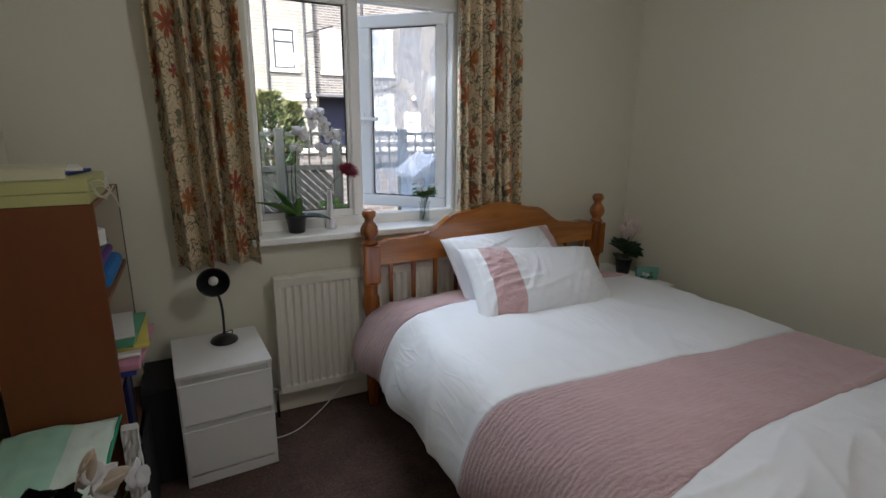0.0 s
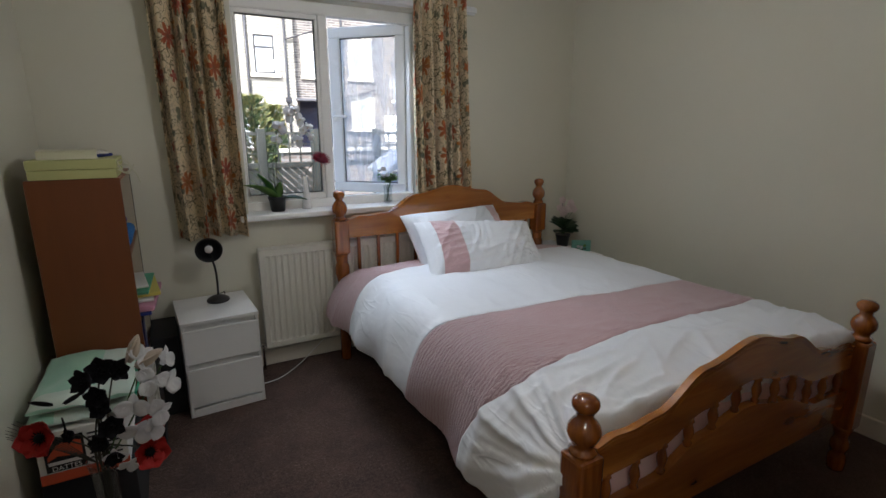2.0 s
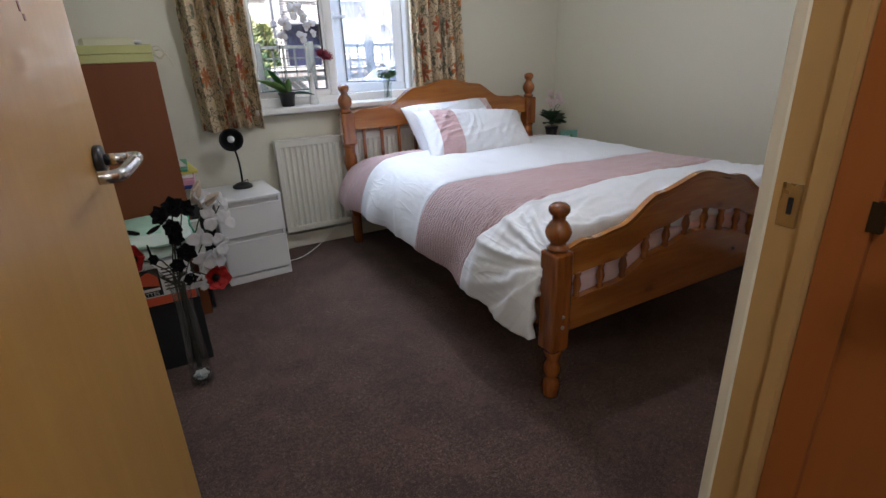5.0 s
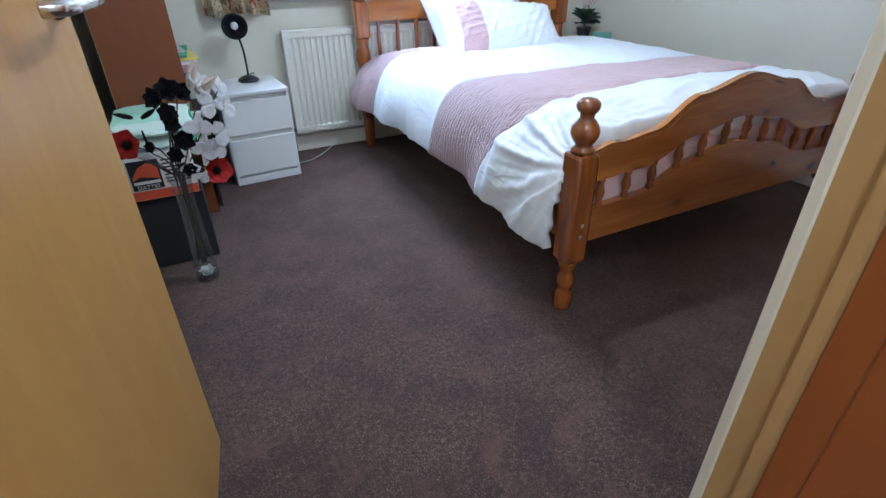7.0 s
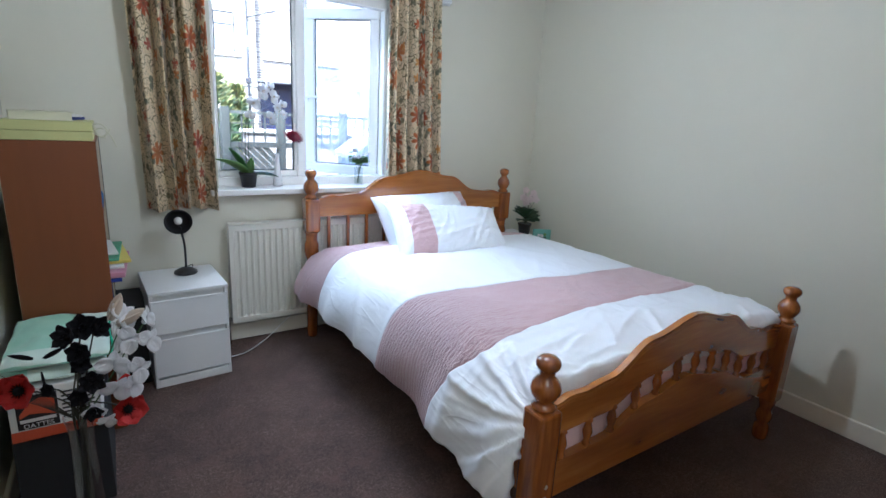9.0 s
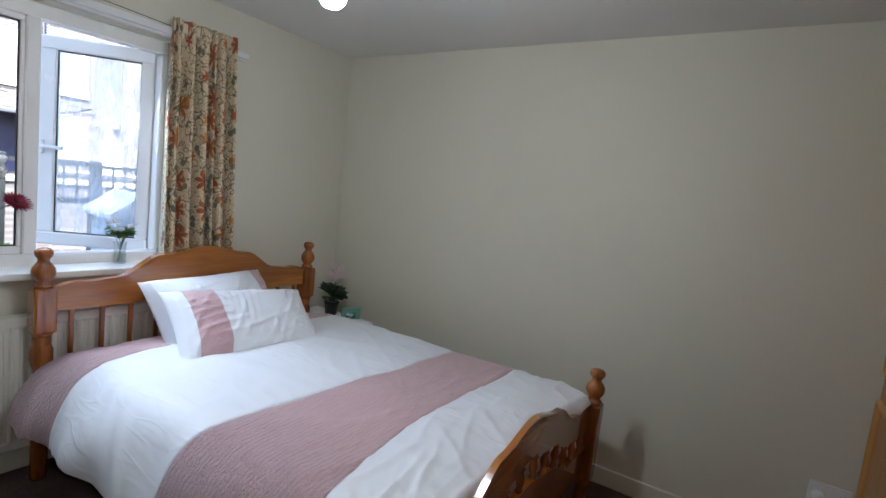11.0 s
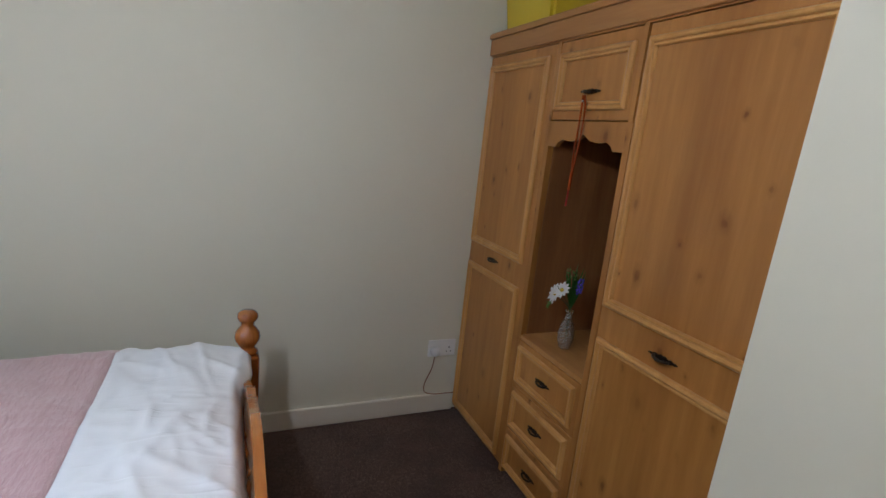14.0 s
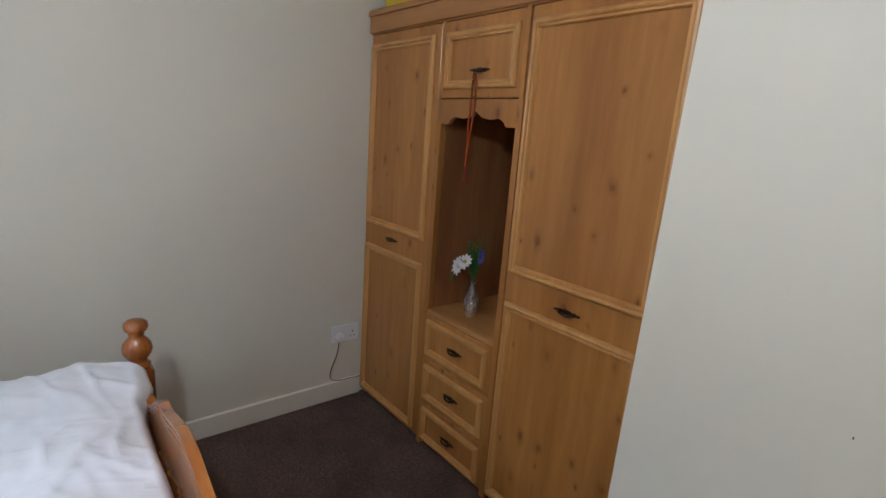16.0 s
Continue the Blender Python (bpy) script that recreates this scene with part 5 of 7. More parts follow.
structure("door_frame", boxes((0.260, 0.279, -0.545, -0.494, 0, 2.045), (-0.535, -0.510, -0.587, YD + 0.003, 0, 2.045), (-0.510, 0.260, -0.587, YD + 0.003, 2.02, 2.045), (0.252, 0.260, -0.545, -0.530, 0, 2.02)), M["jamb"], "pale wood door lining")
structure("door_edge_trim", boxes((0.257, 0.300, -0.494, YD + 0.006, 0, 2.045), (-0.535, 0.300, YD + 0.003, YD + 0.008, 2.045, 2.075), bevel=0.002), M["gloss"], "narrow cream painted trim")
strike = thing("strike_plate", (0.260, -0.506, 1.0), "worn pale metal latch keep let into the door lining", "strike plate")
part("plate", boxes((0.2588, 0.2602, -0.522, -0.502, 0.978, 1.025), bevel=0.0004), M["brass"], strike)
part("hole", boxes((0.2578, 0.2586, -0.516, -0.511, 0.992, 1.010)), M["matt_black"], strike)
structure("door_frame_hall", boxes((0.266, 0.335, -0.584, -0.546, 0, 2.045), (0.266, 0.335, -1.42, -1.385, 0, 2.045), (0.266, 0.335, -1.385, -0.584, 2.015, 2.045), (0.314, 0.330, -0.61, -0.584, 0, 2.015)), M["door2"], "orange-brown wood frame of another door")
d2 = thing("door_2", (0.30, -1.0, 0.0), "orange-brown veneer door, closed, beside the bedroom doorway", "door")
d2["kind"] = "structure"
part("slab", boxes((0.273, 0.313, -1.384, -0.5845, 0.01, 2.012)), M["door2"], d2)
bm = bmesh.new()
lathe(bm, [(0.028, 0), (0.028, 0.006), (0.012, 0.010), (0.010, 0.03), (0.022, 0.04), (0.027, 0.052), (0.022, 0.064), (0.004, 0.069)], (0.272, -0.655, 1.0), 20, 0, Matrix.Rotation(radians(-90), 4, "Y"))
part("knob", bm, M["chrome"], d2, "round satin metal knob")
part("latch", boxes((0.2650, 0.2730, -0.592, -0.580, 0.99, 1.02)), M["bronze"], d2)

# ---- ceiling pendant ----
pend = thing("pendant_lamp", (0.85, 0.84, H), "bare lit bulb on a white flex from a ceiling rose", "ceiling lamp")
bm = bmesh.new()
lathe(bm, [(0.045, H), (0.045, H - 0.008), (0.030, H - 0.022), (0.008, H - 0.026)], (0.85, 0.84, 0), 20)
part("ceiling_rose", bm, M["plug"], pend)
bm = bmesh.new()
tube(bm, [(0.85, 0.84, H - 0.02), (0.85, 0.84, 1.985)], 0.0032, 6)
part("flex", bm, M["plug"], pend)
bm = bmesh.new()
lathe(bm, [(0.008, 2.0), (0.014, 1.99), (0.019, 1.955), (0.019, 1.935), (0.016, 1.93)], (0.85, 0.84, 0), 16)
part("lamp_holder", bm, M["plug"], pend)
bm = bmesh.new()
lathe(bm, [(0.013, 1.940), (0.024, 1.934), (0.034, 1.918), (0.0375, 1.900), (0.034, 1.882), (0.022, 1.868), (0.003, 1.863)], (0.85, 0.84, 0), 24)
b = part("bulb", bm, M["bulb"], pend, "glowing glass bulb")
b.visible_shadow = False

# ---- small things: flowers and leaves ----


def frame_of(direction):
    d = Vector(direction).normalized()
    return d.to_track_quat("Z", "Y").to_matrix().to_4x4()


def petal(bm, base, direction, side, length, width, cup=0.2, mat=0, n=5, wave=0.0, tip=1.0):
    """A leaf or petal as a curved sheet from base along direction, with side as its width's way."""
    d = Vector(direction).normalized()
    s = Vector(side)
    s = (s - s.dot(d) * d).normalized()
    up = d.cross(s)
    rows = []
    for k in range(n + 1):
        t = k / n
        w = width * 0.5 * (math.sin(math.pi * min(1, 0.12 + 0.88 * t ** tip)) ** 0.7 if k < n else 0.08)
        c = Vector(base) + d * length * t + up * (cup * length * t * t)
        row = []
        for q in (-1, -0.5, 0, 0.5, 1):
            row.append(bm.verts.new(c + s * w * q + up * (abs(q) ** 2 * w * 0.35 + wave * length * 0.08 * math.sin(7 * t + 3 * q))))
        rows.append(row)
    for a, b in zip(rows, rows[1:]):
        for k in range(4):
            f = bm.faces.new((a[k], a[k + 1], b[k + 1], b[k]))
            f.smooth = True
            f.material_index = mat


def bloom(bm, centre, facing, count, length, width, cup=0.3, spread=0.9, mat=0, wave=0.3, turn0=0.0, tip=1.0):
    """A ring of petals facing a way."""
    m = frame_of(facing)
    for k in range(count):
        a = turn0 + 2 * math.pi * k / count
        out = m @ Vector((math.cos(a) * spread, math.sin(a) * spread, max(0.02, 1 - spread)))
        side = m @ Vector((-math.sin(a), math.cos(a), 0))
        petal(bm, centre, out, side, length * (1 + 0.08 * math.sin(3 * k)), width, cup, mat, wave=wave, tip=tip)


def sheet_part(name, bm, mat, parent, label="", thick=0.0008):
    ob = part(name, bm, mat, parent, label)
    so = ob.modifiers.new("thick", "SOLIDIFY")
    so.thickness = thick
    return ob


def orchid_flower(parent, c, facing, size, turn0=0.0, lip=True):
    bm = bmesh.new()
    bloom(bm, c, facing, 3, size * 0.52, size * 0.34, 0.15, 0.97, 0, 0.3, turn0)
    bloom(bm, Vector(c) + Vector(facing).normalized() * 0.002, facing, 2, size * 0.55, size * 0.58, 0.12, 0.97, 0, 0.5, turn0 + math.pi / 2)
    if lip:
        bloom(bm, Vector(c) + Vector(facing).normalized() * 0.004, facing, 3, size * 0.17, size * 0.11, 0.8, 0.7, 1, 0, turn0 + 0.5)
    return sheet_part("flower", bm, [M["petal_white"], M["petal_cream"]], parent, "white orchid flower")


orchid = thing("orchid", (0.438, 2.475, 0.900), "white flowering orchid in a black pot on the window sill", "potted plant")
bm = bmesh.new()
lathe(bm, [(0.036, 0.900), (0.038, 0.903), (0.047, 0.968), (0.051, 0.970), (0.051, 0.985), (0.046, 0.985), (0.043, 0.968)], (0.438, 2.475, 0), 28)
part("pot", bm, M["black"], orchid, "ribbed black plastic pot")
bm = bmesh.new()
lathe(bm, [(0.043, 0.955), (0.043, 0.966), (0.02, 0.972)], (0.438, 2.475, 0), 14)
part("bark", bm, M["soil"], orchid, "brown bark")
for pts in (((0.448, 2.475, 0.965), (0.445, 2.48, 1.10), (0.452, 2.48, 1.27), (0.470, 2.475, 1.40), (0.520, 2.46, 1.435), (0.585, 2.45, 1.40), (0.620, 2.45, 1.33)),
            ((0.440, 2.485, 0.965), (0.430, 2.49, 1.10), (0.436, 2.49, 1.22), (0.462, 2.485, 1.33), (0.500, 2.475, 1.375), (0.545, 2.46, 1.34))):
    bm = bmesh.new()
    tube(bm, curve_pts(pts, 6), 0.0028, 6, 0, 0.0015)
    part("stem", bm, M["stem"], orchid, "thin dark flower stem")
for c, s, a in (((0.500, 2.425, 1.425), 0.105, 0.2), ((0.455, 2.43, 1.362), 0.095, 0.9), ((0.560, 2.43, 1.40), 0.09, 0.1), ((0.600, 2.42, 1.36), 0.075, 1.9), ((0.545, 2.42, 1.29), 0.085, 0.5), ((0.430, 2.42, 1.295), 0.07, 1.3),
                ((0.615, 2.43, 1.31), 0.055, 0.4), ((0.540, 2.44, 1.45), 0.075, 2.2), ((0.572, 2.41, 1.345), 0.06, 2.8)):
    orchid_flower(orchid, (c[0] + 0.015, c[1], c[2]), (-0.15 + 0.6 * math.sin(7 * a), -1, 0.2 * math.cos(5 * a)), s * 0.84, a)
bm = bmesh.new()
for c in ((0.628, 2.45, 1.318), (0.634, 2.45, 1.295), (0.560, 2.455, 1.31)):
    lathe(bm, [(0.001, -0.009), (0.006, -0.004), (0.007, 0.002), (0.001, 0.010)], c, 8)
tagged(part("bud", bm, M["leaf_dark"], orchid, "small dark flower buds"), kind="stuff")
for d, L, w, mt, cup, side in (((-0.75, -0.25, 0.75), 0.205, 0.098, "leaf_light", -0.30, (0.5, -0.8, 0)), ((-0.45, -0.15, 0.95), 0.185, 0.055, "leaf", -0.15, (0.6, -0.8, 0)), ((0.15, -0.1, 0.9), 0.10, 0.045, "leaf_light", 0.1, (0.9, -0.3, 0)), ((0.95, -0.35, 0.22), 0.150, 0.075, "leaf_dark", -0.25, (0.3, 0.9, 0)), ((-0.5, 0.5, 0.55), 0.10, 0.04, "leaf", -0.3, (0.7, 0.5, 0))):
    bm = bmesh.new()
    petal(bm, (0.438 + 0.01 * d[0], 2.475, 0.965), d, side, L, w, cup, n=9)
    sheet_part("leaf", bm, M[mt], orchid, "broad glossy green leaf", 0.0016)

gv = thing("gerbera_vase", (0.606, 2.495, 0.900), "slim white ceramic vase holding one crimson flower on the sill", "vase")
bm = bmesh.new()
lathe(bm, [(0.024, 0.900), (0.027, 0.903), (0.026, 0.925), (0.019, 0.975), (0.0135, 1.03), (0.011, 1.07), (0.0115, 1.088), (0.009, 1.088), (0.008, 1.06)], (0.606, 2.495, 0), 24)
part("vase", bm, M["ceramic"], gv)
bm = bmesh.new()
tube(bm, curve_pts([(0.606, 2.495, 1.03), (0.606, 2.493, 1.09), (0.625, 2.485, 1.13), (0.660, 2.475, 1.165), (0.688, 2.465, 1.180)], 6), 0.0022, 6)
part("stem", bm, M["stem"], gv)
for k, (r, w, s) in enumerate(((0.060, 0.011, 0.95), (0.049, 0.010, 0.75), (0.031, 0.009, 0.5))):
    bm = bmesh.new()
    bloom(bm, (0.692, 2.462, 1.183 + 0.003 * k), (0.15, -0.55, 0.75), 22 - 4 * k, r, w, 0.1, s, 0, 0.2, 0.3 * k)
    sheet_part("petals", bm, M["crimson"], gv, "narrow crimson petals", 0.0006)

bv = thing("glass_vase", (1.118, 2.495, 0.900), "clear glass tumbler with white flowers and greenery on the sill", "vase")
bm = bmesh.new()
lathe(bm, [(0.026, 0.900), (0.028, 0.903), (0.026, 0.95), (0.026, 0.985), (0.031, 1.005), (0.0295, 1.005), (0.0245, 0.985), (0.0245, 0.908)], (1.118, 2.495, 0), 24)
part("vase", bm, M["thin_glass"], bv)
rnd = random.Random(11)
bm = bmesh.new()
for k in range(9):
    a = rnd.uniform(0, 6.28)
    tube(bm, [(1.118 + 0.012 * math.cos(a), 2.495 + 0.012 * math.sin(a), 0.910), (1.118 - 0.008 * math.cos(a), 2.495 - 0.01 * math.sin(a), 0.99), (1.118 - 0.03 * math.cos(a), 2.495 - 0.02 * math.sin(a), 1.05)], 0.0014, 5)
tagged(part("stems", bm, M["green_stem"], bv), kind="stuff")
bm = bmesh.new()
for k in range(150):
    a, e = rnd.uniform(0, 6.28), rnd.uniform(0.0, 0.9)
    c = Vector((1.118 + rnd.uniform(-.05, .05), 2.490 + rnd.uniform(-.03, .03), 1.045 + rnd.uniform(-.012, .03)))
    petal(bm, c, (math.cos(a), math.sin(a), e - 0.2), (-math.sin(a), math.cos(a), 0.3), rnd.uniform(.02, .036), rnd.uniform(.012, .019), -0.2)
tagged(sheet_part("foliage", bm, M["leaf_light"], bv, "small green leaves", 0.0006), kind="stuff")
for k in range(10):
    bm = bmesh.new()
    c = (1.112 + rnd.uniform(-.07, .06), 2.475 + rnd.uniform(-.03, .03), 1.078 + rnd.uniform(-.022, .035))
    way = (rnd.uniform(-.6, .6), rnd.uniform(-1.0, -.2), 0.8)
    bloom(bm, c, way, 7, 0.019, 0.012, 0.35, 0.8)
    bloom(bm, c, way, 5, 0.012, 0.009, 0.5, 0.4)
    sheet_part("flower", bm, M["petal_white"], bv, "small white flower", 0.0005)

# ---- desk lamp ----
lamp = thing("desk_lamp", (0.068, 2.285, 0.485), "small black desk lamp, switched off, on the white chest", "desk lamp")
bm = bmesh.new()
lathe(bm, [(0.054, 0.486), (0.056, 0.490), (0.052, 0.500), (0.030, 0.512), (0.012, 0.518)], (0.068, 2.285, 0), 32)
part("base", bm, M["black"], lamp)
bm = bmesh.new()
tube(bm, curve_pts([(0.070, 2.285, 0.512), (0.072, 2.288, 0.58), (0.070, 2.29, 0.65), (0.058, 2.285, 0.715), (0.052, 2.278, 0.735)], 8), 0.0055, 10)
part("gooseneck", bm, M["black"], lamp)
bm = bmesh.new()
tube(bm, curve_pts([(0.098, 2.30, 0.497), (0.104, 2.31, 0.52), (0.09, 2.32, 0.515), (0.06, 2.34, 0.50)], 6), 0.0022, 6)
part("cord", bm, M["black"], lamp)
sm = Matrix.Translation((0.048, 2.262, 0.765)) @ frame_of((-0.05, -1, -0.10))
bm = bmesh.new()
lathe(bm, [(0.012, -0.050), (0.030, -0.045), (0.052, -0.022), (0.062, 0.004), (0.064, 0.014), (0.061, 0.014), (0.058, 0.003), (0.046, -0.020), (0.020, -0.036)], (0, 0, 0), 32, 0, sm)
part("shade", bm, M["black"], lamp, "round black bowl shade")
bm = bmesh.new()
lathe(bm, [(0.010, -0.034), (0.012, -0.024), (0.019, -0.010), (0.019, 0.002), (0.012, 0.010), (0.002, 0.012)], (0, 0, 0), 18, 0, sm)
part("bulb", bm, M["ceramic"], lamp, "unlit pearl bulb")

# ---- things on and in the bookcase ----


def slab_thing(name, x0, x1, y0, y1, z0, z1, mat, label, cat, yaw=0, bevel=0.002, pages=None):
    t = thing(name, ((x0 + x1) / 2, (y0 + y1) / 2, z0), label, cat)
    r = Matrix.Rotation(radians(yaw), 3, "Z")
    c = ((x0 + x1) / 2, (y0 + y1) / 2, z0)
    if pages is None:
        bm = bmesh.new()
        box(bm, x0, x1, y0, y1, z0, z1, bevel=bevel, turn=r, pivot=c)
        part("body", bm, mat, t)
        return t
    e = min(0.003, (z1 - z0) * 0.2)
    bm = bmesh.new()
    box(bm, x0, x1, y0, y1, z0, z0 + e, turn=r, pivot=c)
    box(bm, x0, x1, y0, y1, z1 - e, z1, turn=r, pivot=c)
    box(bm, x0, x0 + e, y0, y1, z0 + e, z1 - e, turn=r, pivot=c)
    part("cover", bm, mat, t)
    bm = bmesh.new()
    box(bm, x0 + e, x1 - 0.004, y0 + 0.004, y1 - 0.004, z0 + e, z1 - e, turn=r, pivot=c)
    part("page_block", bm, pages, t)
    return t


yb = thing("document_box", (-0.385, 1.90, 1.178), "pale yellow-green card archive box tied with string on the bookcase", "box")
part("tray", boxes((-0.512, -0.252, 1.742, 2.06, 1.179, 1.212), bevel=0.002), M["olive_box"], yb)
part("lid", boxes((-0.514, -0.250, 1.740, 2.062, 1.213, 1.246), bevel=0.002), M["olive_box"], yb)
for k, pts in enumerate((((-0.25, 1.80, 1.235), (-0.225, 1.79, 1.24), (-0.205, 1.785, 1.215), (-0.225, 1.79, 1.195), (-0.25, 1.80, 1.205)), ((-0.25, 1.79, 1.215), (-0.22, 1.775, 1.225), (-0.195, 1.765, 1.195), (-0.182, 1.76, 1.158)),
                         ((-0.25, 1.815, 1.22), (-0.23, 1.80, 1.19), (-0.21, 1.79, 1.20), (-0.195, 1.78, 1.225)), ((-0.248, 1.775, 1.235), (-0.235, 1.77, 1.20), (-0.212, 1.765, 1.19)))):
    bm = bmesh.new()
    tube(bm, curve_pts(pts, 6), 0.0022, 6)
    part("string", bm, M["string"], yb, "loose cream string end")
slab_thing("book", -0.50, -0.32, 1.78, 2.02, 1.247, 1.276, M["string"], "thick closed book with worn cream pages on the box", "book", 8, pages=M["string"])
slab_thing("booklet", -0.36, -0.30, 1.86, 2.05, 1.247, 1.258, M["paper_blue"], "blue booklet lying on the card box", "booklet", -14)
slab_thing("booklet", -0.40, -0.30, 1.90, 2.10, 1.259, 1.268, M["paper"], "curled white leaflet with blue printing", "booklet", 12)
slab_thing("book", -0.40, -0.262, 2.075, 2.285, 1.179, 1.214, M["paper"], "white paperback book lying on the bookcase top", "book", 2, pages=M["paper"])

bm = bmesh.new()
p = thing("tape_roll", (-0.33, 2.06, 0.965), "white and grey packing tape roll on folded cloth", "tape roll")
lathe(bm, [(0.05, 1.00), (0.055, 1.003), (0.055, 1.050), (0.05, 1.053), (0.028, 1.053), (0.028, 1.00)], (-0.325, 2.06, 0), 22)
part("roll", bm, M["paper"], p)
for i, (z0, z1, mt, lb) in enumerate(((0.892, 0.945, "blue_cloth", "folded bright blue cloth on the bookcase shelf"), (0.945, 0.975, "lilac", "folded purple cloth on the bookcase shelf"), (0.975, 1.0, "leaf_dark", "folded dark green cloth on the bookcase shelf"))):
    t = thing("folded_cloth", (-0.37, 2.05, z0), lb, "folded cloth")
    bm = bmesh.new()
    box(bm, -0.50, -0.262 + 0.015 * (i == 0) - 0.01 * i, 1.90 - 0.03 * (i == 0), 2.20, z0, z1 - 0.001, bevel=min(0.02, (z1 - z0) * 0.42), seg=3)
    part("cloth", bm, M[mt], t)
slab_thing("notepad", -0.46, -0.225, 1.90, 2.16, 0.706, 0.714, M["paper"], "white spiral notepad on top of stacked folders", "notepad", 6)
slab_thing("folder", -0.50, -0.205, 1.86, 2.18, 0.694, 0.704, M["paper_green"], "green card folder in the stack", "folder", -3)
slab_thing("folder", -0.50, -0.185, 1.86, 2.20, 0.678, 0.692, M["paper_yellow"], "yellow plastic folder in the stack", "folder", 5)
slab_thing("folder", -0.50, -0.200, 1.84, 2.18, 0.664, 0.676, M["paper"], "white paper folder in the stack", "folder", 1)
slab_thing("folder", -0.50, -0.185, 1.80, 2.16, 0.640, 0.662, M["paper_pink"], "pink ring folder in the stack", "folder", -4)
slab_thing("folder", -0.50, -0.215, 1.79, 2.12, 0.622, 0.638, M["paper_blue"], "blue plastic folder in the stack", "folder", 2)
slab_thing("file_box", -0.50, -0.245, 1.84, 1.92, 0.352, 0.590, M["navy_card"], "dark blue lever arch file on the bookcase shelf", "file")
slab_thing("file_box", -0.50, -0.250, 1.93, 2.00, 0.352, 0.585, M["matt_black"], "black lever arch file on the bookcase shelf", "file")
slab_thing("board", -0.235, -0.222, 1.80, 2.10, 0.0, 0.34, M["matt_black"], "dark board leaning by the bookcase", "board")
t = thing("carrier_bag", (-0.235, 1.70, 0.0), "crumpled white paper bag with black scribble beside the bookcase", "bag")
bm = bmesh.new()
for sy in (1.700, 1.736):
    rows = [[bm.verts.new((-0.262 + 0.044 * i / 6 + 0.004 * noise.noise(Vector((i, j, sy * 40))), sy + 0.010 * noise.noise(Vector((i * 0.9, j * 0.6, sy * 20))), 0.20 + 0.29 * j / 18)) for i in range(7)] for j in range(19)]
    for a, b in zip(rows, rows[1:]):
        for i in range(6):
            bm.faces.new((a[i], a[i + 1], b[i + 1], b[i]))
bmesh.ops.bridge_loops(bm, edges=[e for e in bm.edges if e.is_boundary])
part("bag", bm, M["paper"], t)
slab_thing("storage_tub", -0.250, -0.132, 2.10, 2.40, 0.002, 0.40, M["matt_black"], "dark storage tub on the floor between bookcase and chest", "tub")

# ---- box stack, cushion and dates box ----
slab_thing("storage_box", -0.536, -0.290, 1.300, 1.715, 0.001, 0.292, M["matt_black"], "matt black storage box standing on the carpet", "box", 0, 0.003)
db = thing("dates_box", (-0.43, 1.44, 0.293), "white and orange-red carton of dates on the black box", "carton")
part("carton", boxes((-0.530, -0.300, 1.292, 1.60, 0.294, 0.466), bevel=0.002), M["paper"], db)
part("red_band", boxes((-0.5305, -0.2995, 1.2905, 1.292, 0.296, 0.330)), M["red_card"], db, "orange-red band")
part("label_panel", boxes((-0.512, -0.410, 1.2895, 1.292, 0.335, 0.445)), M["matt_black"], db, "black label panel")
bm = bmesh.new()
slab(bm, ([(-0.505, 0.385), (-0.48, 0.42), (-0.45, 0.435), (-0.417, 0.425)], [(-0.505, 0.372), (-0.48, 0.385), (-0.45, 0.38), (-0.417, 0.372)]), 1.2888, 1.2897)
part("label_picture", bm, M["red_card"], db, "plain red shape printed on the label")


def lettering(body, at, size, mat, parent, turn3, name="lettering"):
    cu = bpy.data.curves.new(name, "FONT")
    cu.body = body
    cu.size = size
    cu.extrude = 0.0003
    cu.align_x = "CENTER"
    ob = new(name, cu)
    cu.materials.append(mat)
    ob.parent = parent
    ob.matrix_local = Matrix.Translation(Vector(at) - parent_place(parent)) @ turn3
    return ob


lettering("DATTES", (-0.461, 1.2886, 0.338), 0.021, M["paper"], db, Matrix.Rotation(radians(90), 4, "X"))
part("word_bar", boxes((-0.505, -0.417, 1.2888, 1.2896, 0.357, 0.368)), M["paper"], db, "plain bar for the maker's word")
part("word_bar", boxes(*[(-0.400, -0.315 - 0.01 * (k % 3), 1.2912, 1.2918, 0.35 + 0.014 * k, 0.356 + 0.014 * k) for k in range(7)]), M["iron"], db, "small grey printed lines")


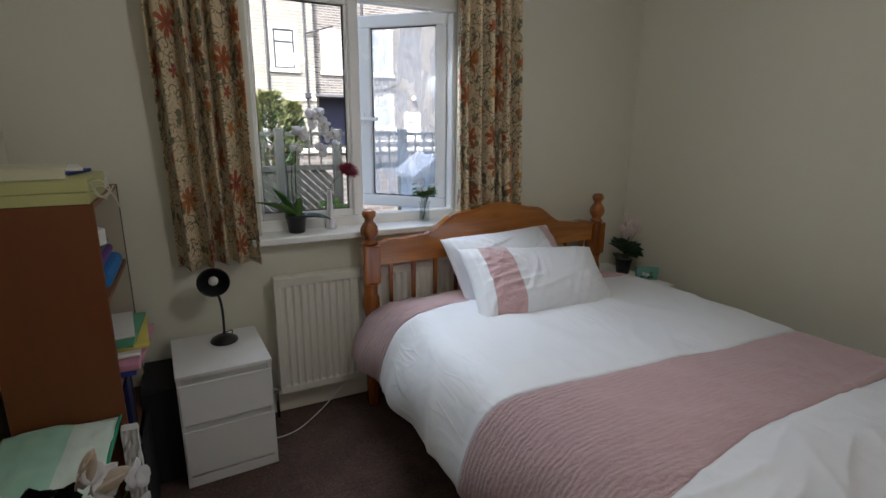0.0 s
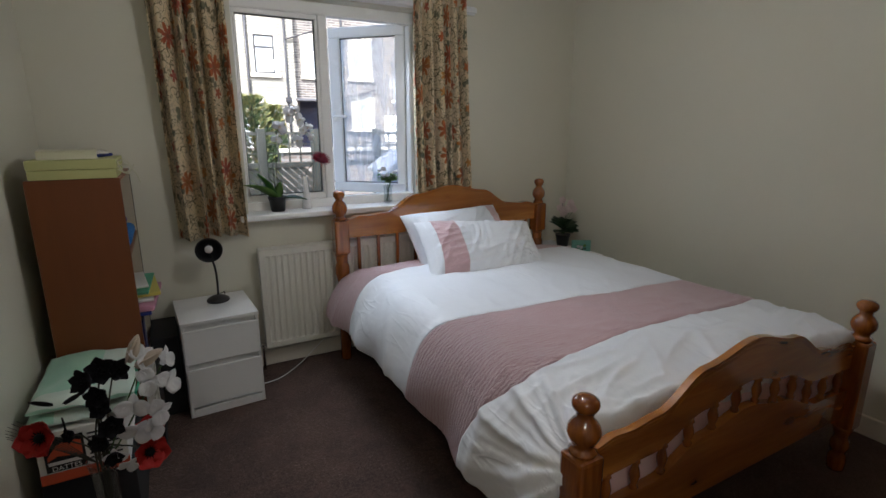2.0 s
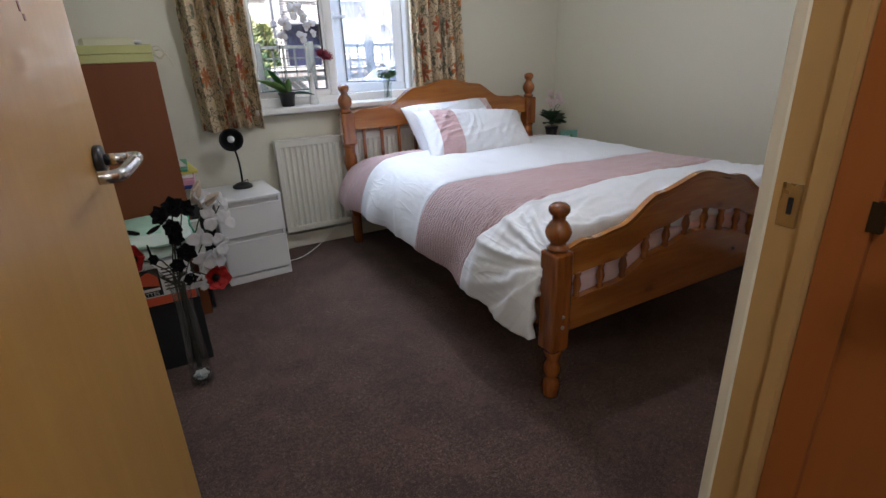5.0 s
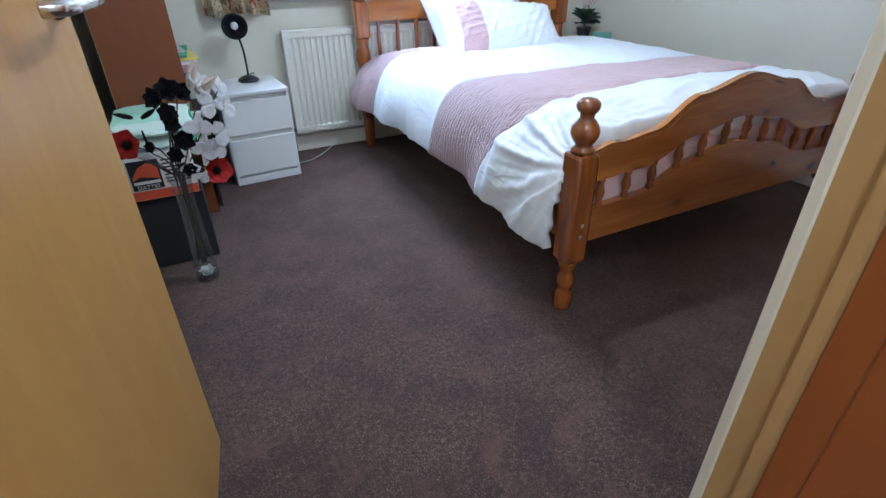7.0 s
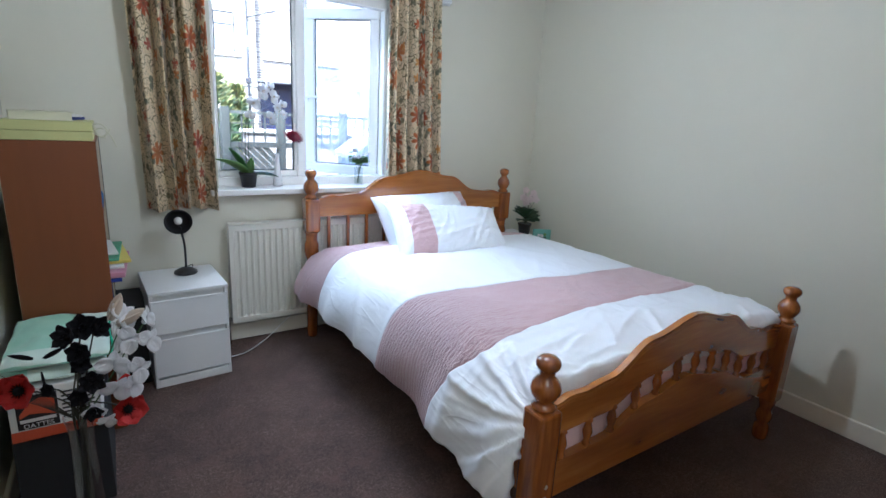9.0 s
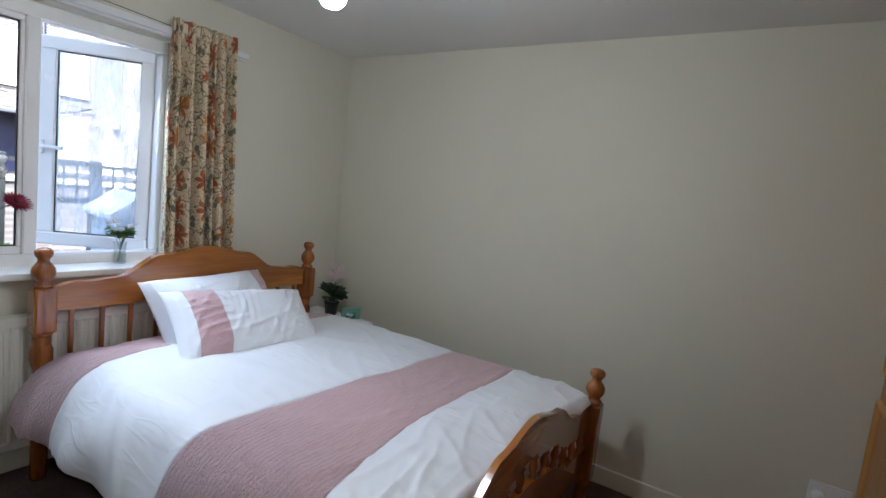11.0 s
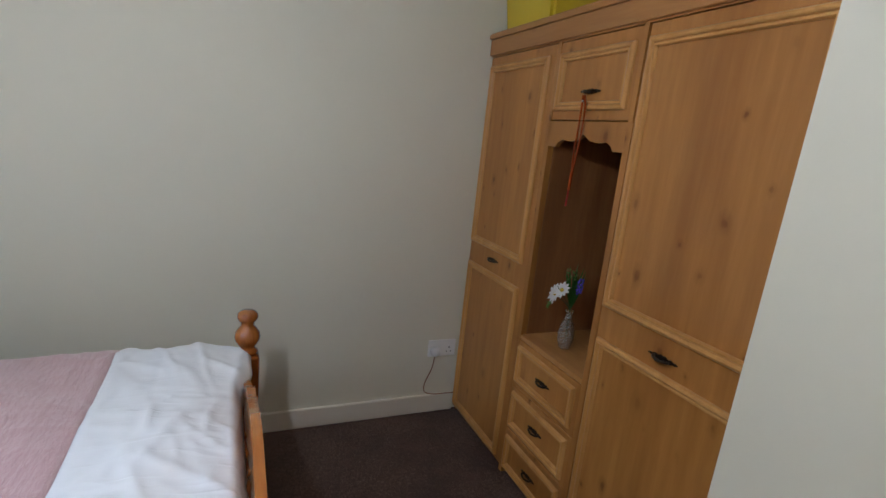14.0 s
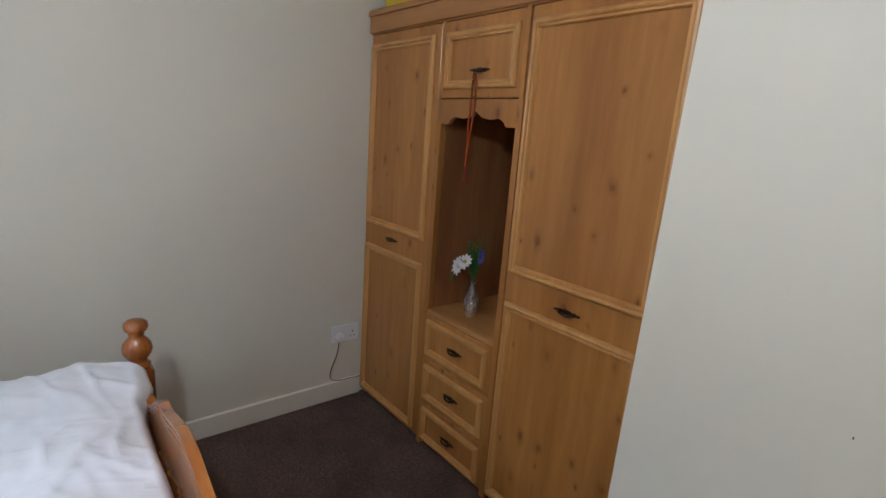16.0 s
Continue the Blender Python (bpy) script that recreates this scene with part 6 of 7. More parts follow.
def cushion(name, x0, x1, y0, y1, z0, z1, mats, label, pale):
    t = thing(name, ((x0 + x1) / 2, (y0 + y1) / 2, z0), label, "cushion")
    n = 26
    bm = bmesh.new()
    top, bot = [], []
    for s, g in ((1, top), (-1, bot)):
        for j in range(n + 1):
            row = []
            for i in range(n + 1):
                u, v = 2 * i / n - 1, 2 * j / n - 1
                e = max(0, (1 - abs(u) ** 4) * (1 - abs(v) ** 4)) ** 0.45
                x, y = x0 + (x1 - x0) * i / n, y0 + (y1 - y0) * j / n
                q = Vector((x * 12, y * 9, s))
                h = (z1 - z0) / 2
                z = (z0 + z1) / 2 + s * h * (0.12 + 0.88 * e) + (0.016 * noise.noise(q * 0.7) + 0.007 * noise.noise(q * 1.7) + 0.004 * math.sin(60 * y + 8 * noise.noise(q)) * max(0, u)) * (s > 0)
                row.append(bm.verts.new((x, y, z)))
            g.append(row)
    for g in (top, bot):
        for j in range(n):
            for i in range(n):
                f = bm.faces.new((g[j][i], g[j][i + 1], g[j + 1][i + 1], g[j + 1][i]))
                f.smooth = True
                f.material_index = 1 if pale(i / n, j / n) else 0
    ring = [(0, i) for i in range(n)] + [(j, n) for j in range(n)] + [(n, n - i) for i in range(n)] + [(n - j, 0) for j in range(n)]
    for (j0, i0), (j1, i1) in zip(ring, ring[1:] + ring[:1]):
        bm.faces.new((top[j0][i0], top[j1][i1], bot[j1][i1], bot[j0][i0]))
    part("cover", bm, mats, t)
    bm = bmesh.new()
    zc = (z0 + z1) / 2
    tube(bm, curve_pts([(x1 + 0.002, y0, zc), (x1 + 0.007, y0 + 0.1, zc - 0.006), (x1 - 0.002, y0 + 0.2, zc + 0.004), (x1 + 0.003, y1, zc)], 6), 0.0045, 8)
    part("piping", bm, M["green_trim"], t, "bright green piping")
    return t


cushion("folded_quilt", -0.550, -0.275, 1.300, 1.735, 0.468, 0.505, [M["mint_pale"], M["mint"]], "pale mint green satin quilt folded on the carton", lambda u, v: u < 0.25)
cushion("folded_quilt", -0.540, -0.262, 1.310, 1.730, 0.506, 0.552, [M["mint"], M["mint_pale"]], "mint green satin quilt with a pale gathered border", lambda u, v: u > 0.6 or v < 0.12)

# ---- tall floor vase with artificial flowers ----
fv = thing("floor_vase", (-0.353, 1.140, 0.0), "tall clear glass floor vase holding artificial poppies and orchids", "vase")
bm = bmesh.new()
lathe(bm, [(0.040, 0.0), (0.043, 0.004), (0.041, 0.05), (0.034, 0.20), (0.030, 0.33), (0.034, 0.395), (0.041, 0.425), (0.0385, 0.425), (0.031, 0.395), (0.027, 0.33), (0.031, 0.20), (0.037, 0.055), (0.030, 0.035)], (-0.353, 1.140, 0), 32)
part("vase", bm, M["thin_glass"], fv)
bm = bmesh.new()
lathe(bm, [(0.036, 0.006), (0.0395, 0.010), (0.038, 0.030), (0.030, 0.034)], (-0.353, 1.140, 0), 28)
part("glass_base", bm, M["thin_glass"], fv, "thick clear glass foot")
bm = bmesh.new()
bloom(bm, (-0.353, 1.14, 0.016), (0, -0.2, 1), 6, 0.034, 0.030, 0.5, 0.85, 0, 0.9)
bloom(bm, (-0.350, 1.136, 0.024), (0.2, -0.4, 1), 5, 0.028, 0.022, 0.6, 0.7, 0, 1.2, 0.6)
sheet_part("base_paper", bm, M["paper"], fv, "crumpled white paper inside the base")
rnd = random.Random(4)


def fstem(end, mat="stem", r=0.0024, bend=0.5):
    e = Vector(end)
    s = Vector((-0.353 + 0.012 * rnd.uniform(-1, 1), 1.14 + 0.012 * rnd.uniform(-1, 1), 0.07))
    m = Vector((-0.353 + 0.016 * rnd.uniform(-1, 1), 1.14 + 0.016 * rnd.uniform(-1, 1), 0.42))
    bm = bmesh.new()
    tube(bm, curve_pts([s, m, m.lerp(e, bend) + Vector((0, 0, 0.03)), e], 7), r, 6)
    part("stem", bm, M[mat], fv, "dark wired stem")


poppies = [((-0.462, 1.095, 0.560), (-0.35, -0.9, 0.35)), ((-0.238, 1.12, 0.425), (0.35, -0.85, 0.25))]
for c, f in poppies:
    fstem(c)
    bm = bmesh.new()
    bloom(bm, c, f, 6, 0.056, 0.062, 0.45, 0.80, 0, 1.2, rnd.uniform(0, 3))
    ob = sheet_part("poppy", bm, M["petal_red"], fv, "large red poppy flower")
    bm = bmesh.new()
    fd = Vector(f).normalized()
    bloom(bm, Vector(c) + fd * 0.010, f, 14, 0.022, 0.005, 0.3, 0.85)
    lathe(bm, [(0.002, -0.004), (0.011, 0), (0.012, 0.008), (0.003, 0.013)], tuple(Vector(c) + fd * 0.012), 12, 0, frame_of(f))
    part("poppy_centre", bm, M["petal_black"], fv, "black poppy centre")
bm = bmesh.new()
bloom(bm, (-0.235, 1.135, 0.475), (0.3, -0.6, 0.7), 5, 0.05, 0.05, 0.3, 0.8, 0, 0.8)
sheet_part("poppy", bm, M["petal_red"], fv, "large red poppy flower")
for c, f, s in (((-0.318, 1.11, 0.705), (0.1, -0.8, 0.4), 0.085), ((-0.345, 1.10, 0.690), (-0.6, -0.7, 0.3), 0.075), ((-0.290, 1.12, 0.695), (0.6, -0.6, 0.3), 0.070), ((-0.325, 1.09, 0.650), (-0.2, -0.9, 0.1), 0.070), ((-0.332, 1.09, 0.610), (0.2, -0.9, 0.2), 0.060),
                ((-0.310, 1.08, 0.560), (0.1, -0.9, 0.1), 0.075), ((-0.335, 1.08, 0.520), (-0.3, -0.9, 0.0), 0.060), ((-0.315, 1.075, 0.470), (0.1, -0.9, -0.3), 0.055), ((-0.400, 1.10, 0.545), (-0.6, -0.7, 0.2), 0.045)):
    fstem(c)
    bm = bmesh.new()
    bloom(bm, c, f, 6, s * 0.56, s * 0.46, 0.45, 0.75, 0, 1.2, rnd.uniform(0, 3))
    bloom(bm, c, f, 4, s * 0.34, s * 0.30, 0.5, 0.45, 0, 1.0, rnd.uniform(0, 3))
    sheet_part("black_flower", bm, M["petal_black"], fv, "black silk flower")
for c, f, s, a in (((-0.222, 1.12, 0.722), (0.5, -0.7, 0.4), 0.080, 0.3), ((-0.165, 1.13, 0.700), (0.9, -0.4, 0.2), 0.075, 1.0), ((-0.215, 1.10, 0.655), (0.2, -0.9, 0.2), 0.080, 0.0), ((-0.165, 1.10, 0.640), (0.6, -0.7, 0.2), 0.080, 0.7), ((-0.255, 1.09, 0.590), (0.0, -1, 0.1), 0.085, 1.4),
                   ((-0.200, 1.09, 0.560), (0.5, -0.8, 0), 0.085, 0.2), ((-0.255, 1.085, 0.515), (0.1, -0.9, -0.1), 0.085, 0.9), ((-0.215, 1.085, 0.515), (0.6, -0.7, 0), 0.075, 0.4), ((-0.310, 1.075, 0.465), (-0.1, -0.9, -0.2), 0.06, 1.6), ((-0.285, 1.07, 0.430), (0.2, -0.9, -0.3), 0.055, 0.8)):
    orchid_flower(fv, c, f, s, a, False)
for pts in (((-0.35, 1.14, 0.40), (-0.30, 1.12, 0.52), (-0.25, 1.12, 0.64), (-0.21, 1.12, 0.72)), ((-0.35, 1.14, 0.40), (-0.29, 1.11, 0.50), (-0.23, 1.11, 0.60), (-0.17, 1.12, 0.69)), ((-0.35, 1.14, 0.40), (-0.31, 1.11, 0.50), (-0.27, 1.10, 0.58), (-0.21, 1.10, 0.65))):
    bm = bmesh.new()
    tube(bm, curve_pts(pts, 7), 0.0022, 6)
    part("stem", bm, M["green_stem"], fv, "green wired stem")
for c, d in (((-0.255, 1.12, 0.715), (0.35, -0.1, 0.9)), ((-0.238, 1.12, 0.700), (0.75, -0.2, 0.5))):
    bm = bmesh.new()
    petal(bm, c, d, (0.7, -0.7, 0), 0.085, 0.042, 0.1, n=7)
    petal(bm, c, d, (-0.7, -0.7, 0), 0.075, 0.036, 0.1, n=7)
    sheet_part("lily_bud", bm, M["petal_cream"], fv, "tall cream lily bud", 0.0012)
for k in range(7):
    a = 2.55 + 0.13 * k
    bm = bmesh.new()
    e = (-0.365 + 0.17 * math.cos(a), 1.12 - 0.03, 0.50 + 0.22 * math.sin(a) + 0.02 * k)
    tube(bm, [(-0.36, 1.13, 0.42), ((-0.36 + e[0]) / 2 + 0.01, 1.11, (0.42 + e[2]) / 2), e], 0.0013, 5, 0, 0.0006)
    part("grass_blade", bm, M["stem"], fv, "fine dark grass blade")
for c, d in (((-0.410, 1.11, 0.635), (0.6, 0, 0.45)), ((-0.430, 1.10, 0.640), (-0.9, 0, 0.2)), ((-0.415, 1.1, 0.60), (0.2, 0, -0.9))):
    bm = bmesh.new()
    petal(bm, c, d, (0, -0.5, 0.8), 0.055, 0.024, 0.2)
    sheet_part("dark_leaf", bm, M["petal_black"], fv, "dark silk leaf")

fv.location.x += 0.005

# ---- far bedside table, plant and picture frame ----
bt = thing("bedside_table", (2.36, 2.08, 0.0), "small white bedside table between the bed and the wall", "bedside table")
part("table_top", boxes((2.215, 2.405, 1.890, 2.42, 0.517, 0.534), bevel=0.003), M["white"], bt)
for x, y in ((2.219, 1.896), (2.371, 1.896), (2.219, 2.384), (2.371, 2.384)):
    part("leg", boxes((x, x + 0.03, y, y + 0.03, 0.0, 0.517)), M["white"], bt)
part("table_shelf", boxes((2.222, 2.398, 1.90, 2.41, 0.20, 0.215)), M["white"], bt)
pl = thing("potted_plant", (2.315, 2.195, 0.534), "pale pink artificial flowers and dark leaves in a black pot", "potted plant")
bm = bmesh.new()
lathe(bm, [(0.035, 0.535), (0.037, 0.538), (0.047, 0.612), (0.051, 0.617), (0.051, 0.627), (0.042, 0.624)], (2.315, 2.195, 0), 22)
part("pot", bm, M["black"], pl)
for k in range(28):
    a, e = k * 2.4, 0.15 + 1.5 * ((k * 7) % 5) / 5
    bm = bmesh.new()
    petal(bm, (2.315 + 0.012 * math.cos(a), 2.195 + 0.012 * math.sin(a), 0.650 + 0.02 * e), (math.cos(a), math.sin(a), e), (-math.sin(a), math.cos(a), 0.2), 0.100, 0.078, -0.12, n=6)
    sheet_part("leaf", bm, M["leaf_dark"], pl, "rounded dark green leaf")
for k, (dx, dy, dz) in enumerate(((-0.03, -0.01, 0.275), (-0.045, 0.0, 0.215), (0.035, -0.01, 0.215), (0.055, 0.0, 0.245), (0.0, -0.03, 0.205), (-0.02, -0.02, 0.185), (0.060, -0.03, 0.20), (-0.045, -0.02, 0.175), (0.04, -0.02, 0.25), (-0.02, 0.01, 0.225), (0.05, -0.02, 0.225))):
    c = (2.315 + dx, 2.195 + dy, 0.617 + dz * 0.92)
    bm = bmesh.new()
    tube(bm, [(2.315, 2.195, 0.622), (2.315 + dx * 0.4, 2.195 + dy * 0.4, 0.632 + dz * 0.5), c], 0.0013, 5)
    part("stem", bm, M["stem"], pl)
    bm = bmesh.new()
    bloom(bm, c, (math.sin(3 * k) * 0.6 - 0.3, -0.8, 0.4), 5, 0.029, 0.026, 0.2, 0.9)
    sheet_part("flower", bm, M["petal_pink"], pl, "small pale pink flower")
pf = thing("picture_frame", (2.335, 2.03, 0.534), "small teal-green decorated block frame on the bedside table", "picture frame")
fm = Matrix.Rotation(radians(-28), 3, "Z")
bm = bmesh.new()
box(bm, 2.270, 2.400, 2.025, 2.042, 0.535, 0.612, bevel=0.003, turn=fm, pivot=(2.335, 2.03, 0.534))
part("frame_block", bm, M["teal"], pf)
for dx, dz, r, mt in ((-0.022, 0.035, 0.011, "petal_white"), (0.0, 0.030, 0.012, "petal_white"), (0.022, 0.040, 0.010, "leaf_light"), (-0.03, 0.018, 0.008, "leaf_dark"), (0.026, 0.018, 0.008, "leaf_dark"), (0.008, 0.015, 0.007, "matt_black")):
    bm = bmesh.new()
    lathe(bm, [(r, 0), (r * 0.8, 0.002), (0.001, 0.003)], tuple(fm @ Vector((dx, -0.006, dz)) + Vector((2.335, 2.03, 0.535))), 10, 0, frame_of(fm @ Vector((0, -1, 0))))
    part("painted_shape", bm, M[mt], pf, "small painted shape")

# ---- wardrobe's small things ----
wv = thing("glass_vase", (1.862, -0.760, 0.630), "cut glass bud vase of white daisies in the wardrobe niche", "vase")
bm = bmesh.new()
prof = [(0.018, 0.631), (0.021, 0.634), (0.030, 0.665), (0.032, 0.695), (0.026, 0.725), (0.015, 0.750), (0.012, 0.765), (0.018, 0.785), (0.0165, 0.785), (0.010, 0.765), (0.013, 0.750), (0.023, 0.722), (0.028, 0.694), (0.025, 0.665), (0.015, 0.642)]
rings = lathe(bm, prof, (1.862, -0.760, 0), 24)
for r in rings[1:8]:
    for k, v in enumerate(r):
        d = Vector((v.co.x - 1.862, v.co.y + 0.760, 0))
        if k % 3 == 0:
            v.co -= d * 0.10
part("vase", bm, M["cut_glass"], wv, "cut clear glass")
for end, mt in (((1.905, -0.72, 0.835), "green_stem"), ((1.880, -0.70, 0.875), "green_stem"), ((1.865, -0.75, 0.93), "green_stem"), ((1.815, -0.76, 0.90), "green_stem"), ((1.840, -0.77, 0.91), "green_stem")):
    bm = bmesh.new()
    tube(bm, curve_pts([(1.862, -0.76, 0.65), (1.862, -0.76, 0.78), end], 6), 0.0014, 5)
    part("stem", bm, M[mt], wv)
for c, f, s in (((1.900, -0.712, 0.838), (0.15, 0.9, 0.3), 0.040), ((1.868, -0.715, 0.862), (-0.2, 0.8, 0.6), 0.034)):
    bm = bmesh.new()
    bloom(bm, c, f, 11, s, s * 0.42, 0.1, 0.95, 0, 0.3)
    sheet_part("daisy", bm, M["petal_white"], wv, "white daisy petals")
    bm = bmesh.new()
    fd = Vector(f).normalized()
    lathe(bm, [(0.008, 0), (0.007, 0.004), (0.001, 0.006)], tuple(Vector(c) + fd * 0.002), 12, 0, frame_of(f))
    part("daisy_centre", bm, M["yolk"], wv, "yellow daisy centre")
for k in range(12):
    bm = bmesh.new()
    a = 1.9 - 0.16 * k
    petal(bm, (1.862, -0.76, 0.79), (0.55 * math.cos(a) - 0.25, 0.15 * math.sin(3 * k), 0.9), (0.3, 0.9, 0), 0.15 + 0.02 * math.sin(k * 2), 0.009, 0.25 * math.cos(a), n=6)
    sheet_part("grass_blade", bm, M["leaf"], wv, "thin green blade")
bm = bmesh.new()
for k in range(16):
    lathe(bm, [(0.001, -0.006), (0.0045, 0), (0.001, 0.006)], (1.818 + 0.010 * math.sin(2.4 * k), -0.752 + 0.008 * math.cos(2.4 * k), 0.865 + 0.0035 * k), 6)
tagged(part("blue_sprig", bm, M["blue_petal"], wv, "violet-blue hyacinth sprig"), kind="stuff")
bm = bmesh.new()
for k in range(14):
    lathe(bm, [(0.001, -0.004), (0.004, 0), (0.001, 0.004)], (1.862 + 0.022 * math.sin(2.4 * k), -0.742 + 0.014 * math.cos(2.4 * k), 0.905 + 0.003 * k), 6)
tagged(part("small_buds", bm, M["leaf_light"], wv, "tiny cream-green buds"), kind="stuff")
bm = bmesh.new()
for k in range(10):
    petal(bm, (1.925 + 0.004 * k, -0.735, 0.83 - 0.006 * k), (0.6 * math.sin(2 * k) + 0.2, 0.3, -0.5), (0.2, 0.9, 0), 0.022, 0.010, 0.1)
tagged(sheet_part("trailing_leaves", bm, M["leaf_light"], wv, "trailing pale green leaves"), kind="stuff")

beads = thing("bead_string", (1.819, -0.640, 1.552), "string of amber-red prayer beads hanging from the flap handle", "beads")
rnd = random.Random(2)
strand = curve_pts([(1.814, -0.632, 1.545), (1.824, -0.640, 1.50), (1.831, -0.645, 1.43), (1.835, -0.645, 1.36), (1.830, -0.645, 1.30)], 12)
strand2 = curve_pts([(1.806, -0.632, 1.545), (1.807, -0.642, 1.50), (1.812, -0.645, 1.43), (1.819, -0.645, 1.36), (1.827, -0.645, 1.30)], 12)
bead = None
for pts in (strand, strand2):
    L, last = 0, pts[0]
    for a, b in zip(pts, pts[1:]):
        p = a.lerp(b, 0.5)
        if bead is None:
            bm = bmesh.new()
            bmesh.ops.create_icosphere(bm, subdivisions=1, radius=0.0040)
            bmesh.ops.translate(bm, verts=bm.verts, vec=p)
            bead = part("bead", bm, M["bead"], beads, "", origin=p)
        else:
            c = bead.copy()
            scene.collection.objects.link(c)
            c.location = p - beads.location
bm = bmesh.new()
tube(bm, curve_pts([(1.829, -0.645, 1.30), (1.831, -0.645, 1.27), (1.832, -0.645, 1.235)], 4), 0.0055, 8)
part("pendant", bm, M["bead"], beads, "long amber pendant bead")
bm = bmesh.new()
tube(bm, [(1.832, -0.645, 1.235), (1.834, -0.645, 1.20), (1.835, -0.645, 1.18)], 0.0025, 6, 0, 0.004)
part("tassel", bm, M["petal_red"], beads, "dark red tassel")
bm = bmesh.new()
lathe(bm, [(0.001, -0.005), (0.006, 0), (0.001, 0.005)], (1.812, -0.632, 1.528), 8)
part("silver_bead", bm, M["chrome"], beads, "silver bead")

tub = thing("storage_crate", (2.33, -0.86, 1.838), "yellow plastic storage crate on top of the wardrobe", "crate")


def crate_shell(x0, x1, y0, y1, z0, z1, flare, t):
    bm = bmesh.new()
    def ring(e, z):
        return [bm.verts.new((x, y, z)) for x, y in ((x0 - e, y0 - e), (x1 + e, y0 - e), (x1 + e, y1 + e), (x0 - e, y1 + e))]
    rs = [ring(0, z0), ring(flare, z1), ring(flare - t, z1), ring(-t, z0 + t)]
    for a, b in zip(rs, rs[1:]):
        for k in range(4):
            bm.faces.new((a[k], a[(k + 1) % 4], b[(k + 1) % 4], b[k]))
    bm.faces.new(rs[0])
    bm.faces.new(rs[3])
    es = [e for e in bm.edges if abs(e.verts[0].co.z - e.verts[1].co.z) > 0.1]
    bmesh.ops.bevel(bm, geom=es, offset=0.015, segments=2, affect="EDGES")
    return bm


part("crate_body", crate_shell(2.16, 2.505, -1.18, -0.695, 1.839, 2.052, 0.022, 0.004), M["yellow"], tub)
part("rim", boxes((2.120, 2.545, -0.680, -0.655, 2.050, 2.062), (2.120, 2.545, -1.22, -1.195, 2.050, 2.062), (2.120, 2.142, -1.195, -0.680, 2.050, 2.062), (2.523, 2.545, -1.195, -0.680, 2.050, 2.062), bevel=0.003), M["yellow"], tub, "turned-out yellow rim")
for y in (-0.80, -0.92, -1.04, -1.16):
    part("rib", boxes((2.128, 2.140, y, y + 0.008, 2.000, 2.050)), M["yellow"], tub, "short stiffening rib")

for nm, lb in (("wall_socket", "white double wall socket above the skirting beside the wardrobe"),):
    so = thing(nm, (2.55, -0.565, 0.345), lb, "wall socket")
    part("face_plate", boxes((2.541, 2.550, -0.642, -0.496, 0.302, 0.388), bevel=0.0025, seg=2), M["plug"], so)
    for y in (-0.535, -0.607):
        part("switch", boxes((2.537, 2.541, y - 0.017 + 0.004, y - 0.006 + 0.004, 0.358, 0.375), bevel=0.001), M["plug"], so, "rocker switch")
    bm = bmesh.new()
    for y, z, h in ((-0.607, 0.348, 0.009), (-0.618, 0.325, 0.005), (-0.596, 0.325, 0.005)):
        box(bm, 2.5404, 2.5412, y - 0.0025, y + 0.0025, z - h / 2, z + h / 2)
    part("pin_holes", bm, M["seal"], so, "dark pin holes")
pg = thing("plug", (2.535, -0.535, 0.330), "white plug pushed into the wall socket", "plug")
bm = bmesh.new()
lathe(bm, [(0.024, 0), (0.024, 0.016), (0.019, 0.026), (0.004, 0.028)], (2.5408, -0.530, 0.332), 20, 0, Matrix.Rotation(radians(-90), 4, "Y"))
part("plug_body", bm, M["plug"], pg)
bm = bmesh.new()
tube(bm, curve_pts([(2.530, -0.530, 0.310), (2.536, -0.522, 0.24), (2.538, -0.492, 0.16), (2.538, -0.497, 0.115), (2.532, -0.54, 0.10), (2.532, -0.60, 0.098), (2.532, -0.66, 0.096)], 8), 0.0026, 6)
part("flex", bm, M["shelf"], pg, "thin brown flex hanging to the skirting")
so = thing("wall_socket", (-0.20, YN, 0.33), "white wall socket behind the bedside chest", "wall socket")
part("face_plate", boxes((-0.245, -0.16, YN - 0.009, YN, 0.29, 0.375), bevel=0.002), M["plug"], so)
part("wall_scratch", boxes((0.605, 0.607, YD, YD + 0.0006, 0.892, 0.897)), M["iron"], None, "small dark scratch on the cream wall", "scratch")

# ---- outdoors ----
GZ = -0.20
structure("ground", boxes((-300, 300, 2.72, 300, GZ - 0.3, GZ)), M["ground"], "grey-brown yard surface")
structure("outer_wall", boxes((-6, X0 - 0.15, 2.60, 2.75, GZ, 5.0), (X1 + 0.15, 8, 2.60, 2.75, GZ, 5.0), (X0 - 0.15, X1 + 0.15, 2.71, 2.75, H, 5.0), bevel=0), M["stone_pale"], "stone outer wall of this house")


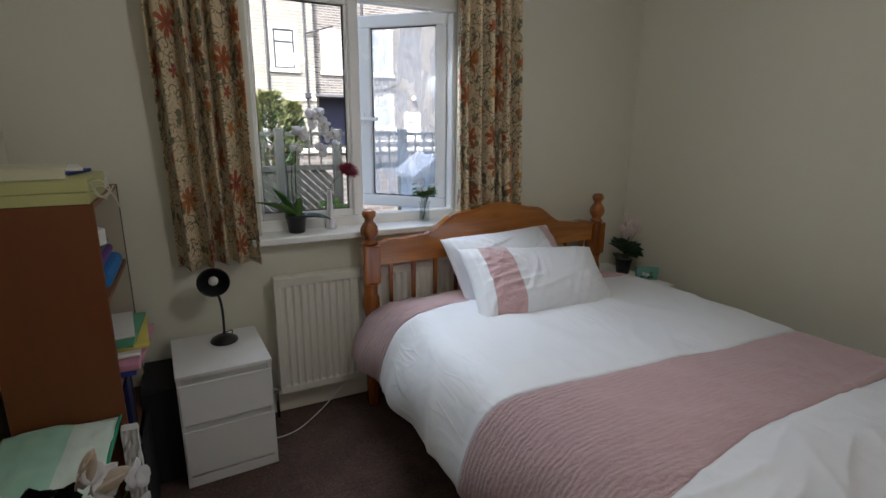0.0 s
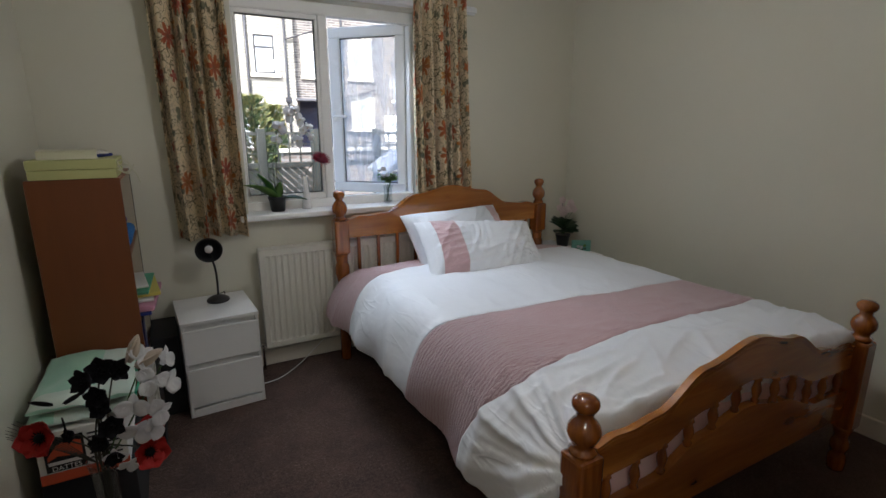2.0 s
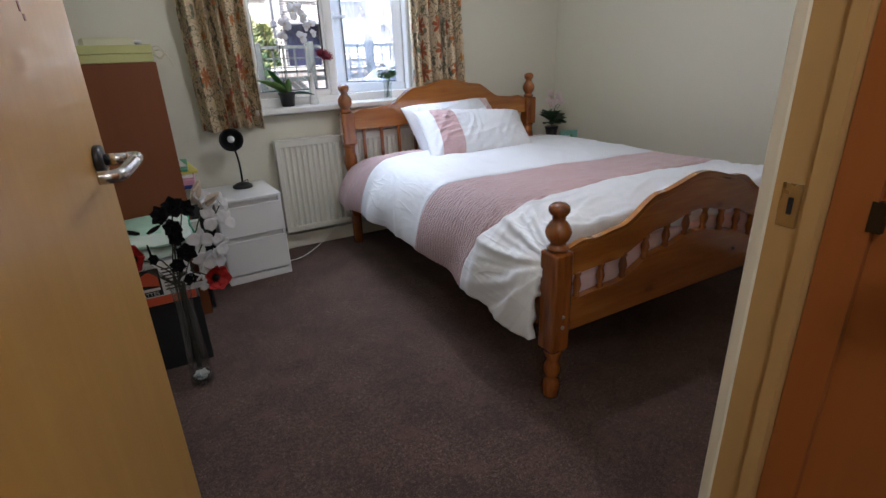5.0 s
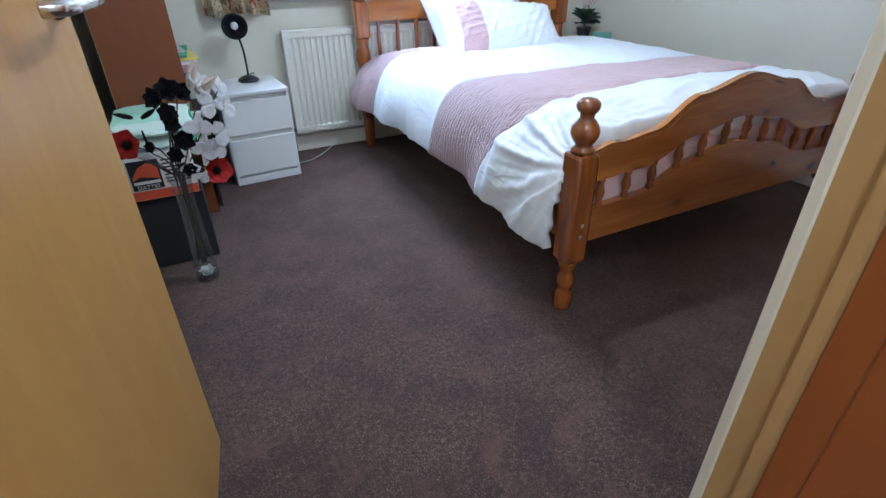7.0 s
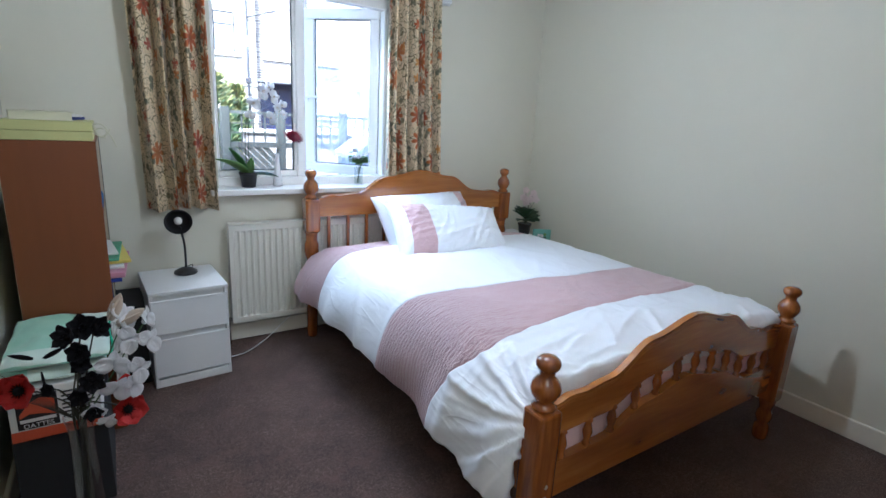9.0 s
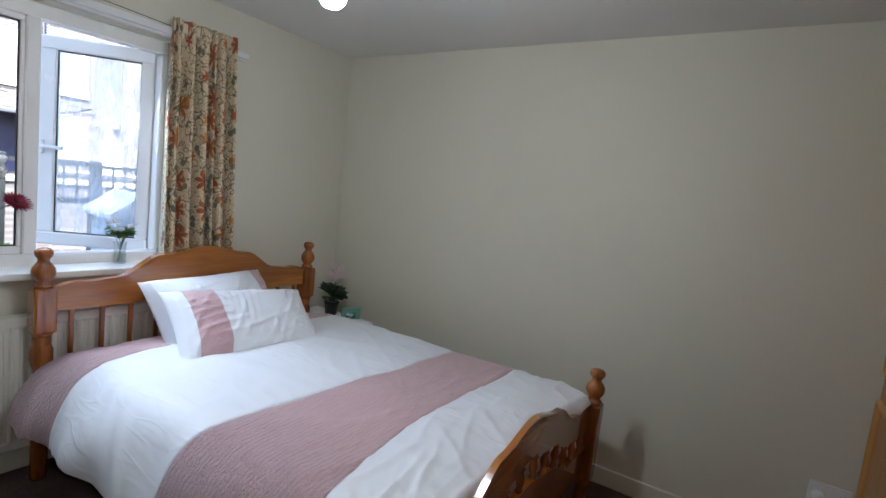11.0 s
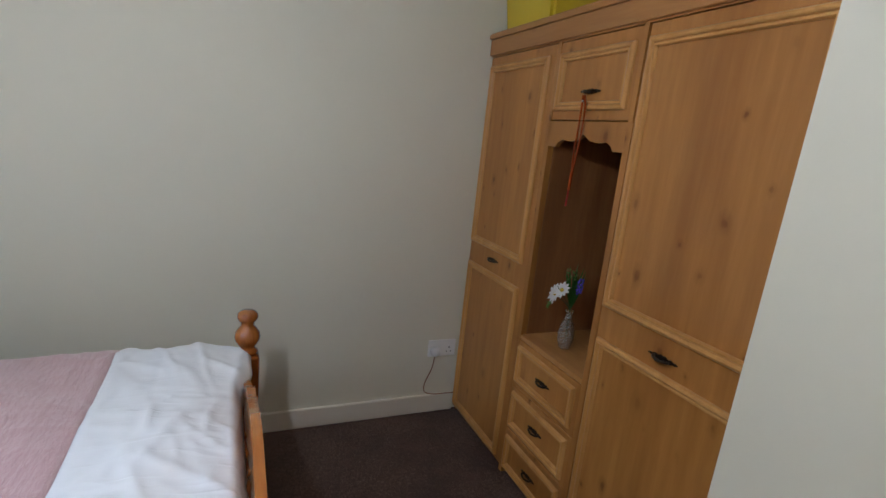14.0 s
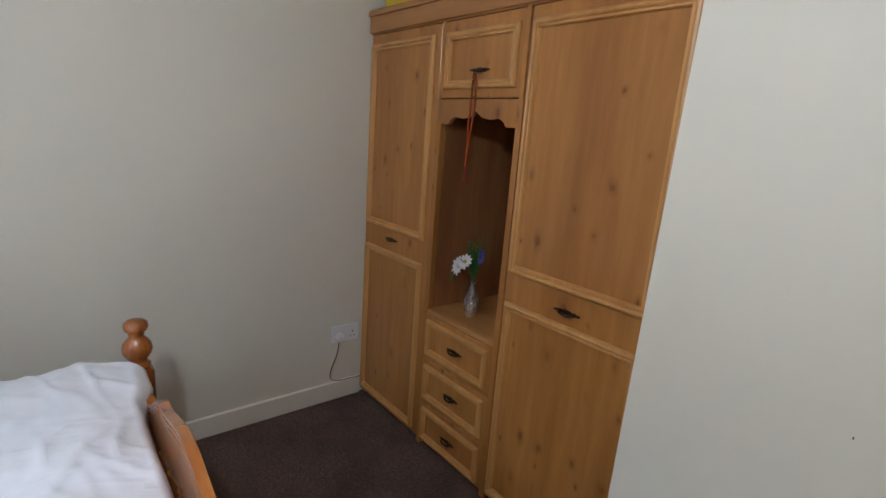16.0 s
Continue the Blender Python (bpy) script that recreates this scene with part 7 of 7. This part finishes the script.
def window_in(parent, x0, x1, z0, z1, y, dark=False, split=0.68):
    w = new("window")
    w.parent = parent
    w.location = Vector(((x0 + x1) / 2, y, z0)) - parent.location
    fm = M["iron"] if dark else M["upvc"]
    part("stone_surround", boxes((x0 - 0.14, x0, y - 0.04, y, z0, z1), (x1, x1 + 0.14, y - 0.04, y, z0, z1), (x0 - 0.16, x1 + 0.16, y - 0.05, y, z1, z1 + 0.26)), M["dressed"], w, "pale dressed stone surround")
    part("sill", boxes((x0 - 0.2, x1 + 0.2, y - 0.10, y, z0 - 0.16, z0), bevel=0.01), M["dressed"], w, "pale stone sill")
    t = 0.06
    zs = z0 + (z1 - z0) * split
    part("frame", boxes((x0, x0 + t, y - 0.025, y, z0, z1), (x1 - t, x1, y - 0.025, y, z0, z1), (x0 + t, x1 - t, y - 0.025, y, z0, z0 + t), (x0 + t, x1 - t, y - 0.025, y, z1 - t, z1), (x0 + t, x1 - t, y - 0.025, y, zs - t / 2, zs + t / 2)), fm, w, "dark window frame" if dark else "white window frame")
    part("pane", boxes((x0 + t, x1 - t, y - 0.012, y - 0.004, z0 + t, zs - t / 2)), M["outdoor_pane"], w)
    part("pane", boxes((x0 + t, x1 - t, y - 0.012, y - 0.004, zs + t / 2, z1 - t)), M["outdoor_pane"], w)
    return w


def pipe(parent, pts, r=0.05, name="drainpipe"):
    bm = bmesh.new()
    tube(bm, pts, r, 8)
    return part(name, bm, M["iron"], parent, "dark iron pipe")


hs = thing("terrace_house", (1.0, 22.0, GZ), "pale stone terraced house with a dark-framed upper window and iron pipes", "house")
part("wall", boxes((-12.0, 5.10, 22.0, 29.0, GZ, 6.90)), M["stone_pale"], hs, "pale coursed stone wall")
part("roof", boxes((-12.2, 5.10, 21.80, 29.2, 7.06, 7.30)), M["slate"], hs, "dark slate roof edge")
part("stone_band", boxes((-12.0, 5.10, 21.94, 22.0, 2.36, 2.60)), M["dressed"], hs, "pale stone band course")
part("gutter", boxes((-12.1, 5.10, 21.82, 21.99, 6.92, 7.06), bevel=0.03), M["iron"], hs)
bm = bmesh.new()
for k in range(26):
    y0, z0 = 21.84 + 0.16 * k, 7.28 + 0.115 * k
    box(bm, -12.2, 5.10, y0, y0 + 0.22, z0, z0 + 0.13)
tagged(part("roof_slates", bm, M["slate"], hs, "courses of dark roof slates"), kind="stuff")
for k in range(14):
    part("corbel", boxes((-8.0 + 0.95 * k, -7.86 + 0.95 * k, 21.88, 22.0, 6.80, 6.92)), M["dressed"], hs, "pale stone gutter corbel")
window_in(hs, 3.50, 4.30, 3.60, 5.08, 22.0, True)
window_in(hs, -1.4, -0.4, 3.60, 5.08, 22.0)
window_in(hs, 0.4, 1.5, 0.55, 2.0, 22.0)
window_in(hs, 2.6, 3.5, 0.55, 2.0, 22.0)
pipe(hs, [(3.22, 21.93, 6.9), (3.22, 21.93, 2.6), (3.28, 21.93, GZ)])
pipe(hs, [(4.72, 21.93, 6.9), (4.74, 21.93, 2.4), (4.78, 21.93, GZ)], 0.045)
pipe(hs, [(4.72, 21.92, 4.95), (5.3, 21.90, 5.15), (5.9, 21.90, 5.35)], 0.035, "waste_pipe")
part("hopper", boxes((4.62, 4.86, 21.83, 21.99, 2.45, 2.68), bevel=0.03), M["iron"], hs)

h2 = thing("terrace_house", (8.0, 22.3, GZ), "grey weathered stone terraced house with white windows and arched-light door", "house")
part("wall", boxes((5.10, 6.9, 22.35, 29.0, 2.62, 6.95), (6.9, 20.0, 22.35, 29.0, GZ, 6.95), (5.10, 5.30, 22.35, 29.0, GZ, 2.62)), M["stone_grey"], h2, "grey coursed stone wall")
part("roof", boxes((5.10, 20.2, 22.1, 29.2, 7.10, 7.35)), M["slate"], h2, "dark slate roof edge")
part("gutter", boxes((5.12, 20.1, 22.14, 22.33, 6.96, 7.10), bevel=0.03), M["iron"], h2)
bm = bmesh.new()
for k in range(26):
    y0, z0 = 22.14 + 0.16 * k, 7.33 + 0.115 * k
    box(bm, 5.11, 20.2, y0, y0 + 0.22, z0, z0 + 0.13)
tagged(part("roof_slates", bm, M["slate"], h2, "courses of dark roof slates"), kind="stuff")
part("passage", boxes((5.30, 6.9, 23.0, 23.1, GZ, 2.62)), M["navy"], h2, "dark navy covered passage")
part("canopy", boxes((5.05, 7.2, 21.7, 22.35, 2.54, 2.64), bevel=0.01), M["slate"], h2, "thin slate canopy")
window_in(h2, 5.60, 6.45, 3.62, 5.06, 22.35)
window_in(h2, 7.70, 8.55, 3.62, 5.20, 22.35)
window_in(h2, 7.75, 8.60, 1.30, 2.55, 22.35)
window_in(h2, 12.6, 13.5, 3.62, 5.20, 22.35)
window_in(h2, 12.6, 13.5, 1.30, 2.55, 22.35)
dr = new("front_door")
dr.parent = h2
dr.location = Vector((9.6, 22.35, GZ)) - h2.location
part("panel", boxes((9.22, 10.02, 22.29, 22.35, GZ, 1.98), bevel=0.01), M["upvc"], dr, "white panelled front door")
bm = bmesh.new()
n = 12
pts = [(9.62 + 0.27 * math.cos(math.pi * k / n), 1.52 + 0.27 * math.sin(math.pi * k / n)) for k in range(n, -1, -1)]
slab(bm, (pts, [(x, 1.50) for x, z in pts]), 22.275, 22.289)
part("fanlight", bm, M["outdoor_pane"], dr, "half-round glazed light")
bm = bmesh.new()
for k in range(1, 5):
    a = math.pi * k / 5
    tube(bm, [(9.62 + 0.07 * math.cos(a), 22.27, 1.52 + 0.07 * math.sin(a)), (9.62 + 0.27 * math.cos(a), 22.27, 1.52 + 0.27 * math.sin(a))], 0.014, 5)
part("glazing_bars", bm, M["upvc"], dr)
bm = bmesh.new()
bmesh.ops.create_icosphere(bm, subdivisions=2, radius=0.11)
bmesh.ops.translate(bm, verts=bm.verts, vec=(9.66, 22.2, 2.62))
part("porch_lamp", bm, M["upvc"], h2, "round white porch lamp", smooth=True)
pipe(h2, [(7.25, 22.28, 6.9), (7.25, 22.28, GZ)])
pipe(h2, [(7.3, 22.2, 2.75), (8.0, 22.2, 2.85), (8.8, 22.2, 3.15)], 0.03, "waste_pipe")

wl = thing("garden_wall", (8, 20.5, GZ), "low grey stone garden wall in front of the grey house", "garden wall")
part("brickwork", boxes((6.2, 14.0, 19.4, 19.65, GZ, 0.75)), M["stone_grey"], wl)
part("coping", boxes((6.15, 14.05, 19.36, 19.69, 0.75, 0.82), bevel=0.01), M["dressed"], wl)

# fence with a trellis top
fence = thing("fence", (1.0, 5.5, GZ), "grey weathered timber fence with diagonal boards and a trellis top", "fence")
FY = 5.5
posts = [-2.72, -0.92, 0.86, 1.46, 2.22, 4.0, 5.8]
for x in posts:
    part("post", boxes((x - 0.045, x + 0.045, FY - 0.045, FY + 0.045, GZ, 1.36), bevel=0.006), M["fence"], fence)
for a, b in zip(posts, posts[1:]):
    x0, x1 = a + 0.05, b - 0.05
    part("top_rail", boxes((x0, x1, FY - 0.02, FY + 0.02, 1.29, 1.325)), M["fence"], fence)
    part("mid_rail", boxes((x0, x1, FY - 0.025, FY + 0.025, 0.93, 0.985)), M["fence"], fence)
    part("bottom_rail", boxes((x0, x1, FY - 0.025, FY + 0.025, -0.12, -0.06)), M["fence"], fence)
    n = max(2, round((x1 - x0) / 0.115))
    for k in range(1, n):
        x = x0 + (x1 - x0) * k / n
        part("trellis_slat", boxes((x - 0.009, x + 0.009, FY - 0.006, FY + 0.006, 0.985, 1.29)), M["fence"], fence)
    for k in (1, 2):
        z = 0.985 + 0.305 * k / 3
        part("trellis_bar", boxes((x0, x1, FY + 0.006, FY + 0.016, z - 0.008, z + 0.008)), M["fence"], fence)
    # diagonal boards
    if a == 1.46:
        continue
    lo, hi = -0.06, 0.93
    step = 0.088
    s = x0 - (hi - lo)
    while s < x1:
        # board runs down to the right: from (s, hi) to (s + hi - lo, lo)
        w = 0.074
        pa = []
        for off in (0, w):
            xs, xe = s + off, s + off + (hi - lo)
            zs, ze = hi, lo
            if xs < x0:
                zs, xs = hi - (x0 - xs), x0
            if xe > x1:
                ze, xe = lo + (xe - x1), x1
            pa.append((xs, zs, xe, ze))
        (ax, az, bx, bz), (cx, cz, dx, dz) = pa
        if bx - ax > 0.03 and dx - cx > 0.03 and az > bz and cz > dz:
            bm = bmesh.new()
            slab(bm, ([(cx, cz), (dx, dz)], [(ax, az), (bx, bz)]), FY - 0.012, FY + 0.004)
            part("board", bm, M["fence"], fence)
        s += step
bw = thing("brick_pier", (1.84, 7.2, GZ), "rough red brick and stone wall beyond the fence gap", "brick wall")
part("brickwork", boxes((1.4, 3.4, 7.0, 7.25, GZ, 1.02)), M["brick"], bw)
part("coping", boxes((1.36, 3.44, 6.97, 7.28, 1.02, 1.08), bevel=0.01), M["dressed"], bw)
dw = thing("stone_wall", (0.0, 10.5, GZ), "dark dry stone wall behind the fence", "stone wall")
part("stonework", boxes((-8, 6.0, 10.6, 11.0, GZ, 0.98)), M["stone_grey"], dw)
shed = thing("playhouse", (2.46, 4.9, GZ), "pale blue painted board playhouse with a pitched roof", "playhouse")
part("front_board", boxes((2.06, 2.50, 4.65, 5.15, GZ, 0.93)), M["blue_shed"], shed)
bm = bmesh.new()
slab(bm, ([(1.98, 0.92), (2.27, 1.12), (2.56, 0.92)], [(1.98, 0.88), (2.27, 0.93), (2.56, 0.88)]), 4.60, 5.20)
part("roof", bm, M["upvc"], shed)
part("corner_trim", boxes((2.04, 2.08, 4.63, 4.66, GZ, 0.92), (2.48, 2.52, 4.63, 4.66, GZ, 0.92)), M["upvc"], shed)
tb = thing("garden_table", (1.75, 4.2, GZ), "dark garden table with a blue cover seen below the open casement", "garden table")
part("table_top", boxes((1.2, 2.1, 3.9, 4.5, 0.40, 0.44), bevel=0.01), M["navy"], tb)
for x, y in ((1.25, 3.95), (2.05, 3.95), (1.25, 4.45), (2.05, 4.45)):
    part("leg", boxes((x - 0.02, x + 0.02, y - 0.02, y + 0.02, GZ, 0.40)), M["iron"], tb)


def conifer(x, y, h, r, seed, top_mat="conifer_tip"):
    rnd = random.Random(seed)
    t = thing("conifer", (x, y, GZ), "bushy green garden conifer with yellowish upper sprays", "tree")
    bm = bmesh.new()
    tube(bm, [(x, y, GZ), (x + 0.03, y, GZ + h * 0.5), (x, y, GZ + h * 0.92)], 0.06, 8, 0, 0.015)
    for k in range(16):
        a, z = k * 2.4, GZ + h * (0.25 + 0.04 * k)
        tube(bm, [(x, y, z), (x + r * 0.6 * math.cos(a), y + r * 0.6 * math.sin(a), z + 0.18)], 0.015, 5, 0, 0.006)
    part("trunk", bm, M["soil"], t, "brown trunk and limbs")
    bm = bmesh.new()
    for k in range(5200):
        u = rnd.random() ** 0.8
        a = rnd.uniform(0, 2 * math.pi)
        z = GZ + h * (0.12 + 0.88 * u)
        lobes = 1 + 0.22 * math.sin(3 * a + seed) + 0.18 * math.sin(5 * a + 9 * u)
        rr = r * (1 - 0.75 * u ** 1.6) * lobes * rnd.uniform(0.55, 1.05)
        c = Vector((x + rr * math.cos(a), y + rr * math.sin(a), z))
        d = Vector((math.cos(a), math.sin(a), rnd.uniform(0.4, 1.6)))
        petal(bm, c, d, (rnd.uniform(-1, 1), rnd.uniform(-1, 1), rnd.uniform(-1, 1)), rnd.uniform(0.05, 0.11), rnd.uniform(0.015, 0.03), 0.1, 1 if rnd.random() < 0.15 + 0.55 * u ** 2 else 0, n=2)
    tagged(part("crown", bm, [M["conifer"], M[top_mat]], t, "small dense green sprays"), kind="stuff")
    return t


M["conifer_tip"] = surf("conifer_tip_yellow", (0.19, 0.19, 0.06), 0.7, var=0.3, scale=8)
M["conifer"] = surf("conifer_green", (0.050, 0.095, 0.040), 0.7, var=0.4, scale=6)
conifer(0.62, 9.0, 1.9, 0.68, 1)
conifer(1.30, 9.0, 2.10, 0.50, 2)
conifer(1.72, 9.2, 1.95, 0.26, 3)
conifer(-0.6, 9.3, 2.0, 0.6, 5)
shrub = thing("shrub", (1.28, 5.1, GZ), "low yellow-green shrub in front of the fence", "shrub")
rnd = random.Random(8)
bm = bmesh.new()
for k in range(700):
    a, u = rnd.uniform(0, 6.28), rnd.random()
    rr = 0.24 * math.sqrt(max(0, 1 - (u - 0.3) ** 2 / 0.5)) * rnd.uniform(0.4, 1.05)
    petal(bm, (1.28 + rr * math.cos(a), 5.1 + rr * 0.8 * math.sin(a), GZ + 0.02 + 0.82 * u), (math.cos(a), math.sin(a), rnd.uniform(0, 1.5)), (rnd.uniform(-1, 1), rnd.uniform(-1, 1), 0.3), 0.06, 0.03, 0.1, n=2)
tagged(part("leaves", bm, M["leaf_light"], shrub, "small yellow-green leaves"), kind="stuff")
bm = bmesh.new()
for k in range(9):
    a = k * 2.4
    tube(bm, [(1.28, 5.1, GZ), (1.28 + 0.15 * math.cos(a), 5.1 + 0.12 * math.sin(a), GZ + 0.5)], 0.006, 5)
part("twigs", bm, M["stem"], shrub, "brown twigs")
